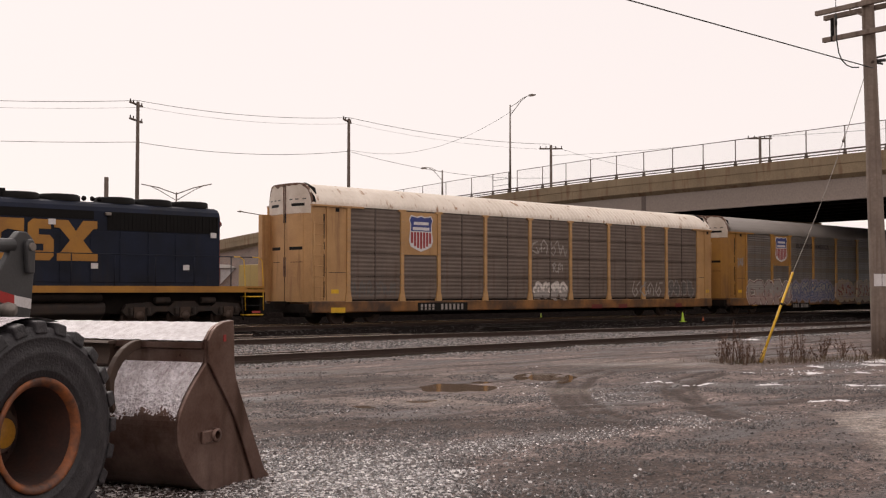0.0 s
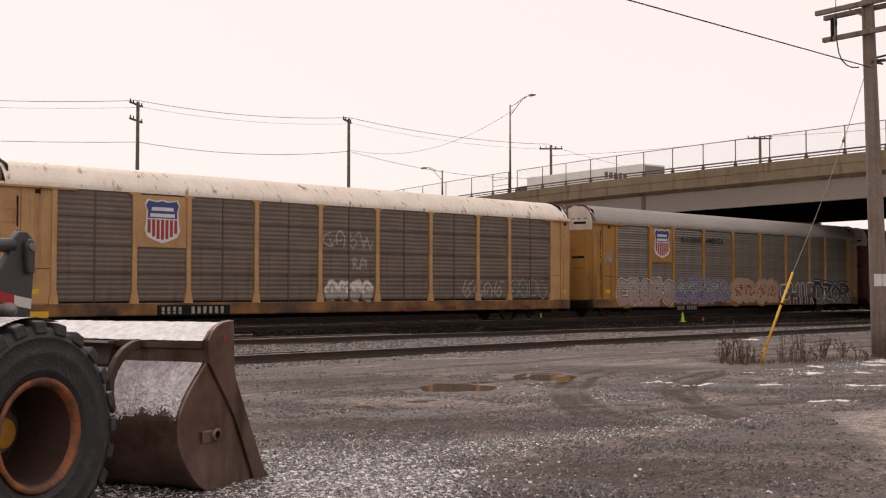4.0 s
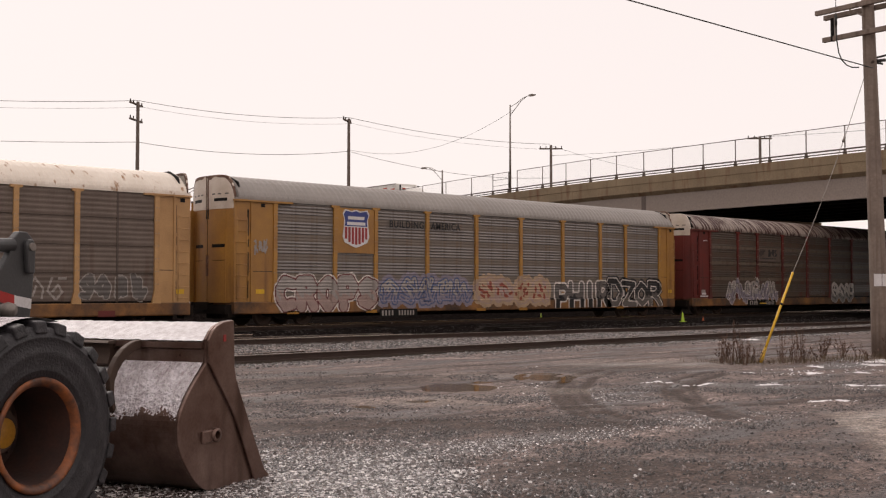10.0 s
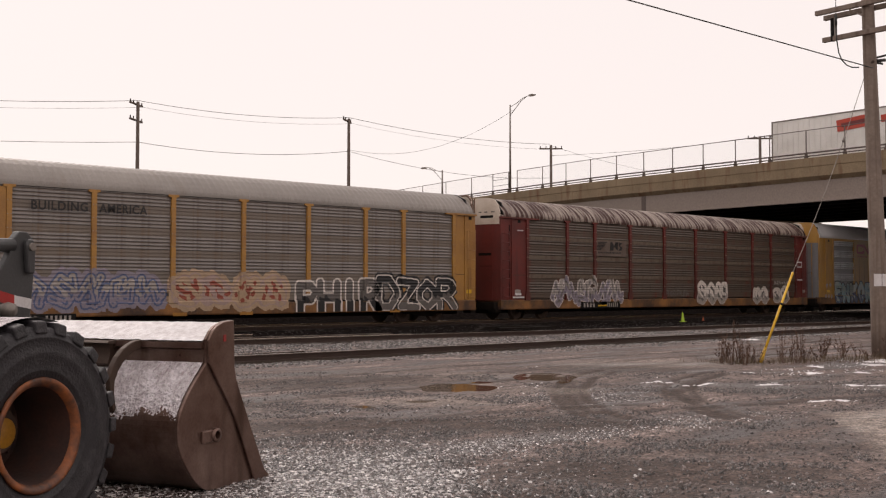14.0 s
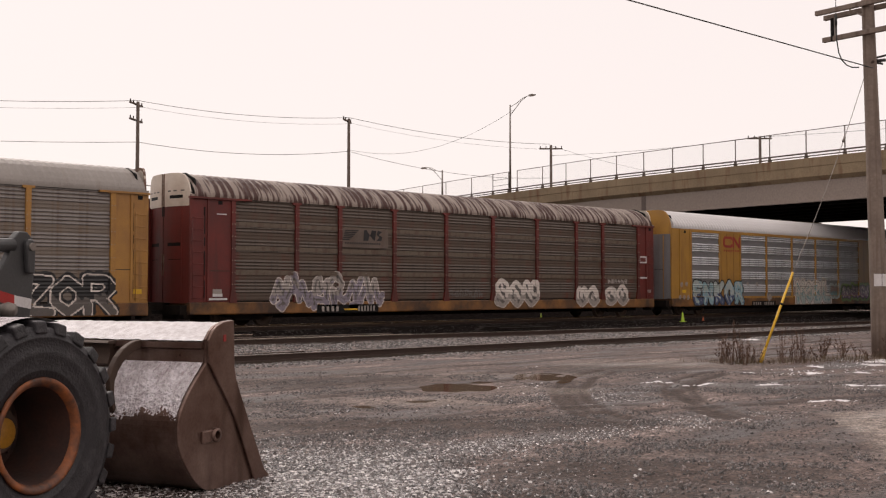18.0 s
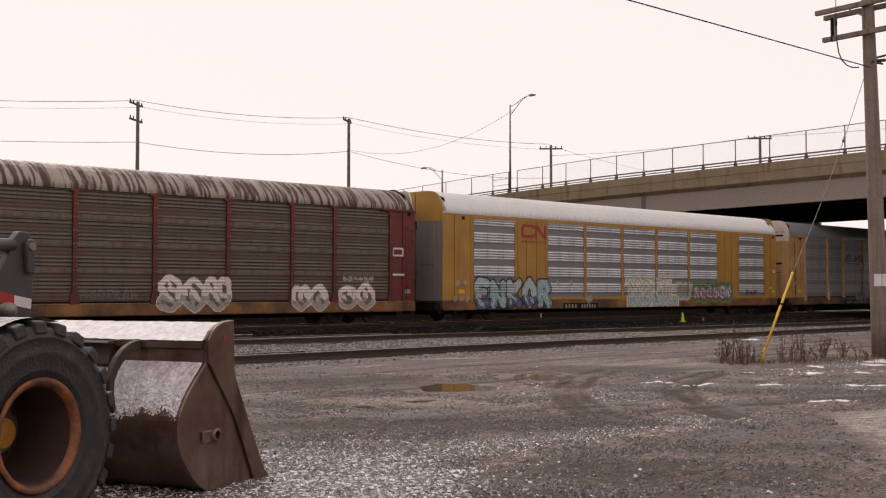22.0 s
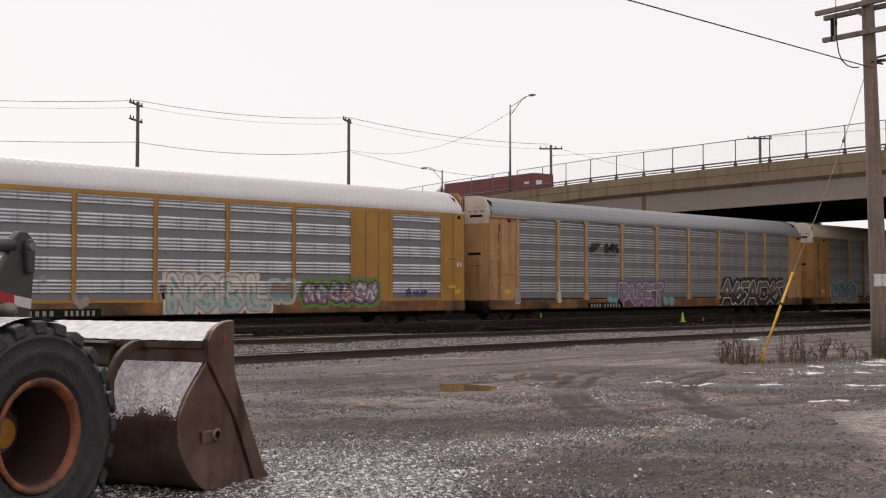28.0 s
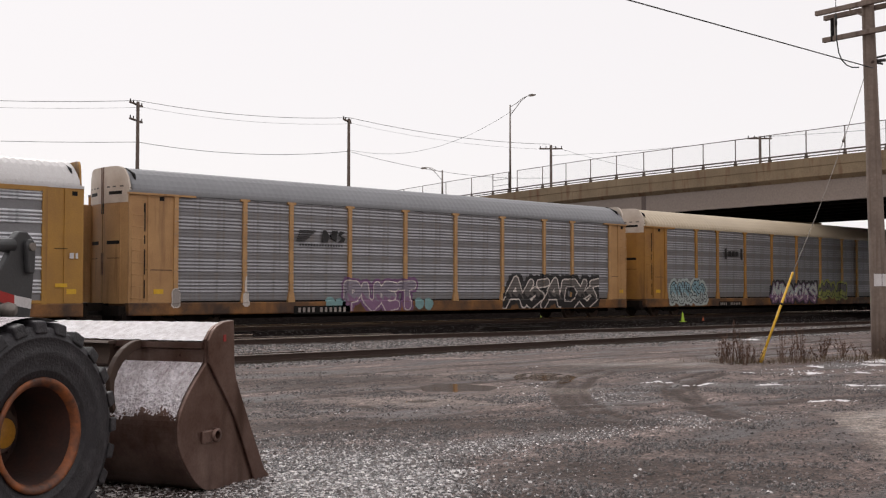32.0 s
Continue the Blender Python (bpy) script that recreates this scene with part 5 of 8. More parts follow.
def autorack(k, label, frame_mat, screen_mat, roof_mat, style, end_mat, sill_mat=None, panels=(), white_ends=True, caps=True, rib="grey", door_mat=None):
    """An enclosed two- or three-deck car carrier in its own space: x lengthwise, z from the rail top; its yard side is -y."""
    car = thing("autorack_car", pose(CAR_C[k], TRACK_Y, RZ), label, "railcar", "cars of the train")
    # underframe
    m = Mesh()
    m.prism([(-HW - 0.03, SILL0), (-HW - 0.05, SILL0 + 0.04), (-HW - 0.05, SILL1 - 0.03), (-HW - 0.02, SILL1), (HW + 0.02, SILL1), (HW + 0.05, SILL1 - 0.03), (HW + 0.05, SILL0 + 0.04), (HW + 0.03, SILL0)], "x", -HALF, HALF)
    part("side_sill", m, sill_mat or SILL, car, "grimy yellow side sill")
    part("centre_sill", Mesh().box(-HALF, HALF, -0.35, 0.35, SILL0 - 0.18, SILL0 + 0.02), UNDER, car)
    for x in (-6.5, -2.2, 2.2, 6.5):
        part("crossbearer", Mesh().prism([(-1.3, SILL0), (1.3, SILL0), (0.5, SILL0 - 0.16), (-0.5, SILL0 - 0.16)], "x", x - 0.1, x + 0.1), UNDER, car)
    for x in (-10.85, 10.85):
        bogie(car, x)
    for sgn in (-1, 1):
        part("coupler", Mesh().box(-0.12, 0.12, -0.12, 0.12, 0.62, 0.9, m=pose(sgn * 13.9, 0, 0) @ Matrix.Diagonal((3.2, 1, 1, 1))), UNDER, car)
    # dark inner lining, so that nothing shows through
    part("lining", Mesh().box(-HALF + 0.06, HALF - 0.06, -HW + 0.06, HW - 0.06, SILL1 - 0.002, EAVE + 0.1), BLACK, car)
    # screens
    cache = {}
    for a, b in zip(POSTS[:-1], POSTS[1:]):
        if (a, b) in panels:
            continue
        w = round(b - a, 2)
        if w not in cache:
            cache[w] = screen_data(w, style, screen_mat, RIBS.get(rib, screen_mat))
        part("side_screen", cache[w], screen_mat, car, at=pose((a + b) / 2, -HW, 0))
        if k == 2:
            for z_ in (SILL1 + 0.98, SILL1 + 1.86, SILL1 + 2.72):
                part("band", Mesh().box(-w / 2 + 0.09, w / 2 - 0.09, -0.012, 0.0, z_, z_ + 0.17), BAND, car, at=pose((a + b) / 2, -HW, 0))
        if style == "slab" and w > 2.2:
            part("stanchion", Mesh().box(-0.035, 0.035, -0.022, 0.03, SILL1 + 0.03, EAVE - 0.06), RIBS["brown"], car, at=pose((a + b) / 2, -HW, 0))
    part("far_side", Mesh().box(POSTS[0], POSTS[-1], HW - 0.03, HW, SILL1 + 0.01, EAVE - 0.04), screen_mat, car)
    for a, b in panels:
        part("side_panel", Mesh().box(a, b, -HW - 0.03, -HW + 0.03, SILL1 + 0.01, EAVE - 0.05), frame_mat, car)
        for x in (a + (b - a) / 3, a + 2 * (b - a) / 3):
            part("seam", Mesh().box(x - 0.012, x + 0.012, -HW - 0.036, -HW - 0.029, SILL1 + 0.05, EAVE - 0.1), sill_mat or SILL, car)
    pd = post_data(frame_mat) if caps else Mesh().box(-0.085, 0.085, -HW - 0.05, -HW + 0.02, SILL1 - 0.02, EAVE - 0.06).data("post", frame_mat)
    for x in POSTS:
        part("post", pd, frame_mat, car, at=pose(x, 0, 0))
    # solid ends of the side
    for a, b in ((-HALF, POSTS[0]), (POSTS[-1], HALF)):
        m = Mesh().box(a, b, -HW - 0.02, -HW + 0.05, SILL1 + 0.004, EAVE - 0.055)
        part("corner_panel", m, end_mat, car)
        part("corner_panel", Mesh().box(a, b, HW - 0.05, HW + 0.02, SILL1 + 0.004, EAVE - 0.055), end_mat, car)
        mid = a + 0.72 if a < 0 else b - 0.62
        part("corner_rib", Mesh().box(mid - 0.045, mid + 0.045, -HW - 0.065, -HW - 0.021, SILL1 + 0.05, EAVE - 0.1), end_mat, car)
        part("vent_slot", Mesh().box((a + b) / 2 + 0.25, (a + b) / 2 + 0.43, -HW - 0.026, -HW - 0.021, EAVE - 0.30, EAVE - 0.16), BLACK, car)
        part("data_plate", Mesh().box((a + b) / 2 + 0.05, (a + b) / 2 + 0.42, -HW - 0.027, -HW - 0.0205, SILL1 + 0.30, SILL1 + 0.46), BRIGHT_YELLOW if frame_mat is not RED else PAINTS["chalk"], car, "small printed data plate")
        if not caps:
            continue
        lx = (a + 0.06, a + 0.5) if a < 0 else (b - 0.5, b - 0.06)
        lad = Mesh()
        for j in range(8):
            z = SILL1 + 0.15 + j * 0.40
            lad.tube([(lx[0], -HW - 0.022, z), (lx[0], -HW - 0.10, z), (lx[1], -HW - 0.10, z), (lx[1], -HW - 0.022, z)], 0.011, 5)
        for xl in lx:
            lad.tube([(xl, -HW - 0.10, SILL1 + 0.05), (xl, -HW - 0.10, SILL1 + 3.05)], 0.012, 5)
        part("ladder", lad, end_mat, car)
        # the end strip that carries the ladder stands apart from the corner panel: notched dark gap between them
        gx = lx[1] + 0.07 if a < 0 else lx[0] - 0.07
        for z_, h_ in ((SILL1 + 0.15, 0.62), (SILL1 + 0.95, 0.85), (SILL1 + 1.98, 0.30), (SILL1 + 2.40, 0.95)):
            part("gap", Mesh().box(gx - 0.03, gx + 0.03, -HW - 0.030, -HW - 0.0205, z_, z_ + h_), BLACK, car)
        part("weld_seam", Mesh().box(gx + 0.06 if a < 0 else a + 0.12, b - 0.12 if a < 0 else gx - 0.06, -HW - 0.028, -HW - 0.0205, SILL1 + 1.10, SILL1 + 1.125), STEEL, car)
    # eave header over the corner posts
    if not caps:
        for z0_, z1_ in ((EAVE - 0.21, EAVE - 0.062), (SILL1 + 0.006, SILL1 + 0.11)):
            part("chord", Mesh().box(POSTS[0], POSTS[-1], -HW - 0.046, -HW - 0.004, z0_, z1_), frame_mat, car)
    for a, b in ((-HALF - 0.05, POSTS[0] + 0.75), (POSTS[-1] - 0.5, HALF + 0.02)) if caps else ():
        part("header", Mesh().box(a, b, -HW - 0.10, -HW + 0.02, EAVE - 0.125, EAVE - 0.058), frame_mat, car)
    # radial end doors that bulge outward, with slots and a centre seam, and the gable above them
    def bulge(y):
        return HALF - 0.08 + 0.28 * (1 - (y / HW) ** 2)

    def curved(y0, y1, z0, z1, out=0.0, n=6, thick=0.07):
        """A plate on the bulging end from y0 to y1; z0 and z1 are heights or functions of y."""
        m = Mesh()
        rows_ = []
        for i in range(n + 1):
            y = y0 + (y1 - y0) * i / n
            a, b, x = z0(y) if callable(z0) else z0, z1(y) if callable(z1) else z1, bulge(y) + out
            rows_.append([(sgn * x, y, a), (sgn * x, y, b), (sgn * (x - thick), y, b), (sgn * (x - thick), y, a), (sgn * x, y, a)])
        m.grid(rows_, smooth=False)
        for r in (rows_[0], rows_[-1]):
            m.add(r[:4], [(0, 1, 2, 3)])
        return m

    low = {0: 0.12, 2: 0.12, 3: 0.02}.get(k, 0.06)      # how far its roof stays below the tallest

    def gable_top(y):
        return EAVE - 0.10 + (CROWN - low - EAVE + 0.08) * max(0.0, 1 - (abs(y) / 1.40) ** 8) ** 0.6
    for sgn in (-1, 1):
        x0 = sgn * HALF
        WB = EAVE - 0.38
        for y0, y1 in ((-HW + 0.02, -0.025), (0.025, HW - 0.02)):
            o = -1 if y0 < 0 else 1
            door = part("end_door", curved(y0, y1, SILL1 - 0.02, WB - 0.002), door_mat or end_mat, car)
            if white_ends:
                part("slot", curved(o * 0.30, o * 1.0, SILL1 + 1.98, SILL1 + 2.10, 0.006, 4), BLACK, door)
            part("hinge", curved(o * 0.99, o * 1.03, SILL1, WB - 0.05, 0.014, 1), end_mat, door)
            part("seam", curved(o * 0.35, o * 0.98, SILL1 + 1.50, SILL1 + 1.52, 0.004, 3), BLACK, door)
            for z_, h_ in ((WB - 0.35, 0.36), (SILL1 + 0.95, 0.75)):
                part("slot", curved(o * 0.026, o * 0.085, z_, z_ + h_, 0.007, 1), RUST_EDGE if h_ > 0.5 else BLACK, door)
            gm_ = WHITE if white_ends else end_mat
            gable = part("gable", curved(y0, y1, WB, gable_top, 0.012, 10), gm_, car, "rust-stained white gable over the end doors" if white_ends else "")
            if white_ends and k < 2:
                part("rust_edge", curved(y0, y1, lambda y: gable_top(y) - 0.10 + 0.12 * noise.noise(Vector((y * 3, k, sgn))), gable_top, 0.018, 14, 0.085), RUST_EDGE, gable, "rusted upper edge")
            if white_ends:
                for yb in (0.30, 0.62, 0.98):
                    part("bar", curved(o * yb, o * (yb + 0.17), EAVE + 0.14, EAVE + 0.19, 0.015, 1), PAINTS["grey"], gable)
                part("rust_run", curved(o * 0.03, o * 0.10, WB, gable_top, 0.016, 1), RUST_EDGE, gable, "rust along the centre seam")
            if white_ends:
                part("slot", curved(o * 0.42, o * 1.08, EAVE - 0.10, EAVE + 0.01, 0.02, 4), BLACK, gable)
        part("door_seam", Mesh().box(min(sgn * 13.62, sgn * 13.685), max(sgn * 13.62, sgn * 13.685), -0.026, 0.026, SILL1 - 0.02, CROWN - 0.2), BLACK, car)
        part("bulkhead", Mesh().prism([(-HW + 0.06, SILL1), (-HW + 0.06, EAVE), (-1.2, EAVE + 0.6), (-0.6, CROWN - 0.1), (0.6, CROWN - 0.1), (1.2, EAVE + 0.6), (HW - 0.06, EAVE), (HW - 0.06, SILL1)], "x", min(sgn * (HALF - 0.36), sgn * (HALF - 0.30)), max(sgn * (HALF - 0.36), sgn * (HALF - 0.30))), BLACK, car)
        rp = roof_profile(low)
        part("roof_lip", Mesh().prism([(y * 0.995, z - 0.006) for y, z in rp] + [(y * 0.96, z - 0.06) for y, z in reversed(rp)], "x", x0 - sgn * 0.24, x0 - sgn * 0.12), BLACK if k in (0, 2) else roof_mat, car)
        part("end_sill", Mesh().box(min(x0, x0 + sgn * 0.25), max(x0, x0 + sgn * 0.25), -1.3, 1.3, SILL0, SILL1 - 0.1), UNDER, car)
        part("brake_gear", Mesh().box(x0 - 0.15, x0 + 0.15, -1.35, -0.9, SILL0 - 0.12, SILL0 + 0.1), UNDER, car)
    part("roof", roof_data(roof_mat, {0: 0.030, 2: 0.036, 3: 0.036, 4: 0.008}.get(k, 0.022), low), roof_mat, car)
    for sgn in (-1, 1):
        x0 = sgn * HALF
        part("door_post", Mesh().box(min(x0, x0 + sgn * 0.42), max(x0, x0 + sgn * 0.42), HW - 0.25, HW, SILL1, EAVE - 0.35), RED if k == 3 else end_mat, car)
    return car


def plate_on(car, name, x0, x1, z0, z1, mat, label="", proud=0.05):
    """A thin painted plate on the yard side; x and z in the car's space."""
    return part(name, Mesh().box(x0, x1, -HW - proud, -HW - proud + 0.012, z0, z1), mat, car, label)


def flat_shape(pts, y, mat, parent, name, label=""):
    """A thin flat shape facing the yard, through (x, z) corners."""
    return part(name, Mesh().prism(pts, "y", y, y + 0.006), mat, parent, label)


def shield_emblem(car, xc, zc, w, h):
    """A railway shield: white rim, blue head with two pale bars, red and white stripes."""
    def outline(k):
        s = [(-0.42, 0.5), (-0.16, 0.46), (0, 0.5), (0.16, 0.46), (0.42, 0.5), (0.5, 0.38), (0.44, 0.24), (0.46, 0.0), (0.5, -0.22), (0.42, -0.38), (0.2, -0.46), (0, -0.52), (-0.2, -0.46), (-0.42, -0.38), (-0.5, -0.22), (-0.46, 0.0), (-0.44, 0.24), (-0.5, 0.38)]
        return [(xc + x * w * k, zc + z * h * k) for x, z in s]
    y = -HW - 0.062
    e = flat_shape(outline(1.08), y, EMB_WHITE, car, "emblem", "red, white and blue striped shield emblem")
    head = [(xc - 0.45 * w, zc + 0.06 * h)] + [(xc - 0.44 * w, zc + 0.24 * h), (xc - 0.5 * w, zc + 0.38 * h), (xc - 0.42 * w, zc + 0.5 * h), (xc - 0.16 * w, zc + 0.46 * h), (xc, zc + 0.5 * h), (xc + 0.16 * w, zc + 0.46 * h), (xc + 0.42 * w, zc + 0.5 * h), (xc + 0.5 * w, zc + 0.38 * h), (xc + 0.44 * w, zc + 0.24 * h), (xc + 0.45 * w, zc + 0.06 * h)]
    flat_shape(head, y - 0.004, BLUE, e, "emblem_head", "blue head of the shield")
    for z, ww in ((0.30, 0.66), (0.14, 0.74)):
        flat_shape([(xc - ww * w / 2, zc + z * h - 0.05 * h), (xc + ww * w / 2, zc + z * h - 0.05 * h), (xc + ww * w / 2, zc + z * h + 0.04 * h), (xc - ww * w / 2, zc + z * h + 0.04 * h)], y - 0.008, EMB_WHITE, e, "bar")
    for j in range(7):
        x = xc + (j - 3) * 0.135 * w
        low = -0.47 + 0.018 * (j - 3) ** 2
        flat_shape([(x - 0.046 * w, zc + low * h), (x + 0.046 * w, zc + low * h), (x + 0.046 * w, zc + 0.03 * h), (x - 0.046 * w, zc + 0.03 * h)], y - 0.004, EMB_RED, e, "stripe")
    return e


def bars(car, x0, x1, z0, z1, n, mat, name="marking", proud=0.058, gap=0.5):
    """Unreadable lettering as plain bars."""
    step = (x1 - x0) / n
    for j in range(n):
        part(name, Mesh().box(x0 + step * j, x0 + step * (j + 1 - gap), -HW - proud, -HW - proud + 0.006, z0, z1), mat, car)


car1 = autorack(0, "yellow enclosed autorack with dull grey screens and a rusty white roof", YELLOW, SCREEN_1, ROOF_1, "slab", YELLOW, rib="slab")
car2 = autorack(1, "yellow enclosed autorack with grey ribbed screens, grey roof and graffiti", YELLOW_B, SCREEN_2, ROOF_2, "ribs", YELLOW_B)
car3 = autorack(2, "dark red enclosed autorack with brown grimy screens and a rust-streaked roof", RED, SCREEN_3, ROOF_3, "ribs", RED, rib="brown")
car4 = autorack(3, "yellow enclosed autorack with bright ribbed screens, pale roof and blue graffiti", YELLOW_C, SCREEN_4, ROOF_4, "groups", YELLOW_C, panels=((-8.95, -6.90), (7.35, 9.35)), white_ends=False, caps=False, rib="bright", door_mat=SCREEN_5)
car5 = autorack(4, "yellow enclosed autorack with pale ribbed screens, grey roof and graffiti", YELLOW, SCREEN_5, ROOF_5, "ribs", YELLOW, rib="pale")
car6 = autorack(5, "yellow enclosed autorack with grey ribbed screens and a cream roof", YELLOW_B, SCREEN_5, ROOF_6, "ribs", YELLOW_B, rib="pale")
car7 = autorack(6, "yellow enclosed autorack at the end of the string", YELLOW, SCREEN_2, ROOF_2, "ribs", YELLOW)
cars = [car1, car2, car3, car4, car5, car6, car7]

for c in (car1, car2):
    plate_on(c, "emblem_panel", -8.86, -6.99, 2.78, EAVE - 0.13, YELLOW if c is car1 else YELLOW_B, "plain yellow panel behind the emblem", 0.04)
    shield_emblem(c, -7.93, 3.68 if c is car1 else 3.75, 1.25, 1.36)


# ---- locomotive ----
LOCO_X = -5.05            # rear edge of its end platform, along the train
loco = thing("locomotive", pose(LOCO_X, TRACK_Y, RZ), "dark blue and yellow road-switcher diesel locomotive", "locomotive")
L0 = 1.52 - RZ            # underside of the walkway
L1 = 1.74 - RZ
part("walkway", Mesh().box(-20.5, 0.0, -HW - 0.03, HW + 0.03, L0, L1), LOCO_YELLOW, loco, "yellow edged walkway and frame")
hood = [(-0.98, L1), (-0.98, 4.22 - RZ), (-0.93, 4.36 - RZ), (-0.80, 4.47 - RZ), (-0.55, 4.54 - RZ), (0.55, 4.54 - RZ), (0.80, 4.47 - RZ), (0.93, 4.36 - RZ), (0.98, 4.22 - RZ), (0.98, L1)]
part("hood", Mesh().prism(hood, "x", -17.0, -1.60), LOCO_BLUE, loco, "long dark blue engine hood")
part("radiator", Mesh().prism([(-5.95, 3.60 - RZ), (-1.68, 3.60 - RZ), (-1.68, 4.21 - RZ), (-5.95, 4.21 - RZ)], "y", -1.0, -0.981), LOCO_DARK, loco, "black radiator grilles")
part("intake_grille", Mesh().prism([(-14.0, 3.93 - RZ), (-6.43, 3.93 - RZ), (-6.43, 4.21 - RZ), (-14.0, 4.21 - RZ)], "y", -1.0, -0.981), LOCO_DARK, loco, "black intake grilles")
for j in range(30):
    x = -5.9 + j * 0.143
    part("grille_bar", Mesh().box(x, x + 0.05, -1.012, -1.001, 3.62 - RZ, 4.19 - RZ), LOCO_DARK, loco)
part("horn", Mesh().box(-6.05, -5.85, -1.10, -0.99, 4.08 - RZ, 4.18 - RZ), GALV, loco, bevel=0.02)
part("end_stripe", Mesh().box(-1.598, -1.585, -0.97, 0.97, L1 + 0.02, 4.2 - RZ), EMB_RED, loco, "thin dull red edge of the hood end")
part("headlight", Mesh().spin([(0.0, -0.11), (0.10, -0.09), (0.13, 0.0), (0.10, 0.09), (0.0, 0.11)], 12, (-1.5, -0.72, 3.98 - RZ)), RED, loco, "red lamp on the hood end")
for x in (-2.3, -3.78, -5.2, -7.2, -8.6):
    part("fan", Mesh().spin([(0.0, 4.76 - RZ), (0.62, 4.76 - RZ), (0.69, 4.72 - RZ), (0.69, 4.52 - RZ)], 28, (x, 0, 0), axis="z"), LOCO_DARK, loco, "round roof fan")
for x in (-6.5, -6.2, -5.95):
    part("air_horn", Mesh().spin([(0.0, -0.07), (0.07, -0.05), (0.09, 0.0), (0.07, 0.05), (0.0, 0.07)], 8, (x, -0.4, 4.66 - RZ)), LOCO_DARK, loco)
for j in range(12):
    x = -2.4 - j * 1.05
    part("hood_door", Mesh().box(x - 0.98, x, -1.0, -0.979, L1 + 0.12, 3.55 - RZ), LOCO_BLUE, loco, bevel=0.01)
part("underframe", Mesh().box(-20.0, -0.3, -0.9, 0.9, 0.55, L0 - 0.004), UNDER, loco)
part("fuel_tank", Mesh().prism([(-1.2, 0.92), (-1.27, 0.80), (-1.25, 0.55), (-0.9, 0.36), (0.9, 0.36), (1.25, 0.55), (1.27, 0.80), (1.2, 0.92)], "x", -13.6, -6.1), BOGIE, loco, "dusty black fuel tank", bevel=0.05)
part("air_tank", Mesh().tube([(-11.8, -1.25, 1.09), (-6.3, -1.25, 1.09)], 0.165, 14), UNDER, loco)
frame_side = [(-2.35, 0.62), (-2.2, 0.86), (-1.3, 0.92), (-1.1, 0.78), (-0.6, 0.78), (-0.4, 0.95), (0.4, 0.95), (0.6, 0.78), (1.1, 0.78), (1.3, 0.92), (2.2, 0.86), (2.35, 0.62), (2.2, 0.45), (1.3, 0.45), (1.1, 0.60), (0.6, 0.60), (0.4, 0.45), (-0.4, 0.45), (-0.6, 0.60), (-1.1, 0.60), (-1.3, 0.45), (-2.2, 0.45)]
for xb in (-3.1, -16.5):
    b = part("bogie", Mesh().prism(frame_side, "y", -1.15, -1.0).prism(frame_side, "y", 1.0, 1.15).box(-2.2, 2.2, -0.6, 0.6, 0.7, 1.1), BOGIE, loco, "grimy three-axle bogie", at=pose(xb, 0, 0))
    for dx in (-1.75, 0, 1.75):
        wheelsets.append(part("wheelset", WHEELSET, STEEL, b, at=pose(dx, 0, 0.42)))
        part("axle_box", Mesh().spin([(0.0, -1.26), (0.13, -1.25), (0.17, -1.20), (0.17, -1.14)], 12, (dx, 0, 0.46)).box(dx - 0.2, dx + 0.2, -1.2, -1.14, 0.40, 0.75), STEEL, b)
        for sx in (-0.33, 0.33):
            part("spring", Mesh().spin([(0.05, 0.50), (0.085, 0.53), (0.06, 0.56), (0.085, 0.59), (0.06, 0.62), (0.085, 0.65), (0.06, 0.68), (0.085, 0.71), (0.05, 0.74)], 10, (dx + sx, -1.2, 0), axis="z"), BOGIE, b)
    for dx in (-0.9, 0.9):
        part("brake_cylinder", Mesh().tube([(dx - 0.3, -1.22, 0.98), (dx + 0.25, -1.22, 0.98)], 0.11, 10), BOGIE, b)
    part("sand_pipe", Mesh().tube([(2.3, -1.2, 1.15), (2.35, -1.2, 0.7), (2.45, -1.1, 0.25)], 0.03, 6), BOGIE, b)
# end platform: steps, pilot and handrails
part("pilot", Mesh().box(-0.15, 0.08, -1.4, 1.4, 0.35, L0), UNDER, loco)
for j, z in enumerate((0.42, 0.75, 1.08, 1.36)):
    part("step", Mesh().box(-0.75, -0.05, -HW - 0.03, -1.05, z, z + 0.04), BRIGHT_YELLOW if j != 1 else LOCO_DARK, loco, "step with a yellow edge")
part("step_light", Mesh().box(-0.55, -0.2, -HW - 0.06, -HW - 0.03, 0.50, 0.58), EMB_RED, loco, "red marker")
for xx in (-0.02, -0.8):
    part("handrail", Mesh().tube([(xx, -HW, 0.6), (xx - 0.03, -HW, L1 + 0.3), (xx - 0.08, -HW, L1 + 0.95), (xx - 0.25, -HW, L1 + 1.05), (xx - 0.5, -HW, L1 + 1.05)], 0.018, 6), BRIGHT_YELLOW, loco, "yellow grab rail")
for j in range(13):
    x = -1.4 - j * 1.5
    part("stanchion", Mesh().tube([(x, -HW + 0.03, L1), (x, -HW + 0.03, L1 + 1.05)], 0.018, 6), LOCO_BLUE, loco)
part("handrail", Mesh().tube([(-20.0, -HW + 0.03, L1 + 1.05), (-0.5, -HW + 0.03, L1 + 1.05)], 0.018, 6), LOCO_BLUE, loco)
part("coupler", Mesh().box(0.05, 0.8, -0.14, 0.14, 0.6, 0.92), UNDER, loco)
part("exhaust", Mesh().box(-9.6, -9.1, -0.3, 0.3, 4.55 - RZ, 4.85 - RZ), LOCO_DARK, loco)
part("cab", Mesh().box(-19.2, -17.0, -1.45, 1.45, L1, 4.6 - RZ), LOCO_BLUE, loco, "driver's cab", bevel=0.08)
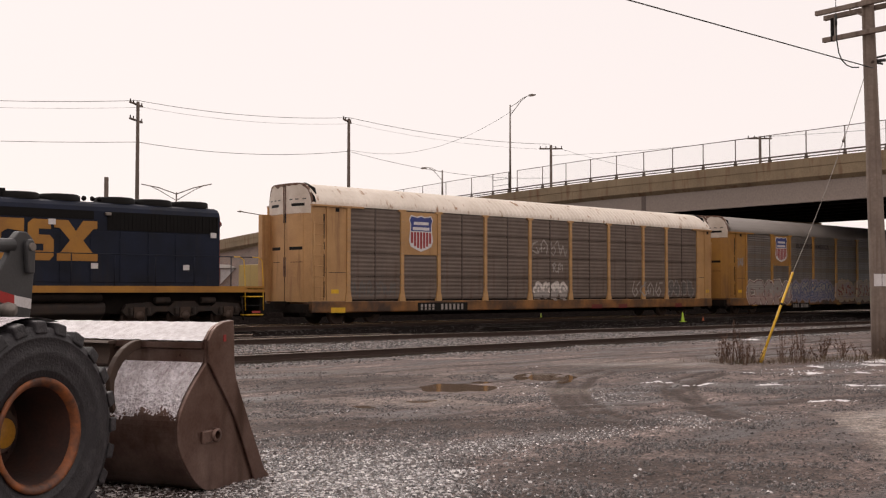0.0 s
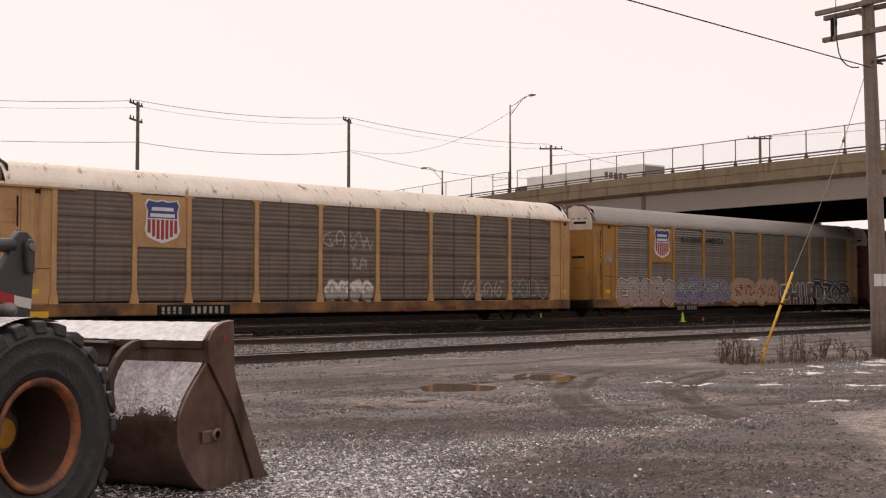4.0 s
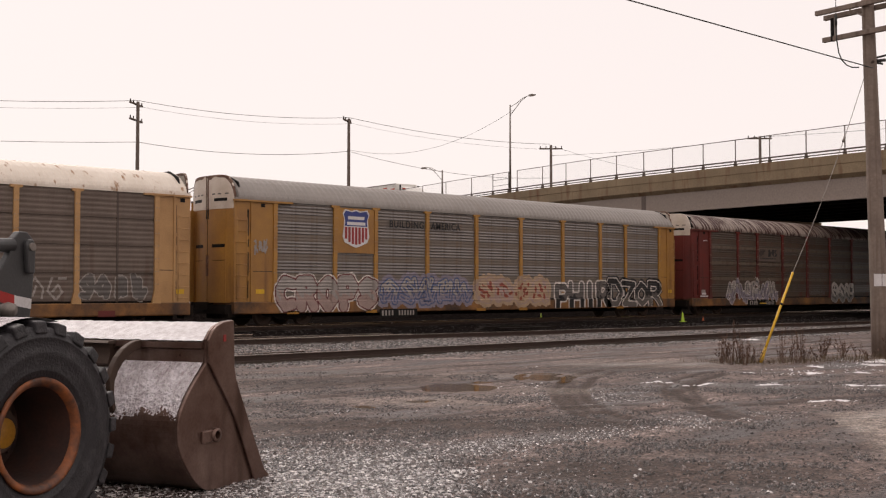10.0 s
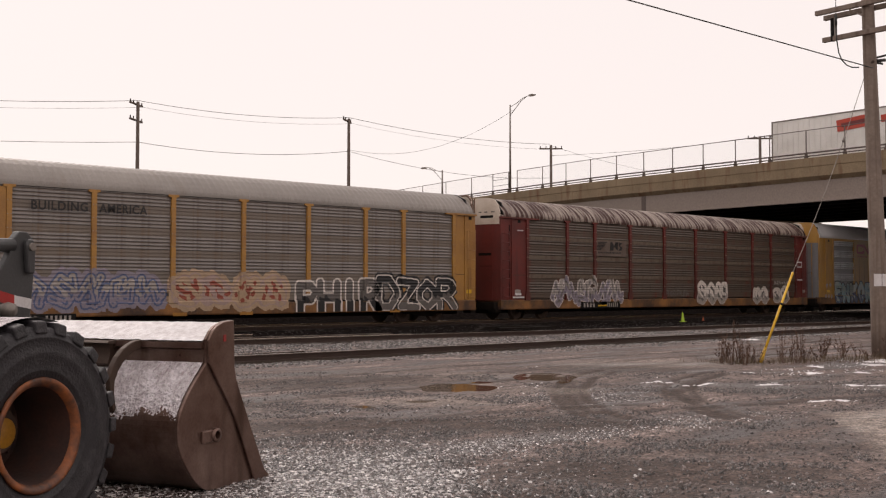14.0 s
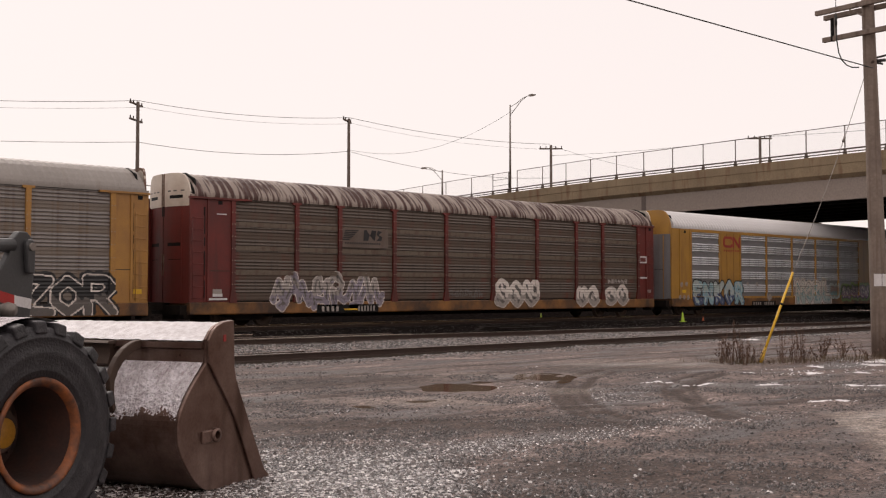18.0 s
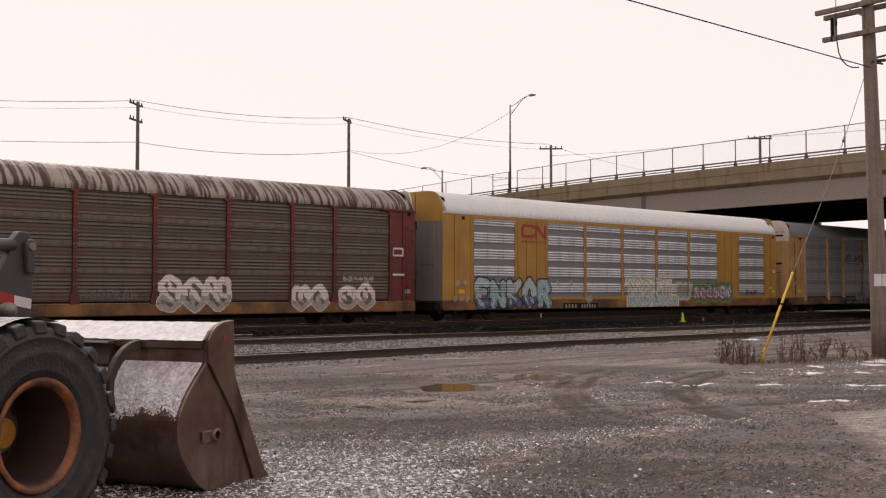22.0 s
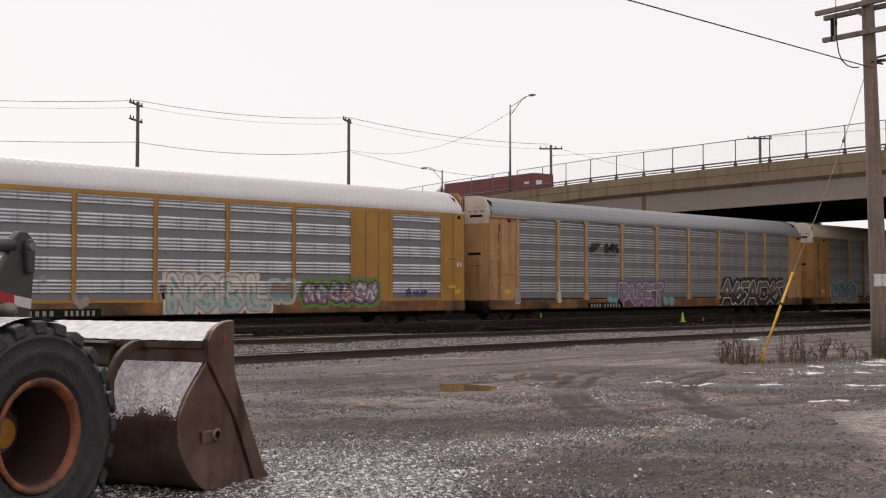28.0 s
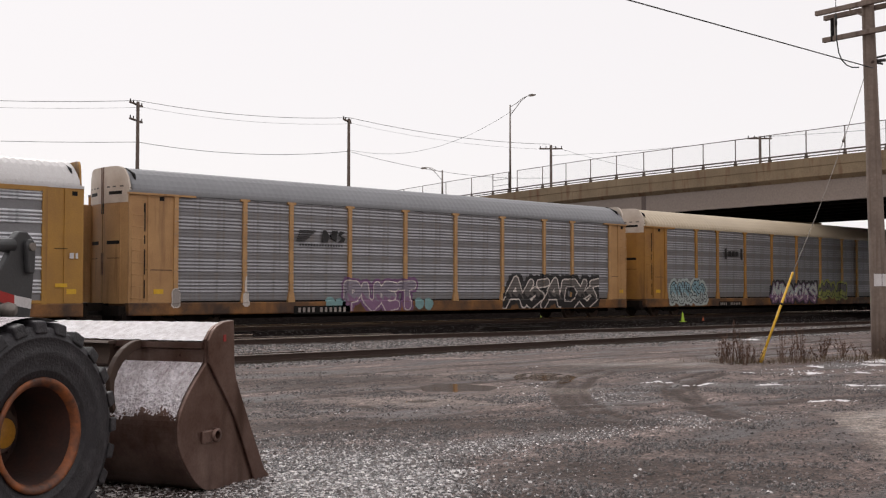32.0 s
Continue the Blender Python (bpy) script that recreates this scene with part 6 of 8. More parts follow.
part("nose", Mesh().box(-20.3, -19.2, -0.9, 0.9, L1, 3.0 - RZ), LOCO_BLUE, loco, bevel=0.08)
yl = -1.006


def hood_shape(pts, mat=LOCO_YELLOW, label="large yellow lettering shape"):
    return part("hood_marking", Mesh().prism([(x, z - RZ) for x, z in pts], "y", yl - 0.004, yl), mat, loco, label)


# three broad yellow figures on the hood
hood_shape([(-7.79, 3.87), (-7.32, 3.87), (-7.05, 3.52), (-6.80, 3.87), (-6.31, 3.87), (-6.31, 3.62), (-6.45, 3.60), (-6.80, 3.22), (-6.45, 2.80), (-6.29, 2.80), (-6.29, 2.55), (-7.69, 2.55), (-7.69, 2.80), (-7.55, 2.84), (-7.25, 3.22), (-7.60, 3.60), (-7.79, 3.62)])
hood_shape([(-7.90, 3.87), (-8.50, 3.87), (-8.66, 3.72), (-8.66, 3.25), (-8.50, 3.08), (-8.14, 3.08), (-8.14, 2.86), (-8.66, 2.86), (-8.66, 2.55), (-7.94, 2.55), (-7.80, 2.70), (-7.80, 3.22), (-7.94, 3.37), (-8.30, 3.37), (-8.30, 3.56), (-7.90, 3.56)])
hood_shape([(-8.78, 3.87), (-9.85, 3.87), (-10.2, 3.6), (-10.2, 2.85), (-9.85, 2.55), (-8.78, 2.55), (-8.78, 2.95), (-9.3, 2.95), (-9.5, 3.1), (-9.5, 3.4), (-9.3, 3.52), (-8.78, 3.45)])
for x, z in ((-1.88, 3.55), (-2.97, 2.39), (-6.4, 2.40), (-7.87, 3.80)):
    part("placard", Mesh().box(x - 0.12, x + 0.12, yl - 0.02, yl, z - RZ - 0.09, z - RZ + 0.09), EMB_WHITE, loco, "small white placard")


# ---- vehicles on the overpass ----
ROAD = 8.62


def vehicle(name, label, category):
    return thing(name, BRIDGE @ pose(200, -3, ROAD), label, category, "vehicles on the overpass")


def wheels_for(t, xs_, r, y0, y1):
    for x in xs_:
        for y in (y0, y1):
            part("wheel", Mesh().spin([(0.0, y - 0.13), (r * 0.55, y - 0.13), (r * 0.6, y - 0.15), (r * 0.95, y - 0.14), (r, y - 0.1), (r, y + 0.1), (r * 0.95, y + 0.14), (0.0, y + 0.14)], 20, (x, 0, r)), BLACK, t)


def tractor(t, nose, back_, mat, stack=True):
    """A sleeper or day cab: its nose at x = nose, facing -x when nose < back_."""
    d = 1 if back_ > nose else -1

    def X(k):
        return nose + d * k
    cabp = [(X(0.0), 0.6), (X(0.0), 1.5), (X(0.12), 1.75), (X(1.45), 2.0), (X(1.85), 2.8), (X(2.0), 2.95), (X(2.9), 3.72), (X(3.3), 3.8), (X(3.3), 0.6)]
    c = part("cab", Mesh().prism(cabp, "y", -1.15, 1.15), mat, t, "cab with a roof fairing", bevel=0.06)
    part("windscreen", Mesh().add([(X(1.44), y, 2.05) for y in (-0.98, 0.98)] + [(X(1.79), y, 2.75) for y in (0.98, -0.98)], [(0, 1, 2, 3)]), GLASS, c)
    for y in (-1.158, 1.158):
        part("side_window", Mesh().add([(X(1.62), y, 2.02), (X(2.45), y, 2.02), (X(2.45), y, 2.70), (X(1.92), y, 2.70)], [(0, 1, 2, 3)]), GLASS, c)
        part("mirror", Mesh().box(min(X(1.45), X(1.6)), max(X(1.45), X(1.6)), y * 1.15 - 0.06, y * 1.15 + 0.06, 2.0, 2.65), BLACK, c)
    part("bumper", Mesh().box(min(X(-0.08), X(0.2)), max(X(-0.08), X(0.2)), -1.2, 1.2, 0.35, 0.75), GALV, t)
    part("chassis", Mesh().box(min(X(0.4), X(6.2)), max(X(0.4), X(6.2)), -0.45, 0.45, 0.6, 0.95), BLACK, t)
    if stack:
        for y in (-1.05, 1.05):
            part("exhaust_stack", Mesh().tube([(X(3.5), y, 0.8), (X(3.5), y, 3.95)], 0.09, 10), BLACK, t)
    wheels_for(t, (X(1.0), X(4.6), X(5.8)), 0.5, -1.05, 1.05)


# pup-trailer truck, driving towards the yard (nose at -x)
truck_a = vehicle("delivery_truck", "white tractor with a short ribbed white trailer and red signs", "truck")
tractor(truck_a, -7.0, 0, TRUCK_WHITE)
part("trailer", Mesh().box(-3.0, 6.05, -1.25, 1.25, 1.05, 4.12), TRUCK_WHITE, truck_a, "white ribbed box trailer", bevel=0.03)
for j in range(21):
    part("trailer_rib", Mesh().box(-2.6 + j * 0.41, -2.54 + j * 0.41, 1.25, 1.275, 1.2, 4.0), TRUCK_WHITE, truck_a)
part("sign", Mesh().prism([(1.05, 2.90), (-1.5, 3.08), (-1.45, 3.82), (1.15, 3.62)], "y", 1.278, 1.29), TRUCK_RED, truck_a, "red sign board with an unreadable name")
part("sign", Mesh().prism([(-1.95, 3.16), (-2.85, 3.20), (-2.85, 3.66), (-1.95, 3.60)], "y", 1.278, 1.29), TRUCK_RED, truck_a)
part("sign", Mesh().prism([(-4.05, 3.38), (-4.6, 3.40), (-4.5, 3.58), (-4.0, 3.58)], "y", 1.152, 1.165), TRUCK_RED, truck_a)
for x0, x1, z0, z1 in ((-3.0, 6.05, 4.04, 4.12), (5.97, 6.05, 1.1, 4.04), (-3.0, 6.05, 1.05, 1.17)):
    part("trailer_rail", Mesh().box(x0, x1, 1.25, 1.285, z0, z1), GALV, truck_a)
part("sign_bar", Mesh().prism([(0.75, 3.14), (-1.25, 3.30), (-1.22, 3.56), (0.8, 3.40)], "y", 1.291, 1.297), CONTAINER, truck_a, "row of dark letters, too far to read")
wheels_for(truck_a, (4.9,), 0.5, -1.0, 1.0)

# long white semi-trailer, driving away (nose at +x)
truck_b = vehicle("semi_truck", "dark tractor pulling a long plain white box trailer", "truck")
part("cab", Mesh().prism([(6.5, 0.6), (8.3, 0.6), (8.35, 1.5), (8.1, 2.75), (6.6, 2.8)], "y", -1.15, 1.15), ARM, truck_b, "low dark cab", bevel=0.05)
part("windscreen", Mesh().add([(8.36, -1.0, 1.6), (8.36, 1.0, 1.6), (8.14, 1.0, 2.6), (8.14, -1.0, 2.6)], [(0, 1, 2, 3)]), GLASS, truck_b)
part("side_window", Mesh().add([(7.2, 1.16, 1.65), (8.15, 1.16, 1.65), (8.0, 1.16, 2.5), (7.2, 1.16, 2.5)], [(0, 1, 2, 3)]), GLASS, truck_b)
wheels_for(truck_b, (7.4, 4.6, 3.4), 0.5, -1.05, 1.05)
part("trailer", Mesh().box(-8.3, 6.3, -1.28, 1.28, 1.05, 3.5), TRUCK_WHITE, truck_b, "long white box trailer", bevel=0.03)
part("trailer_door", Mesh().box(-8.33, -8.301, -1.15, 1.15, 1.15, 3.35), GALV, truck_b, "grey rear doors")
for j in range(5):
    part("lettering_bar", Mesh().box(-6.4 + j * 0.55, -6.0 + j * 0.55, 1.282, 1.29, 2.35 + 0.08 * j, 2.85 + 0.08 * j), PAINTS["grey"], truck_b, "dark unreadable lettering")
part("side_skirt", Mesh().box(-3.0, 3.0, 1.1, 1.15, 0.45, 1.05), GIRDER_D, truck_b)
wheels_for(truck_b, (-7.0, -5.7), 0.5, -1.0, 1.0)

# container lorry, driving away
truck_c = vehicle("container_truck", "white tractor hauling a long maroon shipping container", "truck")
tractor(truck_c, 11.1, 0, TRUCK_WHITE)
part("container", Mesh().box(-6.85, 6.85, -1.22, 1.22, 1.25, 4.15), CONTAINER, truck_c, "maroon corrugated shipping container")
rib = Mesh().prism([(-0.07, 1.22), (-0.03, 1.255), (0.03, 1.255), (0.07, 1.22)], "z", 1.4, 4.0).data("container_rib", CONTAINER)
for j in range(48):
    part("container_rib", rib, CONTAINER, truck_c, at=pose(-6.6 + j * 0.28, 0, 0))
part("marking", Mesh().box(-6.3, -5.6, 1.257, 1.262, 3.2, 3.4), EMB_WHITE, truck_c)
part("marking", Mesh().box(-6.855, -6.851, 0.2, 0.9, 3.1, 3.5), EMB_WHITE, truck_c)
part("trailer_frame", Mesh().box(-6.8, 5.5, -0.6, 0.6, 0.8, 1.2), BLACK, truck_c)
wheels_for(truck_c, (-5.6, -4.3), 0.5, -1.0, 1.0)

# a car driving towards the yard
auto = vehicle("passenger_car", "small pale car with dark windows", "car")
part("body", Mesh().prism([(-2.2, 0.35), (-2.2, 0.75), (-1.3, 0.95), (-0.6, 1.42), (1.2, 1.45), (2.0, 1.0), (2.2, 0.9), (2.2, 0.35)], "y", -0.88, 0.88), TRUCK_WHITE, auto, bevel=0.08)
part("windows", Mesh().prism([(-1.15, 0.98), (-0.55, 1.36), (1.1, 1.38), (1.7, 1.02)], "y", -0.885, 0.885), GLASS, auto)
wheels_for(auto, (-1.35, 1.4), 0.32, -0.75, 0.75)


# ---- graffiti and markings on the cars ----
GLYPH = {
    "A": [[(0, 0), (0.5, 1), (1, 0)], [(0.2, 0.38), (0.8, 0.38)]], "B": [[(0, 0), (0, 1), (0.7, 1), (0.85, 0.76), (0.6, 0.53), (0, 0.53)], [(0.6, 0.53), (1, 0.27), (0.7, 0), (0, 0)]],
    "C": [[(1, 0.9), (0.5, 1), (0.08, 0.7), (0.08, 0.3), (0.5, 0), (1, 0.1)]], "D": [[(0, 0), (0, 1), (0.6, 1), (1, 0.6), (1, 0.4), (0.6, 0), (0, 0)]],
    "E": [[(1, 0.95), (0.3, 1), (0, 0.78), (0.3, 0.54), (0.75, 0.52)], [(0.3, 0.54), (0, 0.28), (0.3, 0), (1, 0.05)]], "H": [[(0, 0), (0, 1)], [(1, 0), (1, 1)], [(0, 0.5), (1, 0.5)]],
    "I": [[(0.5, 0), (0.5, 1)]], "J": [[(0.2, 1), (0.9, 1), (0.8, 0.25), (0.45, 0), (0.05, 0.2)]], "K": [[(0.1, 0), (0.1, 1)], [(0.95, 1), (0.15, 0.45), (1, 0)]], "L": [[(0.1, 1), (0.1, 0.08), (1, 0)]],
    "M": [[(0, 0), (0.1, 1), (0.5, 0.35), (0.9, 1), (1, 0)]], "N": [[(0, 0), (0.05, 1), (0.95, 0), (1, 1)]], "O": [[(0.5, 1), (0.05, 0.7), (0.05, 0.3), (0.5, 0), (0.95, 0.3), (0.95, 0.7), (0.5, 1)]],
    "P": [[(0.08, 0), (0.05, 1), (0.7, 1), (0.98, 0.76), (0.7, 0.48), (0.12, 0.46)]], "R": [[(0.05, 0), (0.05, 1), (0.7, 1), (0.95, 0.75), (0.65, 0.5), (0.1, 0.48)], [(0.5, 0.48), (1, 0)]], "S": [[(0.95, 0.88), (0.5, 1), (0.08, 0.78), (0.3, 0.55), (0.75, 0.45), (0.92, 0.22), (0.5, 0), (0.02, 0.12)]],
    "T": [[(0, 0.95), (1, 1)], [(0.5, 0.97), (0.5, 0)]], "U": [[(0.02, 1), (0.05, 0.3), (0.5, 0), (0.95, 0.3), (0.98, 1)]], "W": [[(0, 1), (0.2, 0), (0.5, 0.65), (0.8, 0), (1, 1)]], "Z": [[(0, 1), (1, 0.95), (0.05, 0.05), (1, 0)]],
    "o": [[(0.5, 0.55), (0.5, 0.5)]], "v": [[(0.0, 0.95), (0.5, 0.1), (1.0, 0.9)], [(0.1, 0.5), (0.9, 0.4)]], "x": [[(0.05, 0.1), (0.95, 0.9)], [(0.05, 0.95), (0.9, 0.05)], [(0.5, 1.0), (0.45, 0.0)]],
    # hooks, loops and arrows that spell nothing
    "1": [[(-0.1, 0.8), (0.4, 1.0), (0.75, 0.7), (0.35, 0.35), (0.8, 0.1), (1.15, 0.25)], [(0.15, 0.55), (0.05, 0.0)]], "2": [[(0.1, 0.1), (0.0, 0.65), (0.45, 1.0), (0.95, 0.6), (0.8, 0.0)], [(0.35, 0.3), (0.6, 0.55)], [(-0.15, 0.35), (0.2, 0.4)]],
    "3": [[(0.0, 1.0), (0.25, 0.15), (0.6, 0.8), (0.9, 0.05), (1.2, 0.35)], [(0.05, 0.45), (0.5, 0.5)]], "4": [[(0.95, 0.95), (0.3, 0.85), (0.05, 0.4), (0.5, 0.05), (1.1, 0.2), (0.7, 0.5)], [(0.45, 1.05), (0.6, 0.75)]],
    "5": [[(-0.1, 0.2), (0.3, 0.95), (0.55, 0.4), (0.95, 1.05)], [(0.2, 0.0), (0.75, 0.15), (1.1, 0.6)], [(0.55, 0.4), (0.5, 0.0)]], "6": [[(0.2, 1.0), (0.0, 0.3), (0.45, 0.0), (0.9, 0.35), (0.55, 0.65), (0.25, 0.4)], [(0.75, 0.9), (1.1, 1.0)]],
    "7": [[(0.0, 0.0), (0.15, 0.9), (0.55, 1.0), (0.5, 0.5), (0.95, 0.85), (0.9, 0.1)], [(0.3, 0.25), (0.7, 0.2)]], "8": [[(1.0, 0.75), (0.5, 1.0), (0.05, 0.75), (0.4, 0.5), (0.95, 0.35), (0.6, 0.0), (0.0, 0.2)], [(0.95, 1.1), (1.1, 0.5)]]}


def side_depth(style, flush=False):
    """How far out the yard side lies at (x, z): ribs, posts and sill."""
    prof = screen_profile(style)
    pz, py = np.array([q[1] for q in prof]), np.array([q[0] for q in prof])

    def depth(x, z):
        y = -HW + np.interp(z, pz, py)
        y = np.where(z < SILL1 + 0.03, -HW - 0.05, y)
        for k in POSTS:
            wide = 0.16 if not flush else 0.06
            half = np.where(z < SILL1 + 0.42, wide, 0.09 if not flush else 0.06)
            y = np.where((np.abs(x - k) < half + 0.02) & (z > SILL1 - 0.03), -HW - 0.075, y)
        if flush:
            y = np.where(z < SILL1 + 0.12, np.minimum(y, -HW - 0.05), y)
            for a, b in ((-8.95, -6.90), (7.35, 9.35)):
                y = np.where((x > a) & (x < b) & (z > SILL1), np.minimum(y, -HW - 0.040), y)
        y = np.where((x < POSTS[0]) & (z > SILL1), np.minimum(y, -HW - 0.066), y)
        return y - 0.006
    return depth


def spray(car, style, word, x0, x1, z0, z1, fills, line, halo=None, weight=0.17, edge=0.055, gap=0.06, slant=0.0, seed=1, wobble=0.06, inner=None, label="spray-painted graffiti lettering", cell=0.032, arch=0.0, glow=0.14):
    """Paint that lies on the side's ribs: fat letter strokes with an outline, cut from a fine grid over the painted area."""
    depth = side_depth(style, style == "groups" and car is car4)
    rng = random.Random(seed)
    n = len(word)
    w = (x1 - x0) / n
    loose = 0.07 if any(q in "12345678" for q in word) else 0.0
    segs = []
    for k, ch in enumerate(word):
        lx, lw = x0 + w * k + w * gap, w * (1 - 2 * gap)
        h0, h1 = z0 + rng.uniform(0, wobble) * (z1 - z0), z1 - rng.uniform(0, wobble * 2) * (z1 - z0)
        lift = arch * math.sin(math.pi * (k + 0.5) / n)
        t = weight
        for line_ in GLYPH[ch]:
            pts = [(lx + t + (lw - 2 * t) * u + slant * (v - 0.5) + rng.uniform(-0.02, 0.02) + rng.uniform(-loose, loose) * lw, h0 + t + (h1 - h0 - 2 * t) * v + lift + rng.uniform(-0.02, 0.02) + rng.uniform(-loose, loose) * 0.8) for u, v in line_]
            segs += [(a, b, k) for a, b in zip(pts[:-1], pts[1:])]
    m = 0.16
    nx = int((x1 - x0 + 2 * m) / cell)
    zs = [z0 - m]
    brk = sorted(q[1] for q in screen_profile(style)) + [SILL1 + 0.03]
    while zs[-1] < z1 + m:
        nxt = zs[-1] + cell
        stop = [q for q in brk if zs[-1] + 0.006 < q < nxt]
        zs.append(stop[0] if stop else nxt)
    zs = np.array([z for z in zs if SILL0 + 0.02 < z < EAVE - 0.1])
    xs_ = np.linspace(x0 - m, x1 + m, nx + 1)
    X, Z = np.meshgrid((xs_[:-1] + xs_[1:]) / 2, (zs[:-1] + zs[1:]) / 2, indexing="ij")
    dist, who = np.full(X.shape, 9.0), np.zeros(X.shape, int)
    for (ax_, az_), (bx_, bz_), k in segs:
        dx, dz = bx_ - ax_, bz_ - az_
        t = np.clip(((X - ax_) * dx + (Z - az_) * dz) / max(1e-6, dx * dx + dz * dz), 0, 1)
        d = np.hypot(X - ax_ - t * dx, Z - az_ - t * dz)
        who = np.where(d < dist, k, who)
        dist = np.minimum(dist, d)
    ripple = np.sin(X * 7.1 + seed) * np.cos(Z * 9.3 + seed * 2) * 0.5 + np.sin(X * 17 + Z * 13 + seed) * 0.35
    names = list(dict.fromkeys([*fills, line, *([halo] if halo else []), *([inner] if inner else [])]))
    slot = np.full(X.shape, -1)
    if halo:
        slot = np.where(dist < weight + edge + glow + 0.5 * glow * ripple, names.index(halo), slot)
    slot = np.where(dist < weight + edge, names.index(line), slot)
    pick = np.where(Z < z0 + (z1 - z0) * (0.45 + 0.18 * ripple), 0, len(fills) - 1)
    if len(fills) > 2:
        pick = np.where((who + (ripple > 0.3)) % 3 == 1, 1, pick)
    fill_slots = np.array([names.index(f) for f in fills])
    slot = np.where(dist < weight, fill_slots[pick], slot)
    if inner:
        slot = np.where((dist < weight * 0.30) & (ripple > -0.15), names.index(inner), slot)
    XX, ZZ = np.meshgrid(xs_, zs, indexing="ij")
    YY = depth(XX, ZZ)
    used = np.argwhere(slot >= 0)
    ix, iz = used[:, 0], used[:, 1]
    nz = len(zs)
    quads = np.stack([ix * nz + iz, (ix + 1) * nz + iz, (ix + 1) * nz + iz + 1, ix * nz + iz + 1], 1)
    keep, inv = np.unique(quads.ravel(), return_inverse=True)
    co = np.stack([XX.ravel(), YY.ravel(), ZZ.ravel()], 1)[keep]
    me = bpy.data.meshes.new("graffiti")
    me.from_pydata(co.tolist(), [], inv.reshape(-1, 4).tolist())
    me.polygons.foreach_set("material_index", slot[ix, iz].astype(np.int32))
    for q in names:
        me.materials.append(PAINTS[q])
    return part("graffiti", me, (), car, label)


def mark(car, pts, mat, name="marking", label="", proud=0.066):
    return part(name, Mesh().prism(pts, "y", -HW - proud, -HW - proud + 0.006), mat, car, label)


def rect(x0, x1, z0, z1):
    return [(x0, z0), (x1, z0), (x1, z1), (x0, z1)]


def number_plate(car, x0, x1, z0, z1, groups, plate_=True):
    """The black patch on the sill with its row of pale characters, as bars."""
    if plate_:
        mark(car, rect(x0, x1, z0 - 0.04, z1 + 0.04), BLACK, "number_patch", "black patch for the car's markings", 0.056)
    w = x1 - x0
    for a, b, n in groups:
        bars(car, x0 + a * w, x0 + b * w, z0 + 0.02, z1 - 0.02, n, PAINTS["chalk"], proud=0.062)


# car one: chalked scrawls on the dull screens
spray(car1, "slab", "4263", -1.15, 1.40, 2.92, 3.66, ("chalk",), "chalk", weight=0.03, edge=0.0, seed=2, label="thin chalked scrawl")
spray(car1, "slab", "17", 0.35, 1.12, 2.12, 2.70, ("chalk",), "chalk", weight=0.03, edge=0.0, seed=3, label="thin chalked scrawl")
spray(car1, "slab", "2682", -0.90, 1.45, 0.92, 1.80, ("chalk", "white"), "chalk", weight=0.17, edge=0.03, seed=4, gap=0.0, inner="chalk", label="faded white block graffiti")
spray(car1, "slab", "6426", 6.40, 9.0, 0.98, 1.80, ("chalk",), "chalk", weight=0.035, edge=0.0, seed=5, label="thin chalked scrawl")
spray(car1, "slab", "8273", 9.40, 11.85, 0.96, 1.87, ("grey",), "chalk", weight=0.10, edge=0.04, seed=6, label="faded outlined graffiti")
spray(car1, "slab", "371537", -11.6, -9.25, 1.05, 1.72, ("grey",), "grey", weight=0.035, edge=0.0, seed=7, label="dark scrawled letters")
number_plate(car1, -8.10, -5.22, 0.50, 0.78, ((0.06, 0.36, 4), (0.46, 0.95, 6)))
mark(car1, rect(-8.0, -7.1, 0.60, 0.62), BLACK)
for j, (a, b) in enumerate(((-12.6, -11.9), (3.2, 4.0), (5.3, 6.0), (10.1, 10.7))):
    mark(car1, rect(a, b, 0.46, 0.66), BRIGHT_YELLOW if j == 0 else RED, "patch", "", 0.054)

# car two: a run of large pieces along its foot
spray(car2, "ribs", "CROPS", -11.75, -6.80, 0.50, 1.95, ("pink", "chalk"), "maroon", "white", 0.20, 0.05, -0.02, seed=11, glow=0.05, label="white and maroon bubble graffiti")
spray(car2, "ribs", "28573", -6.65, -1.55, 0.75, 1.90, ("lavender", "chalk"), "blue", "lavender", 0.12, 0.06, 0.02, seed=12, inner="blue", label="lavender and blue graffiti")
spray(car2, "ribs", "8157", -1.25, 3.60, 0.70, 1.95, ("cream", "pink", "cream"), "pink", "cream", 0.24, 0.05, -0.02, seed=13, inner="rust", label="cream and rust-red graffiti")
spray(car2, "ribs", "PHIR", 4.00, 8.10, 0.35, 1.78, ("black", "grey"), "white", None, 0.15, 0.07, -0.04, seed=14, label="black graffiti with white outlines")
spray(car2, "ribs", "DZOR", 8.00, 12.3, 0.45, 1.90, ("grey", "black"), "white", "black", 0.13, 0.05, -0.06, seed=15, glow=0.09, label="black graffiti with white outlines")
spray(car2, "ribs", "135", -12.72, -12.1, 2.65, 3.25, ("chalk",), "chalk", weight=0.03, edge=0.0, seed=16, label="faint white scrawl")
number_plate(car2, -6.71, -4.68, 0.42 - 0.12, 0.62 - 0.08, ((0.06, 0.40, 4), (0.50, 0.95, 6)))
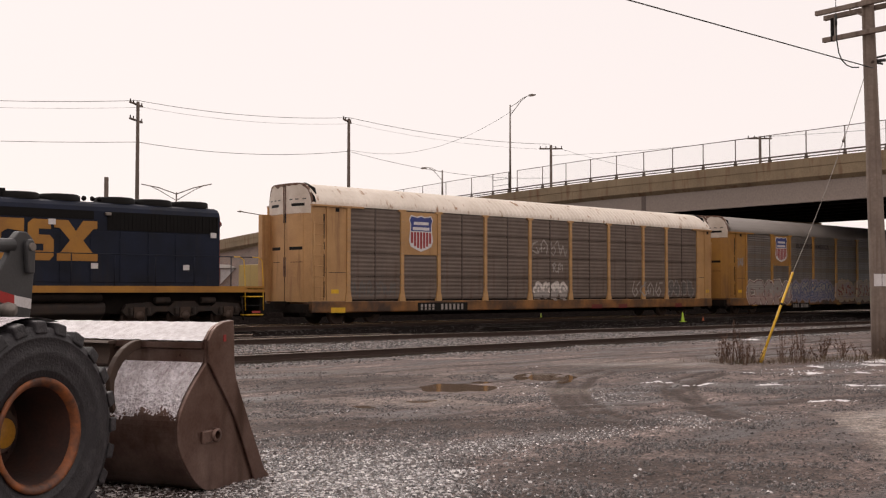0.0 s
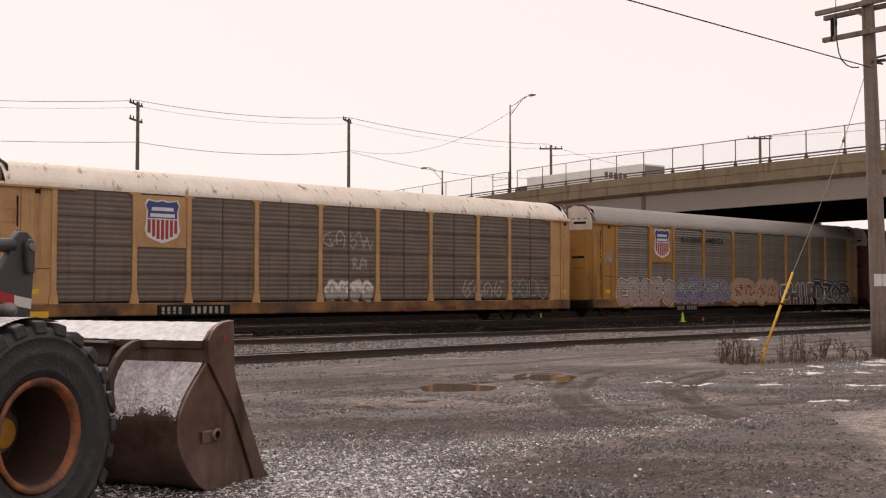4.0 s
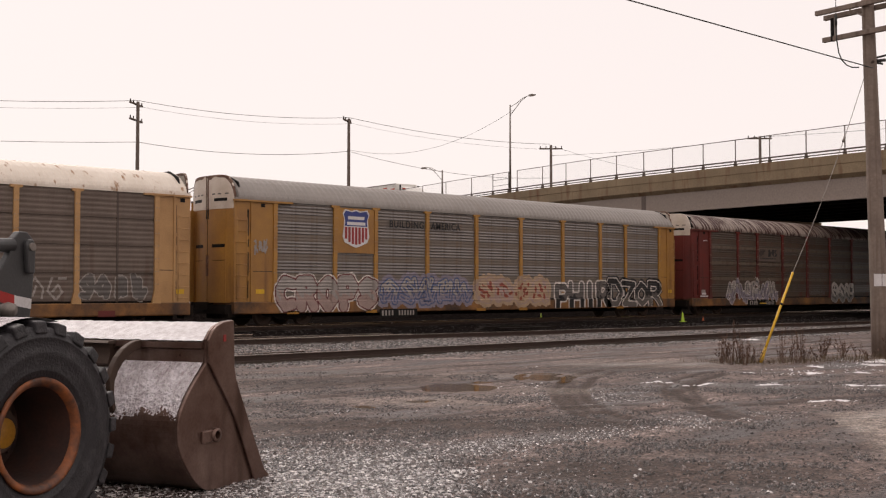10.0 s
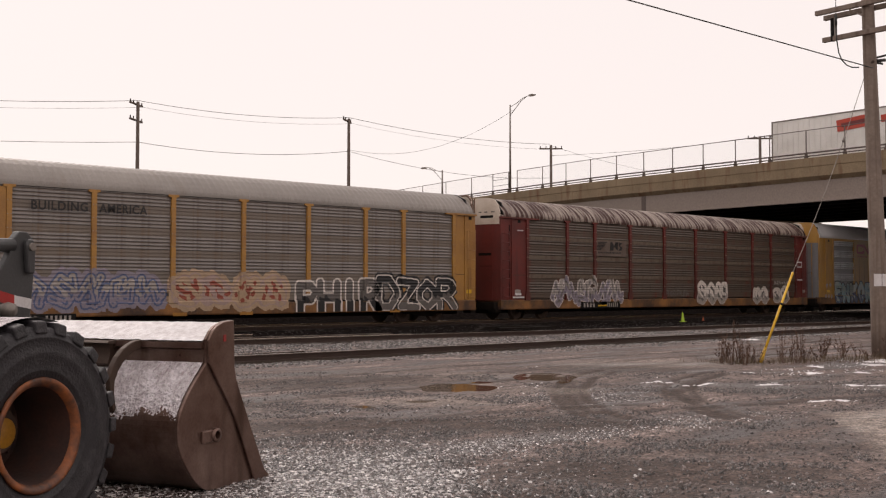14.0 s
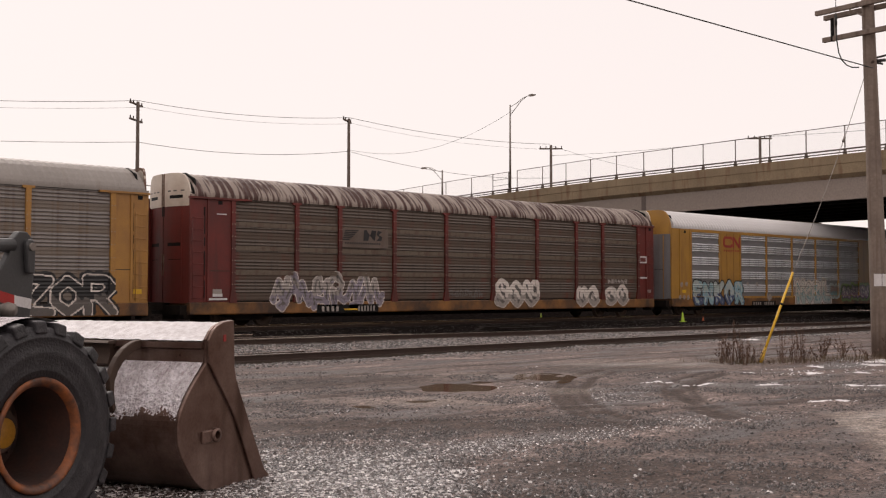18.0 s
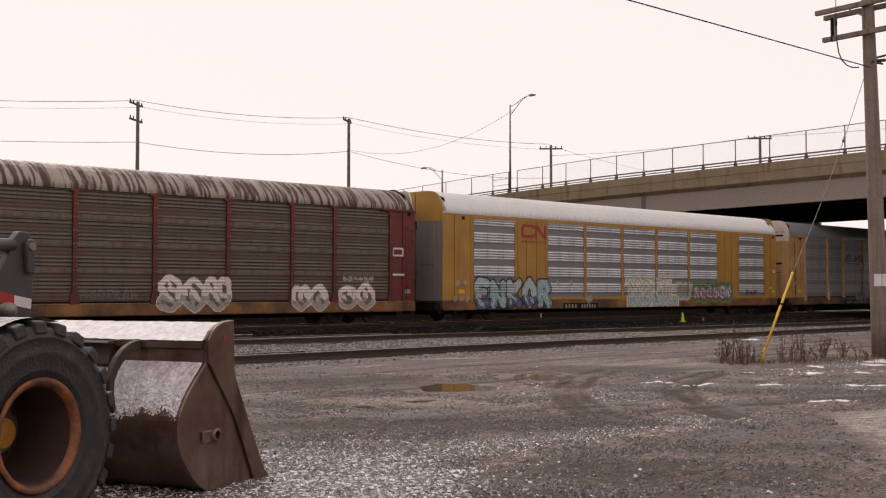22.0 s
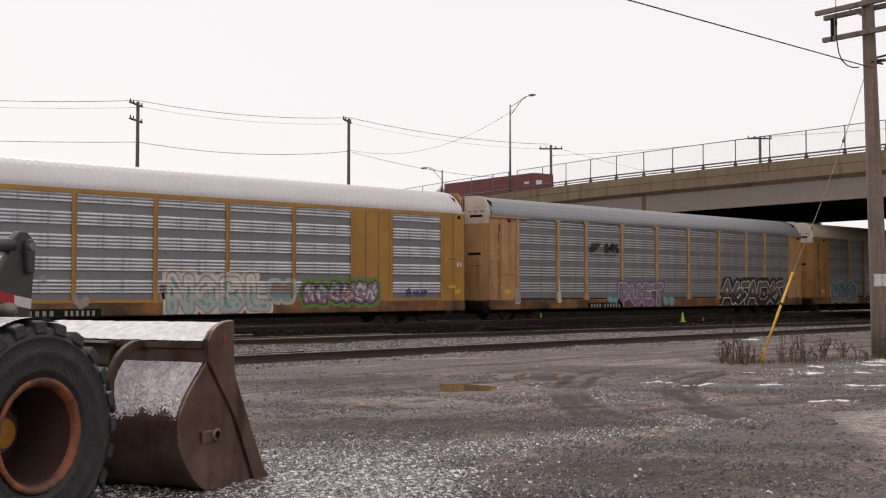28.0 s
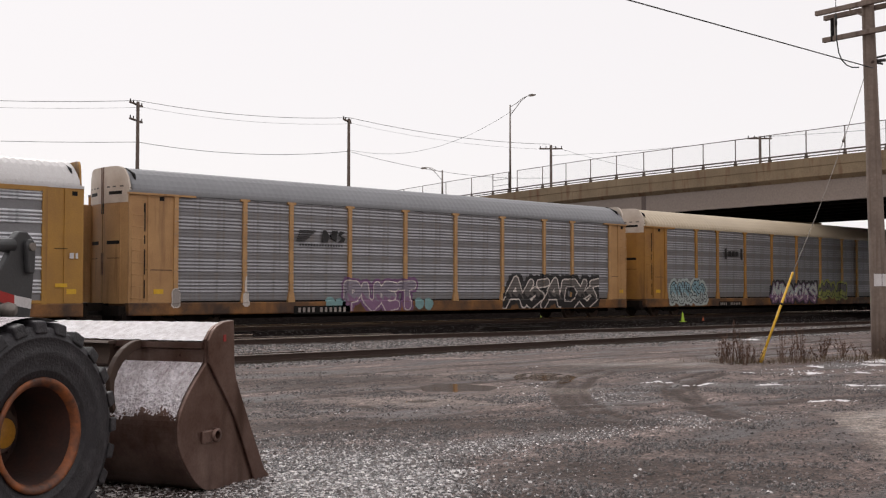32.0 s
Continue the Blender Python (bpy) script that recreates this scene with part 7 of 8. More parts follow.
for words, xa, xb in (("BUILDING", -6.22, -4.34), ("AMERICA", -3.95, -2.22)):
    me = text_mesh(words, 0.40, 0.009, space=1.12)
    wid = max(q.co.x for q in me.vertices) - min(q.co.x for q in me.vertices)
    me.transform(Matrix.Diagonal(((xb - xa) / wid, 1, 1.0, 1)))
    me.materials.append(PAINTS["black"])
    part("slogan", me, (), car2, "black painted words", at=pose((xa + xb) / 2, -HW - 0.082, 3.99))
for j, x in enumerate((-11.2, -7.4, -1.2, 1.5, 8.6)):
    mark(car2, rect(x, x + 0.55, 0.44, 0.56), LOCO_YELLOW, "reflector", "", 0.056)

# car three: pale pieces on brown
spray(car3, "ribs", "537153", -10.05, -4.75, 0.60, 1.98, ("lavender", "lavender", "chalk"), "white", None, 0.13, 0.03, -0.02, seed=21, inner="grey", label="pale blue and white graffiti")
spray(car3, "ribs", "SOU", 1.75, 4.62, 0.50, 1.85, ("chalk", "white"), "white", None, 0.25, 0.03, -0.04, seed=22, inner="grey", label="white bubble graffiti")
spray(car3, "ribs", "UO", 7.32, 9.05, 0.52, 1.62, ("chalk", "white"), "white", None, 0.245, 0.03, -0.03, seed=23, inner="grey", label="white bubble graffiti")
spray(car3, "ribs", "SO", 9.55, 11.38, 0.55, 1.62, ("chalk", "white"), "white", None, 0.245, 0.03, -0.03, seed=24, inner="grey", label="white bubble graffiti")
spray(car3, "ribs", "371738", 9.75, 11.35, 1.66, 1.92, ("chalk",), "chalk", weight=0.03, edge=0.0, seed=25, label="small white scrawl")
spray(car3, "ribs", "1428173", -1.0, 1.05, 1.04, 1.36, ("grey",), "grey", weight=0.03, edge=0.0, seed=26, label="faint scrawl")
number_plate(car3, -8.03, -4.96, 0.50, 0.74, ((0.08, 0.38, 4), (0.66, 0.96, 6)))
mark(car3, rect(-6.7, -6.05, 0.56, 0.62), BRIGHT_YELLOW)
mark(car3, rect(-6.78, -4.45, 3.0, 3.75), SCREEN_1, "emblem_panel", "paler patch behind the emblem", 0.045)
mark(car3, rect(12.25, 12.85, 2.70, 3.05), EMB_WHITE, "stencil", "white stencilled square", 0.068)
mark(car3, rect(12.32, 12.78, 2.77, 2.98), RED, "stencil", "", 0.071)
mark(car3, rect(12.2, 12.9, 1.92, 2.0), EMB_WHITE)
mark(car3, rect(-12.75, -12.0, 0.98, 1.05), EMB_WHITE)
mark(car3, rect(-12.6, -12.2, 1.1, 1.2), EMB_WHITE)
mark(car3, rect(-12.45, -12.05, 4.0, 4.04), EMB_WHITE)


def speed_emblem(car, x, z, w, h, mat):
    """A dark railway emblem: a fan of bars that run into two heavy slanted shapes."""
    for j in range(6):
        zz = z + h * (0.95 - 0.17 * j)
        mark(car, [(x + w * (0.02 - 0.012 * j), zz - h * 0.10), (x + w * (0.36 - 0.045 * j), zz - h * 0.10), (x + w * (0.38 - 0.045 * j), zz), (x + w * 0.03 - w * 0.012 * j, zz)], mat, "emblem_bar", "", 0.060)
    mark(car, [(x + w * 0.50, z), (x + w * 0.62, z), (x + w * 0.66, z + h * 0.55), (x + w * 0.80, z), (x + w * 0.84, z + h), (x + w * 0.72, z + h), (x + w * 0.68, z + h * 0.45), (x + w * 0.58, z + h), (x + w * 0.52, z + h)], mat, "emblem", "dark slanted emblem", 0.060)
    mark(car, [(x + w * 0.84, z), (x + w * 0.97, z + h * 0.05), (x + w, z + h * 0.4), (x + w * 0.90, z + h * 0.58), (x + w, z + h * 0.9), (x + w * 0.88, z + h), (x + w * 0.85, z + h * 0.6), (x + w * 0.92, z + h * 0.36)], mat, "emblem", "", 0.060)
    bars(car, x + w * 0.03, x + w * 0.97, z - h * 0.34, z - h * 0.18, 16, mat, proud=0.060)


speed_emblem(car3, -6.72, 3.28, 1.95, 0.42, PAINTS["black"])
speed_emblem(car5, -6.60, 3.16, 2.25, 0.46, PAINTS["black"])

# car four
spray(car4, "groups", "ENKOR", -11.65, -6.55, 0.50, 1.92, ("blue", "sky", "ice"), "black", None, 0.19, 0.07, 0.0, seed=31, inner="ice", label="light blue bubble graffiti with black outlines")
spray(car4, "groups", "NOBL", -0.75, 3.45, 0.50, 1.95, ("ice", "white"), "chalk", "white", 0.20, 0.06, 0.0, seed=32, inner="cyan", label="white and ice-blue graffiti")
spray(car4, "groups", "48", 3.5, 4.5, 0.95, 1.60, ("cyan", "pink"), "chalk", "ice", 0.12, 0.05, 0.0, seed=33, label="white and pink graffiti")
spray(car4, "groups", "724685", 4.95, 8.65, 0.78, 1.68, ("violet", "lavender"), "black", "green", 0.13, 0.045, -0.03, seed=34, inner="white", label="purple graffiti edged with green")
spray(car4, "groups", "136", 10.15, 11.35, 1.02, 1.36, ("blue",), "purple", weight=0.05, edge=0.02, seed=35, label="small blue tag")
spray(car4, "groups", "oo", -12.9, -12.0, 1.45, 1.85, ("pink", "chalk"), "chalk", weight=0.10, edge=0.02, seed=36, label="pale paint spots")
spray(car4, "groups", "ooo", -13.0, -11.9, 0.82, 1.10, ("chalk", "pink"), "chalk", weight=0.09, edge=0.02, seed=37, label="pale paint spots")
spray(car4, "groups", "oo", -6.6, -4.6, 1.5, 1.9, ("chalk",), "chalk", weight=0.09, edge=0.02, seed=38, label="pale paint spots")
spray(car4, "groups", "v", -4.2, -3.5, 0.66, 1.22, ("chalk",), "chalk", weight=0.10, edge=0.0, seed=39, label="pale drip of paint")
spray(car4, "groups", "I", -1.05, -0.75, 0.95, 1.60, ("pink",), "pink", weight=0.10, edge=0.0, seed=40, label="pale drip of paint")
number_plate(car4, -5.75, -3.15, 0.48, 0.69, ((0.06, 0.42, 4), (0.52, 0.95, 6)))
ring = [(-8.63, 3.82), (-8.52, 3.70), (-7.82, 3.70), (-7.72, 3.80), (-7.72, 4.20), (-7.82, 4.31), (-8.52, 4.31), (-8.63, 4.20)]
hole = [(-8.48, 3.88), (-8.44, 3.83), (-7.90, 3.83), (-7.86, 3.88), (-7.86, 4.12), (-7.90, 4.18), (-8.44, 4.18), (-8.48, 4.12)]
mark(car4, ring, EMB_RED, "emblem", "red banded emblem", 0.050)
mark(car4, hole, YELLOW_C, "emblem_field", "", 0.054)
mark(car4, [(-7.69, 3.70), (-7.56, 3.70), (-7.56, 4.12), (-7.10, 3.70), (-6.93, 3.70), (-6.93, 4.31), (-7.06, 4.31), (-7.06, 3.87), (-7.54, 4.31), (-7.69, 4.31)], EMB_RED, "emblem", "", 0.051)
mark(car4, rect(-7.87, -7.70, 3.90, 4.12), YELLOW_C, "emblem_field", "", 0.0545)
bars(car4, -8.57, -6.92, 3.48, 3.57, 9, EMB_RED, proud=0.050)
mark(car4, rect(13.02, 13.16, 2.34, 2.52), EMB_WHITE)
mark(car4, rect(13.22, 13.3, 2.34, 2.52), EMB_WHITE)
mark(car4, rect(12.55, 12.95, 1.42, 1.54), BRIGHT_YELLOW, "placard", "yellow placard")
mark(car4, rect(12.5, 12.95, 2.64, 2.66), BLACK)

# car five
spray(car5, "ribs", "PUET", -4.38, -0.62, 0.45, 1.76, ("violet", "lavender"), "white", "purple", 0.17, 0.035, -0.02, seed=51, glow=0.10, label="mauve and white block graffiti")
spray(car5, "ribs", "oo", -5.3, -4.3, 0.50, 1.10, ("cyan",), "cyan", weight=0.20, edge=0.04, seed=52, label="cyan spray cloud")
spray(car5, "ribs", "oo", -0.7, 0.35, 0.52, 1.08, ("cyan",), "cyan", weight=0.20, edge=0.04, seed=53, label="cyan spray cloud")
spray(car5, "ribs", "A6AD6", 4.70, 11.25, 0.45, 1.92, ("black", "grey"), "white", "black", 0.15, 0.06, -0.08, seed=54, slant=0.20, glow=0.20, label="black wild-style graffiti with white outlines")
spray(car5, "ribs", "I", -11.95, -11.5, 0.72, 1.45, ("chalk",), "white", weight=0.16, edge=0.03, seed=55, label="splash of white paint")
spray(car5, "ribs", "I", -9.10, -8.66, 0.70, 1.30, ("white",), "white", weight=0.14, edge=0.02, seed=56, label="splash of white paint")
spray(car5, "ribs", "I", -9.0, -8.80, 1.20, 1.85, ("white",), "white", weight=0.05, edge=0.01, seed=57, label="splash of white paint")
number_plate(car5, -6.79, -4.10, 0.48, 0.70, ((0.08, 0.40, 4), (0.46, 0.96, 6)))

# car six
spray(car6, "ribs", "75381", -11.3, -8.0, 0.65, 1.82, ("ice", "sky"), "black", "ice", 0.11, 0.05, 0.0, seed=61, inner="black", label="ice-blue graffiti with black outlines")
spray(car6, "ribs", "572468", -1.3, 4.1, 0.55, 1.80, ("violet", "ice"), "purple", "black", 0.12, 0.05, 0.0, seed=62, inner="white", label="purple and white graffiti")
spray(car6, "ribs", "537", 4.4, 7.9, 0.85, 1.85, ("lime", "grey"), "black", "lime", 0.12, 0.05, 0.0, seed=63, label="lime graffiti")
for a, b in ((-6.2, -6.0), (-4.6, -4.4)):
    mark(car6, rect(a, b, 3.05, 3.65), PAINTS["black"], "emblem_bracket", "", 0.060)
bars(car6, -5.85, -4.75, 3.22, 3.50, 3, PAINTS["black"], proud=0.060, gap=0.2)
number_plate(car6, -6.8, -4.5, 0.50, 0.68, ((0.06, 0.36, 4), (0.5, 0.95, 6)))


# ---- small things in the yard ----
def puddle(x, y, rx, ry, turn, level):
    c, s = math.cos(radians(turn)), math.sin(radians(turn))
    pts = []
    for i in range(40):
        a = 2 * math.pi * i / 40
        u, v = 1.7 * rx * math.cos(a), 1.7 * ry * math.sin(a)
        pts.append((x + u * c - v * s, y + u * s + v * c))
    return tagged(part("puddle", Mesh().prism(pts, "z", level - 0.06, level), PUDDLE), "shallow brown puddle in the mud" if rx > 0.5 else "small brown puddle in the mud", "puddle", "puddles")


for q in PUDDLES:
    puddle(*q)

# scraps of old snow: crumbs strewn in thin ragged drifts
rs = random.Random(77)
crumbs = []
for x, y, rx, ry, n_ in ((18.55, 13.45, 0.28, 0.10, 26), (17.48, 12.6, 0.26, 0.09, 34), (17.85, 11.73, 0.22, 0.09, 30), (18.62, 10.82, 0.36, 0.14, 60), (20.2, 10.72, 0.8, 0.4, 30),
                         (19.81, 9.84, 0.34, 0.14, 60), (19.27, 9.06, 0.6, 0.3, 60), (16.75, 8.55, 0.36, 0.14, 50), (16.4, 9.0, 0.5, 0.3, 18), (14.22, 10.13, 0.2, 0.1, 12), (21.84, 12.23, 0.7, 0.4, 90),
                         (22.6, 12.6, 0.8, 0.5, 70), (23.5, 11.6, 0.9, 0.5, 110), (24.6, 12.6, 0.9, 0.5, 90), (26.0, 12.4, 1.0, 0.6, 150), (27.0, 12.8, 0.8, 0.5, 110), (14.9, 13.9, 0.5, 0.2, 22), (15.8, 14.2, 0.4, 0.15, 24),
                         (19.36, 17.05, 0.7, 0.3, 24), (10.0, 12.65, 0.16, 0.08, 16), (11.9, 12.4, 0.2, 0.08, 8), (26.5, 31.5, 0.9, 0.3, 120), (22.0, 33.2, 0.6, 0.2, 60), (15.0, 32.4, 0.4, 0.2, 40), (33.0, 22.6, 3.0, 0.12, 60), (36.0, 23.9, 5.0, 0.3, 150)):
    for _ in range(int(n_ * 0.5)):
        u, v = rs.gauss(0, rx * 0.55), rs.gauss(0, ry * 0.8)
        crumbs.append((x + 0.724 * u + 0.69 * v, y - 0.69 * u + 0.724 * v))
snow_crumbs = part("snow_crumbs", stones_mesh([(x, y, ground_z(x, y)) for x, y in crumbs], 0.004, 0.030, 78, 0.2), SNOW_CRUMB)
tagged(snow_crumbs, "scraps of old snow melting on the mud", "snow", kind="stuff")


def snow_scrap(x, y, w, d, h, seed):
    """A thin melting patch with a ragged outline and a lumpy top."""
    rng = random.Random(seed)
    ph = [rng.uniform(0, 6.28) for _ in range(4)]
    rows_ = []
    for i in range(5):
        f = i / 4
        ring_ = []
        for j in range(22):
            a_ = 2 * math.pi * (j % 21) / 21
            r_ = (1 - f) * (1 + 0.28 * math.sin(2 * a_ + ph[0]) + 0.20 * math.sin(3 * a_ + ph[1]) + 0.16 * math.sin(5 * a_ + ph[2]))
            u, v = w * r_ * math.cos(a_), d * r_ * math.sin(a_)
            px2, py2 = x + 0.724 * u + 0.69 * v, y - 0.69 * u + 0.724 * v
            ring_.append((px2, py2, ground_z(px2, py2) - 0.012 + h * (1 - (1 - f) ** 2.5) * (0.75 + 0.5 * noise.noise(Vector((px2 * 9, py2 * 9, seed))))))
        rows_.append(ring_)
    return tagged(part("snow_scrap", Mesh().grid(rows_), SNOW_CRUMB), "small ragged patch of old snow on the mud", "snow", "scraps of snow")


for k, (x, y, w, d) in enumerate(((17.40, 12.68, 0.09, 0.12), (17.60, 12.60, 0.10, 0.12), (17.86, 12.52, 0.09, 0.1), (17.77, 11.69, 0.17, 0.16), (17.55, 11.95, 0.08, 0.08), (18.55, 10.79, 0.23, 0.18), (18.95, 10.95, 0.10, 0.10), (19.64, 9.76, 0.22, 0.18),
                                  (19.95, 9.45, 0.15, 0.14), (16.48, 8.75, 0.20, 0.12), (16.75, 8.50, 0.13, 0.08), (22.25, 11.93, 0.28, 0.25), (23.1, 11.3, 0.2, 0.2), (24.0, 12.8, 0.22, 0.25), (25.6, 12.2, 0.3, 0.3), (26.6, 12.6, 0.35, 0.35), (27.4, 12.9, 0.3, 0.3), (21.3, 12.9, 0.14, 0.14),
                                  (16.3, 25.9, 0.55, 0.4), (19.6, 30.6, 0.5, 0.5), (27.9, 30.6, 0.7, 0.5), (29.3, 30.2, 0.35, 0.3), (40.0, 23.0, 0.8, 0.14), (42.5, 22.9, 0.6, 0.14), (44.5, 22.9, 0.7, 0.12), (35.5, 21.4, 0.3, 0.2), (41.0, 37.4, 0.9, 0.25), (45.5, 37.3, 0.7, 0.2), (52.0, 37.4, 1.1, 0.25), (57.0, 37.3, 0.8, 0.2), (30.5, 37.4, 0.6, 0.2))):
    snow_scrap(x, y, w, d, 0.035 if y < 20 else 0.07, 300 + k)


def cone(x, y, z, h, mat, label):
    t = thing("traffic_cone", pose(x, y, z), label, "cone", "markers by the track")
    part("base", Mesh().box(-h * 0.28, h * 0.28, -h * 0.28, h * 0.28, 0, h * 0.05), mat, t, bevel=0.01)
    part("body", Mesh().spin([(h * 0.21, h * 0.04), (h * 0.05, h * 0.98), (h * 0.02, h), (0.0, h)], 16, axis="z"), mat, t)


cone(48.6, 33.25, ground_z(48.6, 33.25), 0.50, CONE_G, "lime-green traffic cone on the ballast")
cone(50.6, 33.35, ground_z(50.6, 33.35), 0.22, CONE_O, "small faded orange marker on the ballast")
cone(43.3, 38.2, ground_z(43.3, 38.2), 0.34, CONE_G, "lime-green traffic cone beyond the track")

# a lifted frog plate by the siding
fr = thing("rail_plate", pose(34.0, 31.2, 0.02, 0, 0, -2), "dark steel plates and rail ends lying by the siding", "rail part")
part("plate", Mesh().prism([(-2.4, 0.0), (2.4, 0.0), (2.2, 0.12), (-2.0, 0.14)], "y", -0.12, 0.12), UNDER, fr)
part("plate", Mesh().prism([(-1.6, -0.5), (1.2, -0.7), (1.6, 0.5), (-1.0, 0.7)], "z", 0.03, 0.09), UNDER, fr)


# ---- weeds round the guy wire and the pole ----
def weed(x, y, h, seed):
    rng = random.Random(seed)
    m = Mesh()
    for k in range(rng.randint(5, 9)):
        a = rng.uniform(0, 6.28)
        lx, ly = math.cos(a) * rng.uniform(0.02, 0.24), math.sin(a) * rng.uniform(0.02, 0.24)
        hh = h * rng.uniform(0.55, 1.0)
        stem = [(lx * 0.2, ly * 0.2, -0.03), (lx * 0.6, ly * 0.6, hh * 0.5), (lx * 1.1, ly * 1.1, hh)]
        m.tube(stem, 0.006, 4, r1=0.003, caps=False)
        for j in range(rng.randint(5, 11)):
            f = rng.uniform(0.35, 1.0)
            q = Vector(stem[1]).lerp(Vector(stem[2]), max(0, f * 2 - 1)) if f > 0.5 else Vector(stem[0]).lerp(Vector(stem[1]), f * 2)
            d = Vector((rng.uniform(-1, 1), rng.uniform(-1, 1), rng.uniform(0.1, 0.9))).normalized() * rng.uniform(0.03, 0.10)
            s_ = Vector((rng.uniform(-1, 1), rng.uniform(-1, 1), 0)).normalized() * rng.uniform(0.006, 0.02)
            m.add([q - s_, q + s_, q + d + s_ * 0.4, q + d - s_ * 0.2], [(0, 1, 2, 3)])
    return tagged(part("weed", m, WEED, at=pose(x, y, ground_z(x, y))), "dry brown weed stalks", "weed", "dry weeds by the pole")


rw = random.Random(41)
for k in range(19):
    x, y = (23.7 + rw.gauss(0, 0.45), 14.75 + rw.gauss(0, 0.45)) if k < 12 else (25.3 + rw.gauss(0, 0.35), 14.2 + rw.gauss(0, 0.4))
    weed(x, y, rw.uniform(0.25, 0.6) if k % 3 else rw.uniform(0.75, 1.25), k)
for k in range(7):
    weed(27.6 + rw.uniform(-0.9, 0.8), 13.6 + rw.uniform(-0.7, 0.7), rw.uniform(0.3, 0.7), 100 + k)
GRASS = material("dead_grass", (0.15, 0.115, 0.075), 0.9, scale=5, alt=(0.07, 0.055, 0.04))
gm = Mesh()
for k in range(1500):
    x = 23.2 + 5.8 * rw.random()
    y = 14.6 - 0.45 * (x - 24.0) + rw.gauss(0, 0.45)
    z = ground_z(x, y)
    a, h = rw.uniform(0, 6.28), rw.uniform(0.05, 0.22)
    dx, dy = math.cos(a), math.sin(a)
    gm.add([(x - dy * 0.006, y + dx * 0.006, z - 0.01), (x + dy * 0.006, y - dx * 0.006, z - 0.01), (x + dx * h * 0.6, y + dy * h * 0.6, z + h)], [(0, 1, 2)])
tagged(part("dead_grass", gm, GRASS), "tufts of dead brown grass round the pole and guy wire", "grass", kind="stuff")


# ---- beyond the train ----
far_wall = thing("approach_ramp", pose(0, 0, 0), "distant grey concrete approach ramp with a guard rail", "ramp", kind="structure")
part("wall", Mesh().prism([(150.0, 150.0), (20.0, 205.0), (20.3, 205.8), (150.3, 150.8)], "z", -0.5, 5.6), CONCRETE, far_wall)
part("guard_rail", Mesh().tube([(150, 150, 6.6), (20, 205, 6.6)], 0.12, 6), GALV, far_wall)
for k in range(26):
    f = k / 25
    part("post", Mesh().tube([(150 - 130 * f, 150 + 55 * f, 5.5), (150 - 130 * f, 150 + 55 * f, 6.7)], 0.07, 5), GALV, far_wall)


def bare_bush(x, y, h, w, seed, label):
    """A leafless bush or small tree: forking twigs."""
    rng = random.Random(seed)
    m = Mesh()

    def fork(q, d, l, r, depth):
        e = q + d * l
        m.tube([q, e], r, 4, r1=r * 0.6, caps=False)
        if depth:
            for _ in range(3):
                d2 = (d + Vector((rng.uniform(-1, 1), rng.uniform(-1, 1), rng.uniform(-0.3, 0.7))) * 0.65).normalized()
                fork(q.lerp(e, rng.uniform(0.55, 1.0)), d2, l * rng.uniform(0.55, 0.8), r * 0.55, depth - 1)
    for k in range(4):
        fork(Vector((rng.uniform(-w, w) * 0.5, rng.uniform(-w, w) * 0.5, 0)), Vector((rng.uniform(-0.4, 0.4), rng.uniform(-0.4, 0.4), 1)).normalized(), h * 0.36, h * 0.014, 4)
    return tagged(part("bare_tree", m, TWIG, at=pose(x, y, GROUND)), label, "tree", "bare trees beyond the tracks")


rb = random.Random(8)
b0 = bare_bush(61, 118, 10, 3, 1, "leafless grey tree beyond the far tracks")
for k in range(16):
    f = k / 15
    x, y = 30 + 75 * f + rb.uniform(-4, 4), 150 - 30 * f + rb.uniform(-6, 6)
    copy_thing(b0, pose(x, y, GROUND, 0, 0, rb.uniform(0, 360)) @ Matrix.Scale(rb.uniform(0.55, 0.95), 4))

for k in range(7):
    copy_thing(b0, pose(126 + 4 * k + rb.uniform(-3, 3), 61 + 2.2 * k + rb.uniform(-3, 3), GROUND, 0, 0, rb.uniform(0, 360)) @ Matrix.Scale(rb.uniform(0.8, 1.05), 4))

# two more lamps along the road beyond
for lx, ly, lz, reach in ((61.1, 114.0, 9.5, 2.9), (77.4, 108.6, 11.0, -5.0)):
    lamp_ = thing("street_lamp", pose(lx, ly, GROUND), "distant street lamp with a single arm", "street lamp", "distant street lamps")
    part("pole", Mesh().tube([(0, 0, 0), (0, 0, lz - 1.6)], 0.12, 8, r1=0.09), GALV, lamp_)
    part("arm", Mesh().tube([(0, 0, lz - 1.7), (0.724 * reach * 0.4, -0.69 * reach * 0.4, lz - 0.5), (0.724 * reach, -0.69 * reach, lz)], 0.06, 6), GALV, lamp_)
    part("lamp_head", Mesh().spin([(0.0, -0.12), (0.3, -0.05), (0.36, 0.02), (0.0, 0.14)], 10, (0.724 * reach, -0.69 * reach, lz), axis="z"), GALV, lamp_)

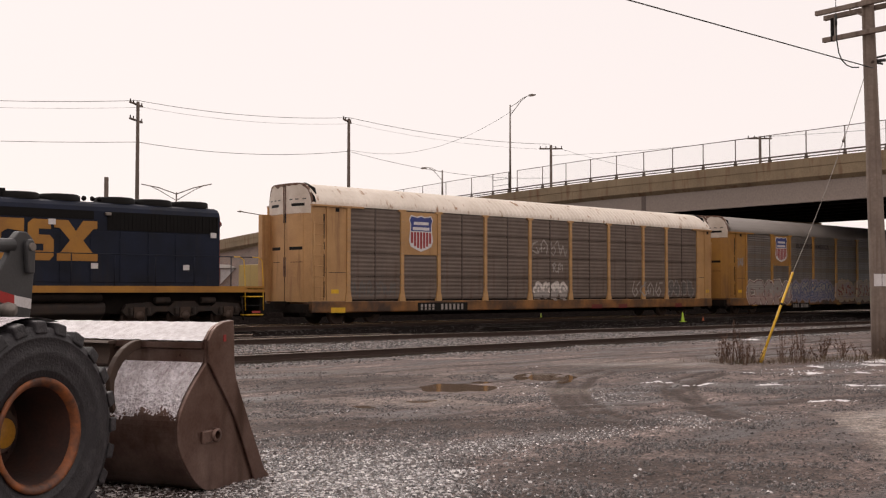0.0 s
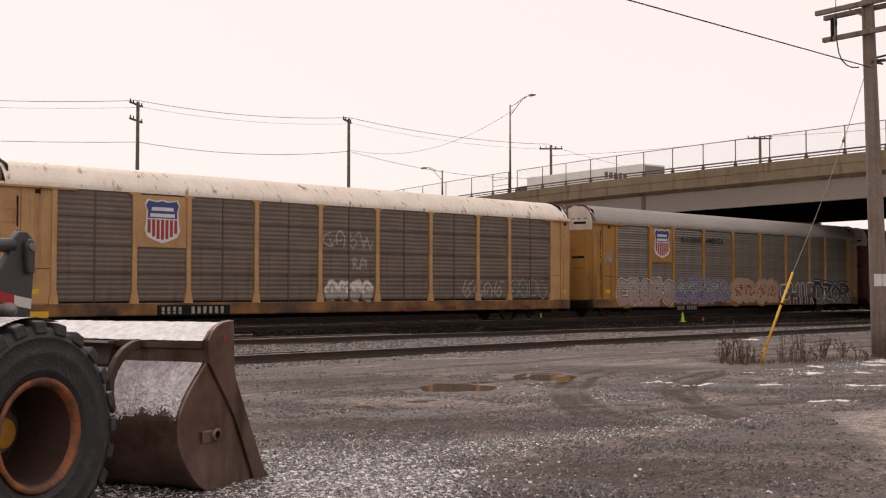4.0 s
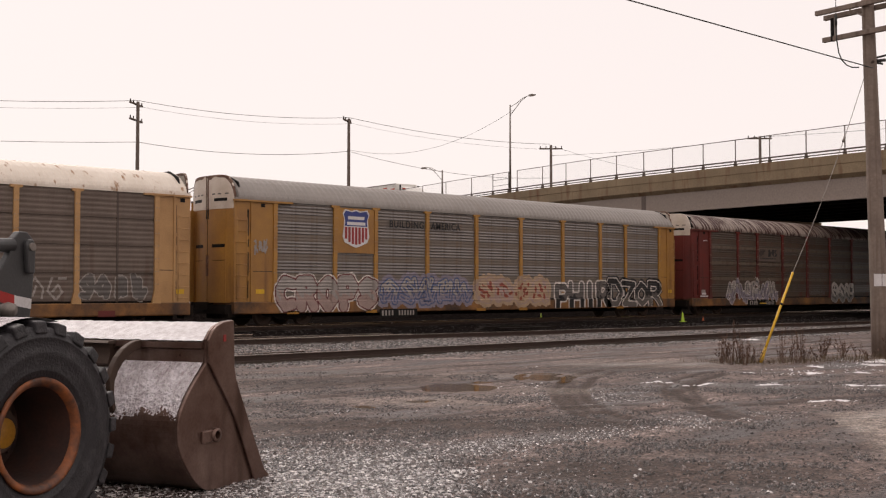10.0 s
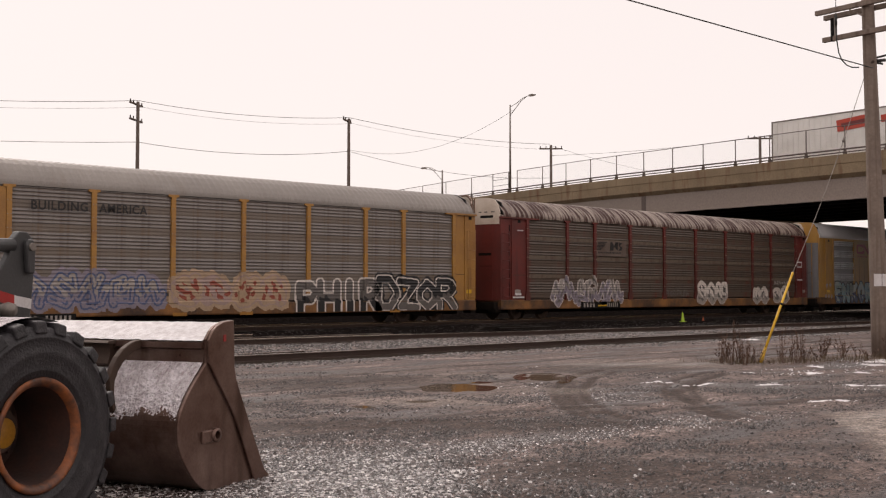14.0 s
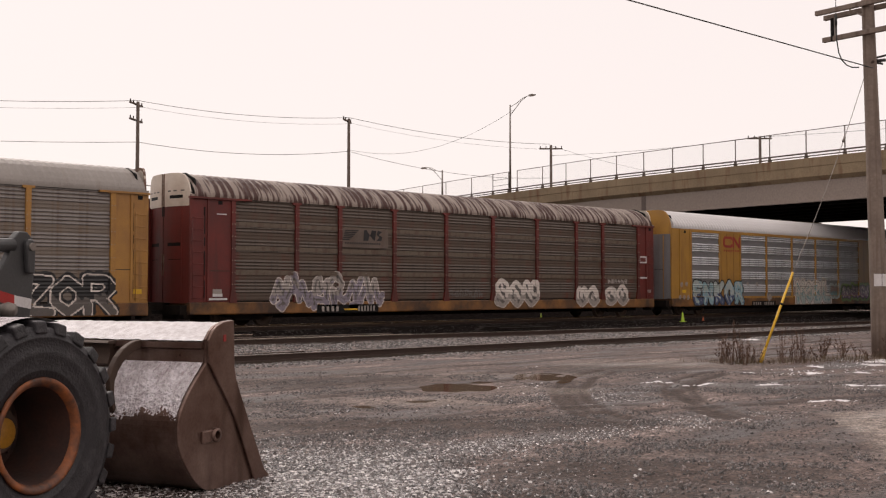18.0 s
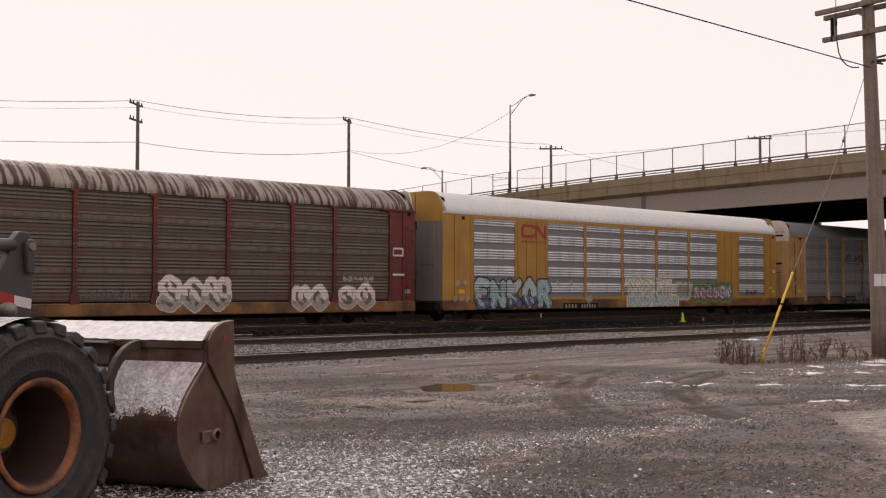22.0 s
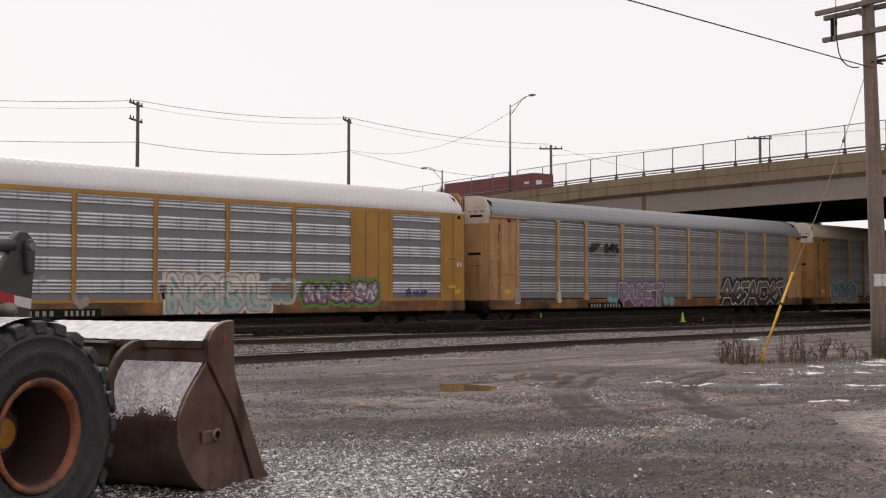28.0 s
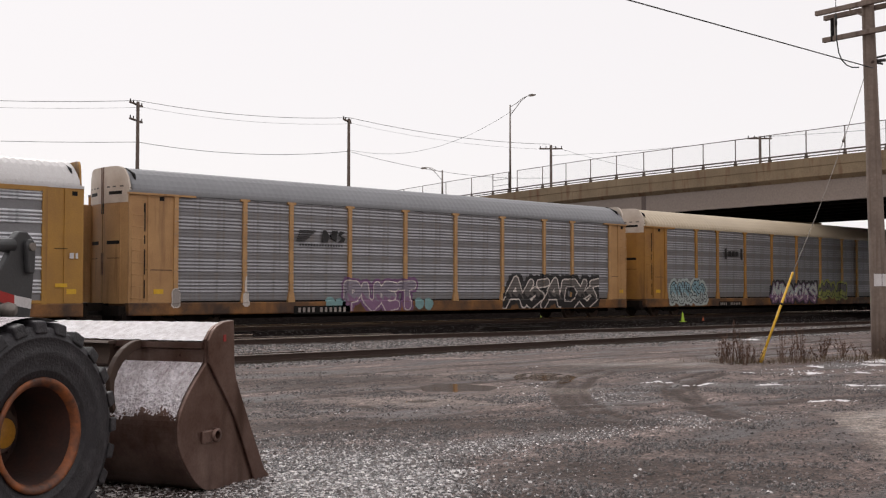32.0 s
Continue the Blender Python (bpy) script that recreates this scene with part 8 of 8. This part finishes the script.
# stub pole, twin-arm lamp and a red gondola on a far track
stub = thing("utility_pole", pose(56.5, 111.4, GROUND), "short weathered wooden pole", "utility pole")
part("pole", Mesh().tube([(0, 0, 0), (0, 0, 13.8)], 0.28, 8, r1=0.24), WOOD_D, stub)
twin = thing("street_lamp", pose(72.27, 124.0, GROUND), "galvanised street lamp with twin arms", "street lamp")
part("pole", Mesh().tube([(0, 0, 0), (0, 0, 13.9)], 0.14, 8, r1=0.09), GALV, twin)
for s_ in (-1, 1):
    d_ = Vector((0.724, -0.69, 0)) * s_
    part("arm", Mesh().tube([(0, 0, 13.7), d_ * 2.2 + Vector((0, 0, 14.5)), d_ * 4.4 + Vector((0, 0, 14.95))], 0.07, 6), GALV, twin)
    part("strut", Mesh().tube([(0, 0, 12.9), d_ * 2.2 + Vector((0, 0, 14.2)), d_ * 3.6 + Vector((0, 0, 14.85))], 0.05, 6), GALV, twin)
def gondola(x0, half, mat, label, marks, ink):
    g_ = thing("gondola_car", pose(x0, 49.5, ground_z(x0, 49.5)), label, "railcar", "cars on the far track")
    part("body", Mesh().box(-half, half, -1.5, 1.5, 1.0, 2.85), mat, g_, bevel=0.03)
    part("top_chord", Mesh().box(-half - 0.02, half + 0.02, -1.58, -1.5, 2.75, 2.88), mat, g_)
    n = int(half)
    for k in range(n):
        x = -half + 0.1 + (2 * half - 0.32) * k / (n - 1)
        part("rib", Mesh().box(x, x + 0.12, -1.56, -1.5, 1.05, 2.75), mat, g_)
    for x, w, z0, z1 in marks:
        part("mark", Mesh().box(x, x + w, -1.512, -1.505, z0, z1), ink, g_, "block of worn lettering")
    for x in (-half + 1.9, half - 1.9):
        bg = part("bogie", SIDE, UNDER, g_, at=pose(x, 0, 0))
        for dx in (-0.9, 0.9):
            part("wheelset", WHEELSET, STEEL, bg, at=pose(dx, 0, 0.42))


gondola(14.7, 7.8, RED, "red open railcar on a far track", ((6.1, 0.1, 1.4, 2.3), (6.7, 0.1, 1.4, 2.3)), PAINTS["chalk"])
gondola(26.1, 3.3, GONDOLA, "short faded yellow railcar on a far track", ((-1.6, 0.25, 1.55, 2.05), (-1.2, 0.25, 1.55, 2.05), (-0.8, 0.25, 1.55, 2.05), (-0.3, 0.1, 1.55, 1.8), (0.3, 0.5, 1.55, 2.05)), BLACK)
gondola(41.5, 8.0, GONDOLA, "faded yellow open railcar on a far track", ((-7.3, 0.4, 1.55, 2.05),), BLACK)

shed = thing("shed", pose(74.0, 113.0, GROUND), "low white storage shed beyond the tracks", "shed")
part("wall", Mesh().box(-9, 9, -3, 3, 0, 4.3), EMB_WHITE, shed)
part("roof", Mesh().prism([(-3.3, 4.3), (3.3, 4.3), (0, 4.75)], "x", -9.3, 9.3), GALV, shed)
for k in range(9):
    part("post", Mesh().box(-8.8 + k * 2.2, -8.6 + k * 2.2, -3.06, -3.0, 0, 4.3), GALV, shed)
# ---- motion of the train and of the vehicles ----
def travel(t):
    """Distance along the line at t, between the timed places."""
    for (a, u), (b, v) in zip(S_KEYS[:-1], S_KEYS[1:]):
        if t <= b:
            return u + (v - u) * (t - a) / (b - a)
    return S_KEYS[-1][1]


def motions():
    for c, x in [(c, x) for c, x in zip(cars, CAR_C)] + [(loco, LOCO_X)]:
        walk(c, [(t, pose(x + s, TRACK_Y, RZ)) for t, s in S_KEYS])
    times = [round(i * 0.1333, 4) for i in range(241)]
    for w in wheelsets:
        base = w.matrix_basis.translation.copy()
        walk(w, [(t, Matrix.Translation(base) @ Matrix.Rotation((travel(t) - S_KEYS[0][1]) / 0.42, 4, "Y")) for t in times])

    def road(v, rows, y):
        walk(v, [(t, BRIDGE @ pose(x, y, ROAD + deck_drop(x))) for t, x in rows])
    # along the bridge: +x leads away from the yard
    road(truck_a, [(0, 190), (9, 65.4), (10, 51.7), (10.5, 44.85), (11, 38.0), (11.5, 31.2), (12, 24.45), (12.5, 17.7), (13, 11.04), (13.5, 4.6), (14, -1.8), (15, -14.6), (17, -40), (18, -53), (32, -230)], -2.9)
    road(truck_b, [(0, -12.6), (1.0, -2.0), (2.5, 13.9), (3.0, 19.2), (4, 29.8), (6, 51.0), (10, 93.8), (14, 136), (32, 329)], -9.0)
    road(truck_c, [(0, -350), (23, -27), (24.5, -7.0), (25.3, 3.95), (27.5, 35.3), (28.0, 42.1), (28.5, 48.7), (30, 68.5), (32, 95)], -9.0)
    road(auto, [(0, 360), (26, 49.5), (27.5, 29.5), (28, 22.9), (28.5, 15.1), (29.5, -0.5), (31, -24), (32, -40)], -2.9)


motions()
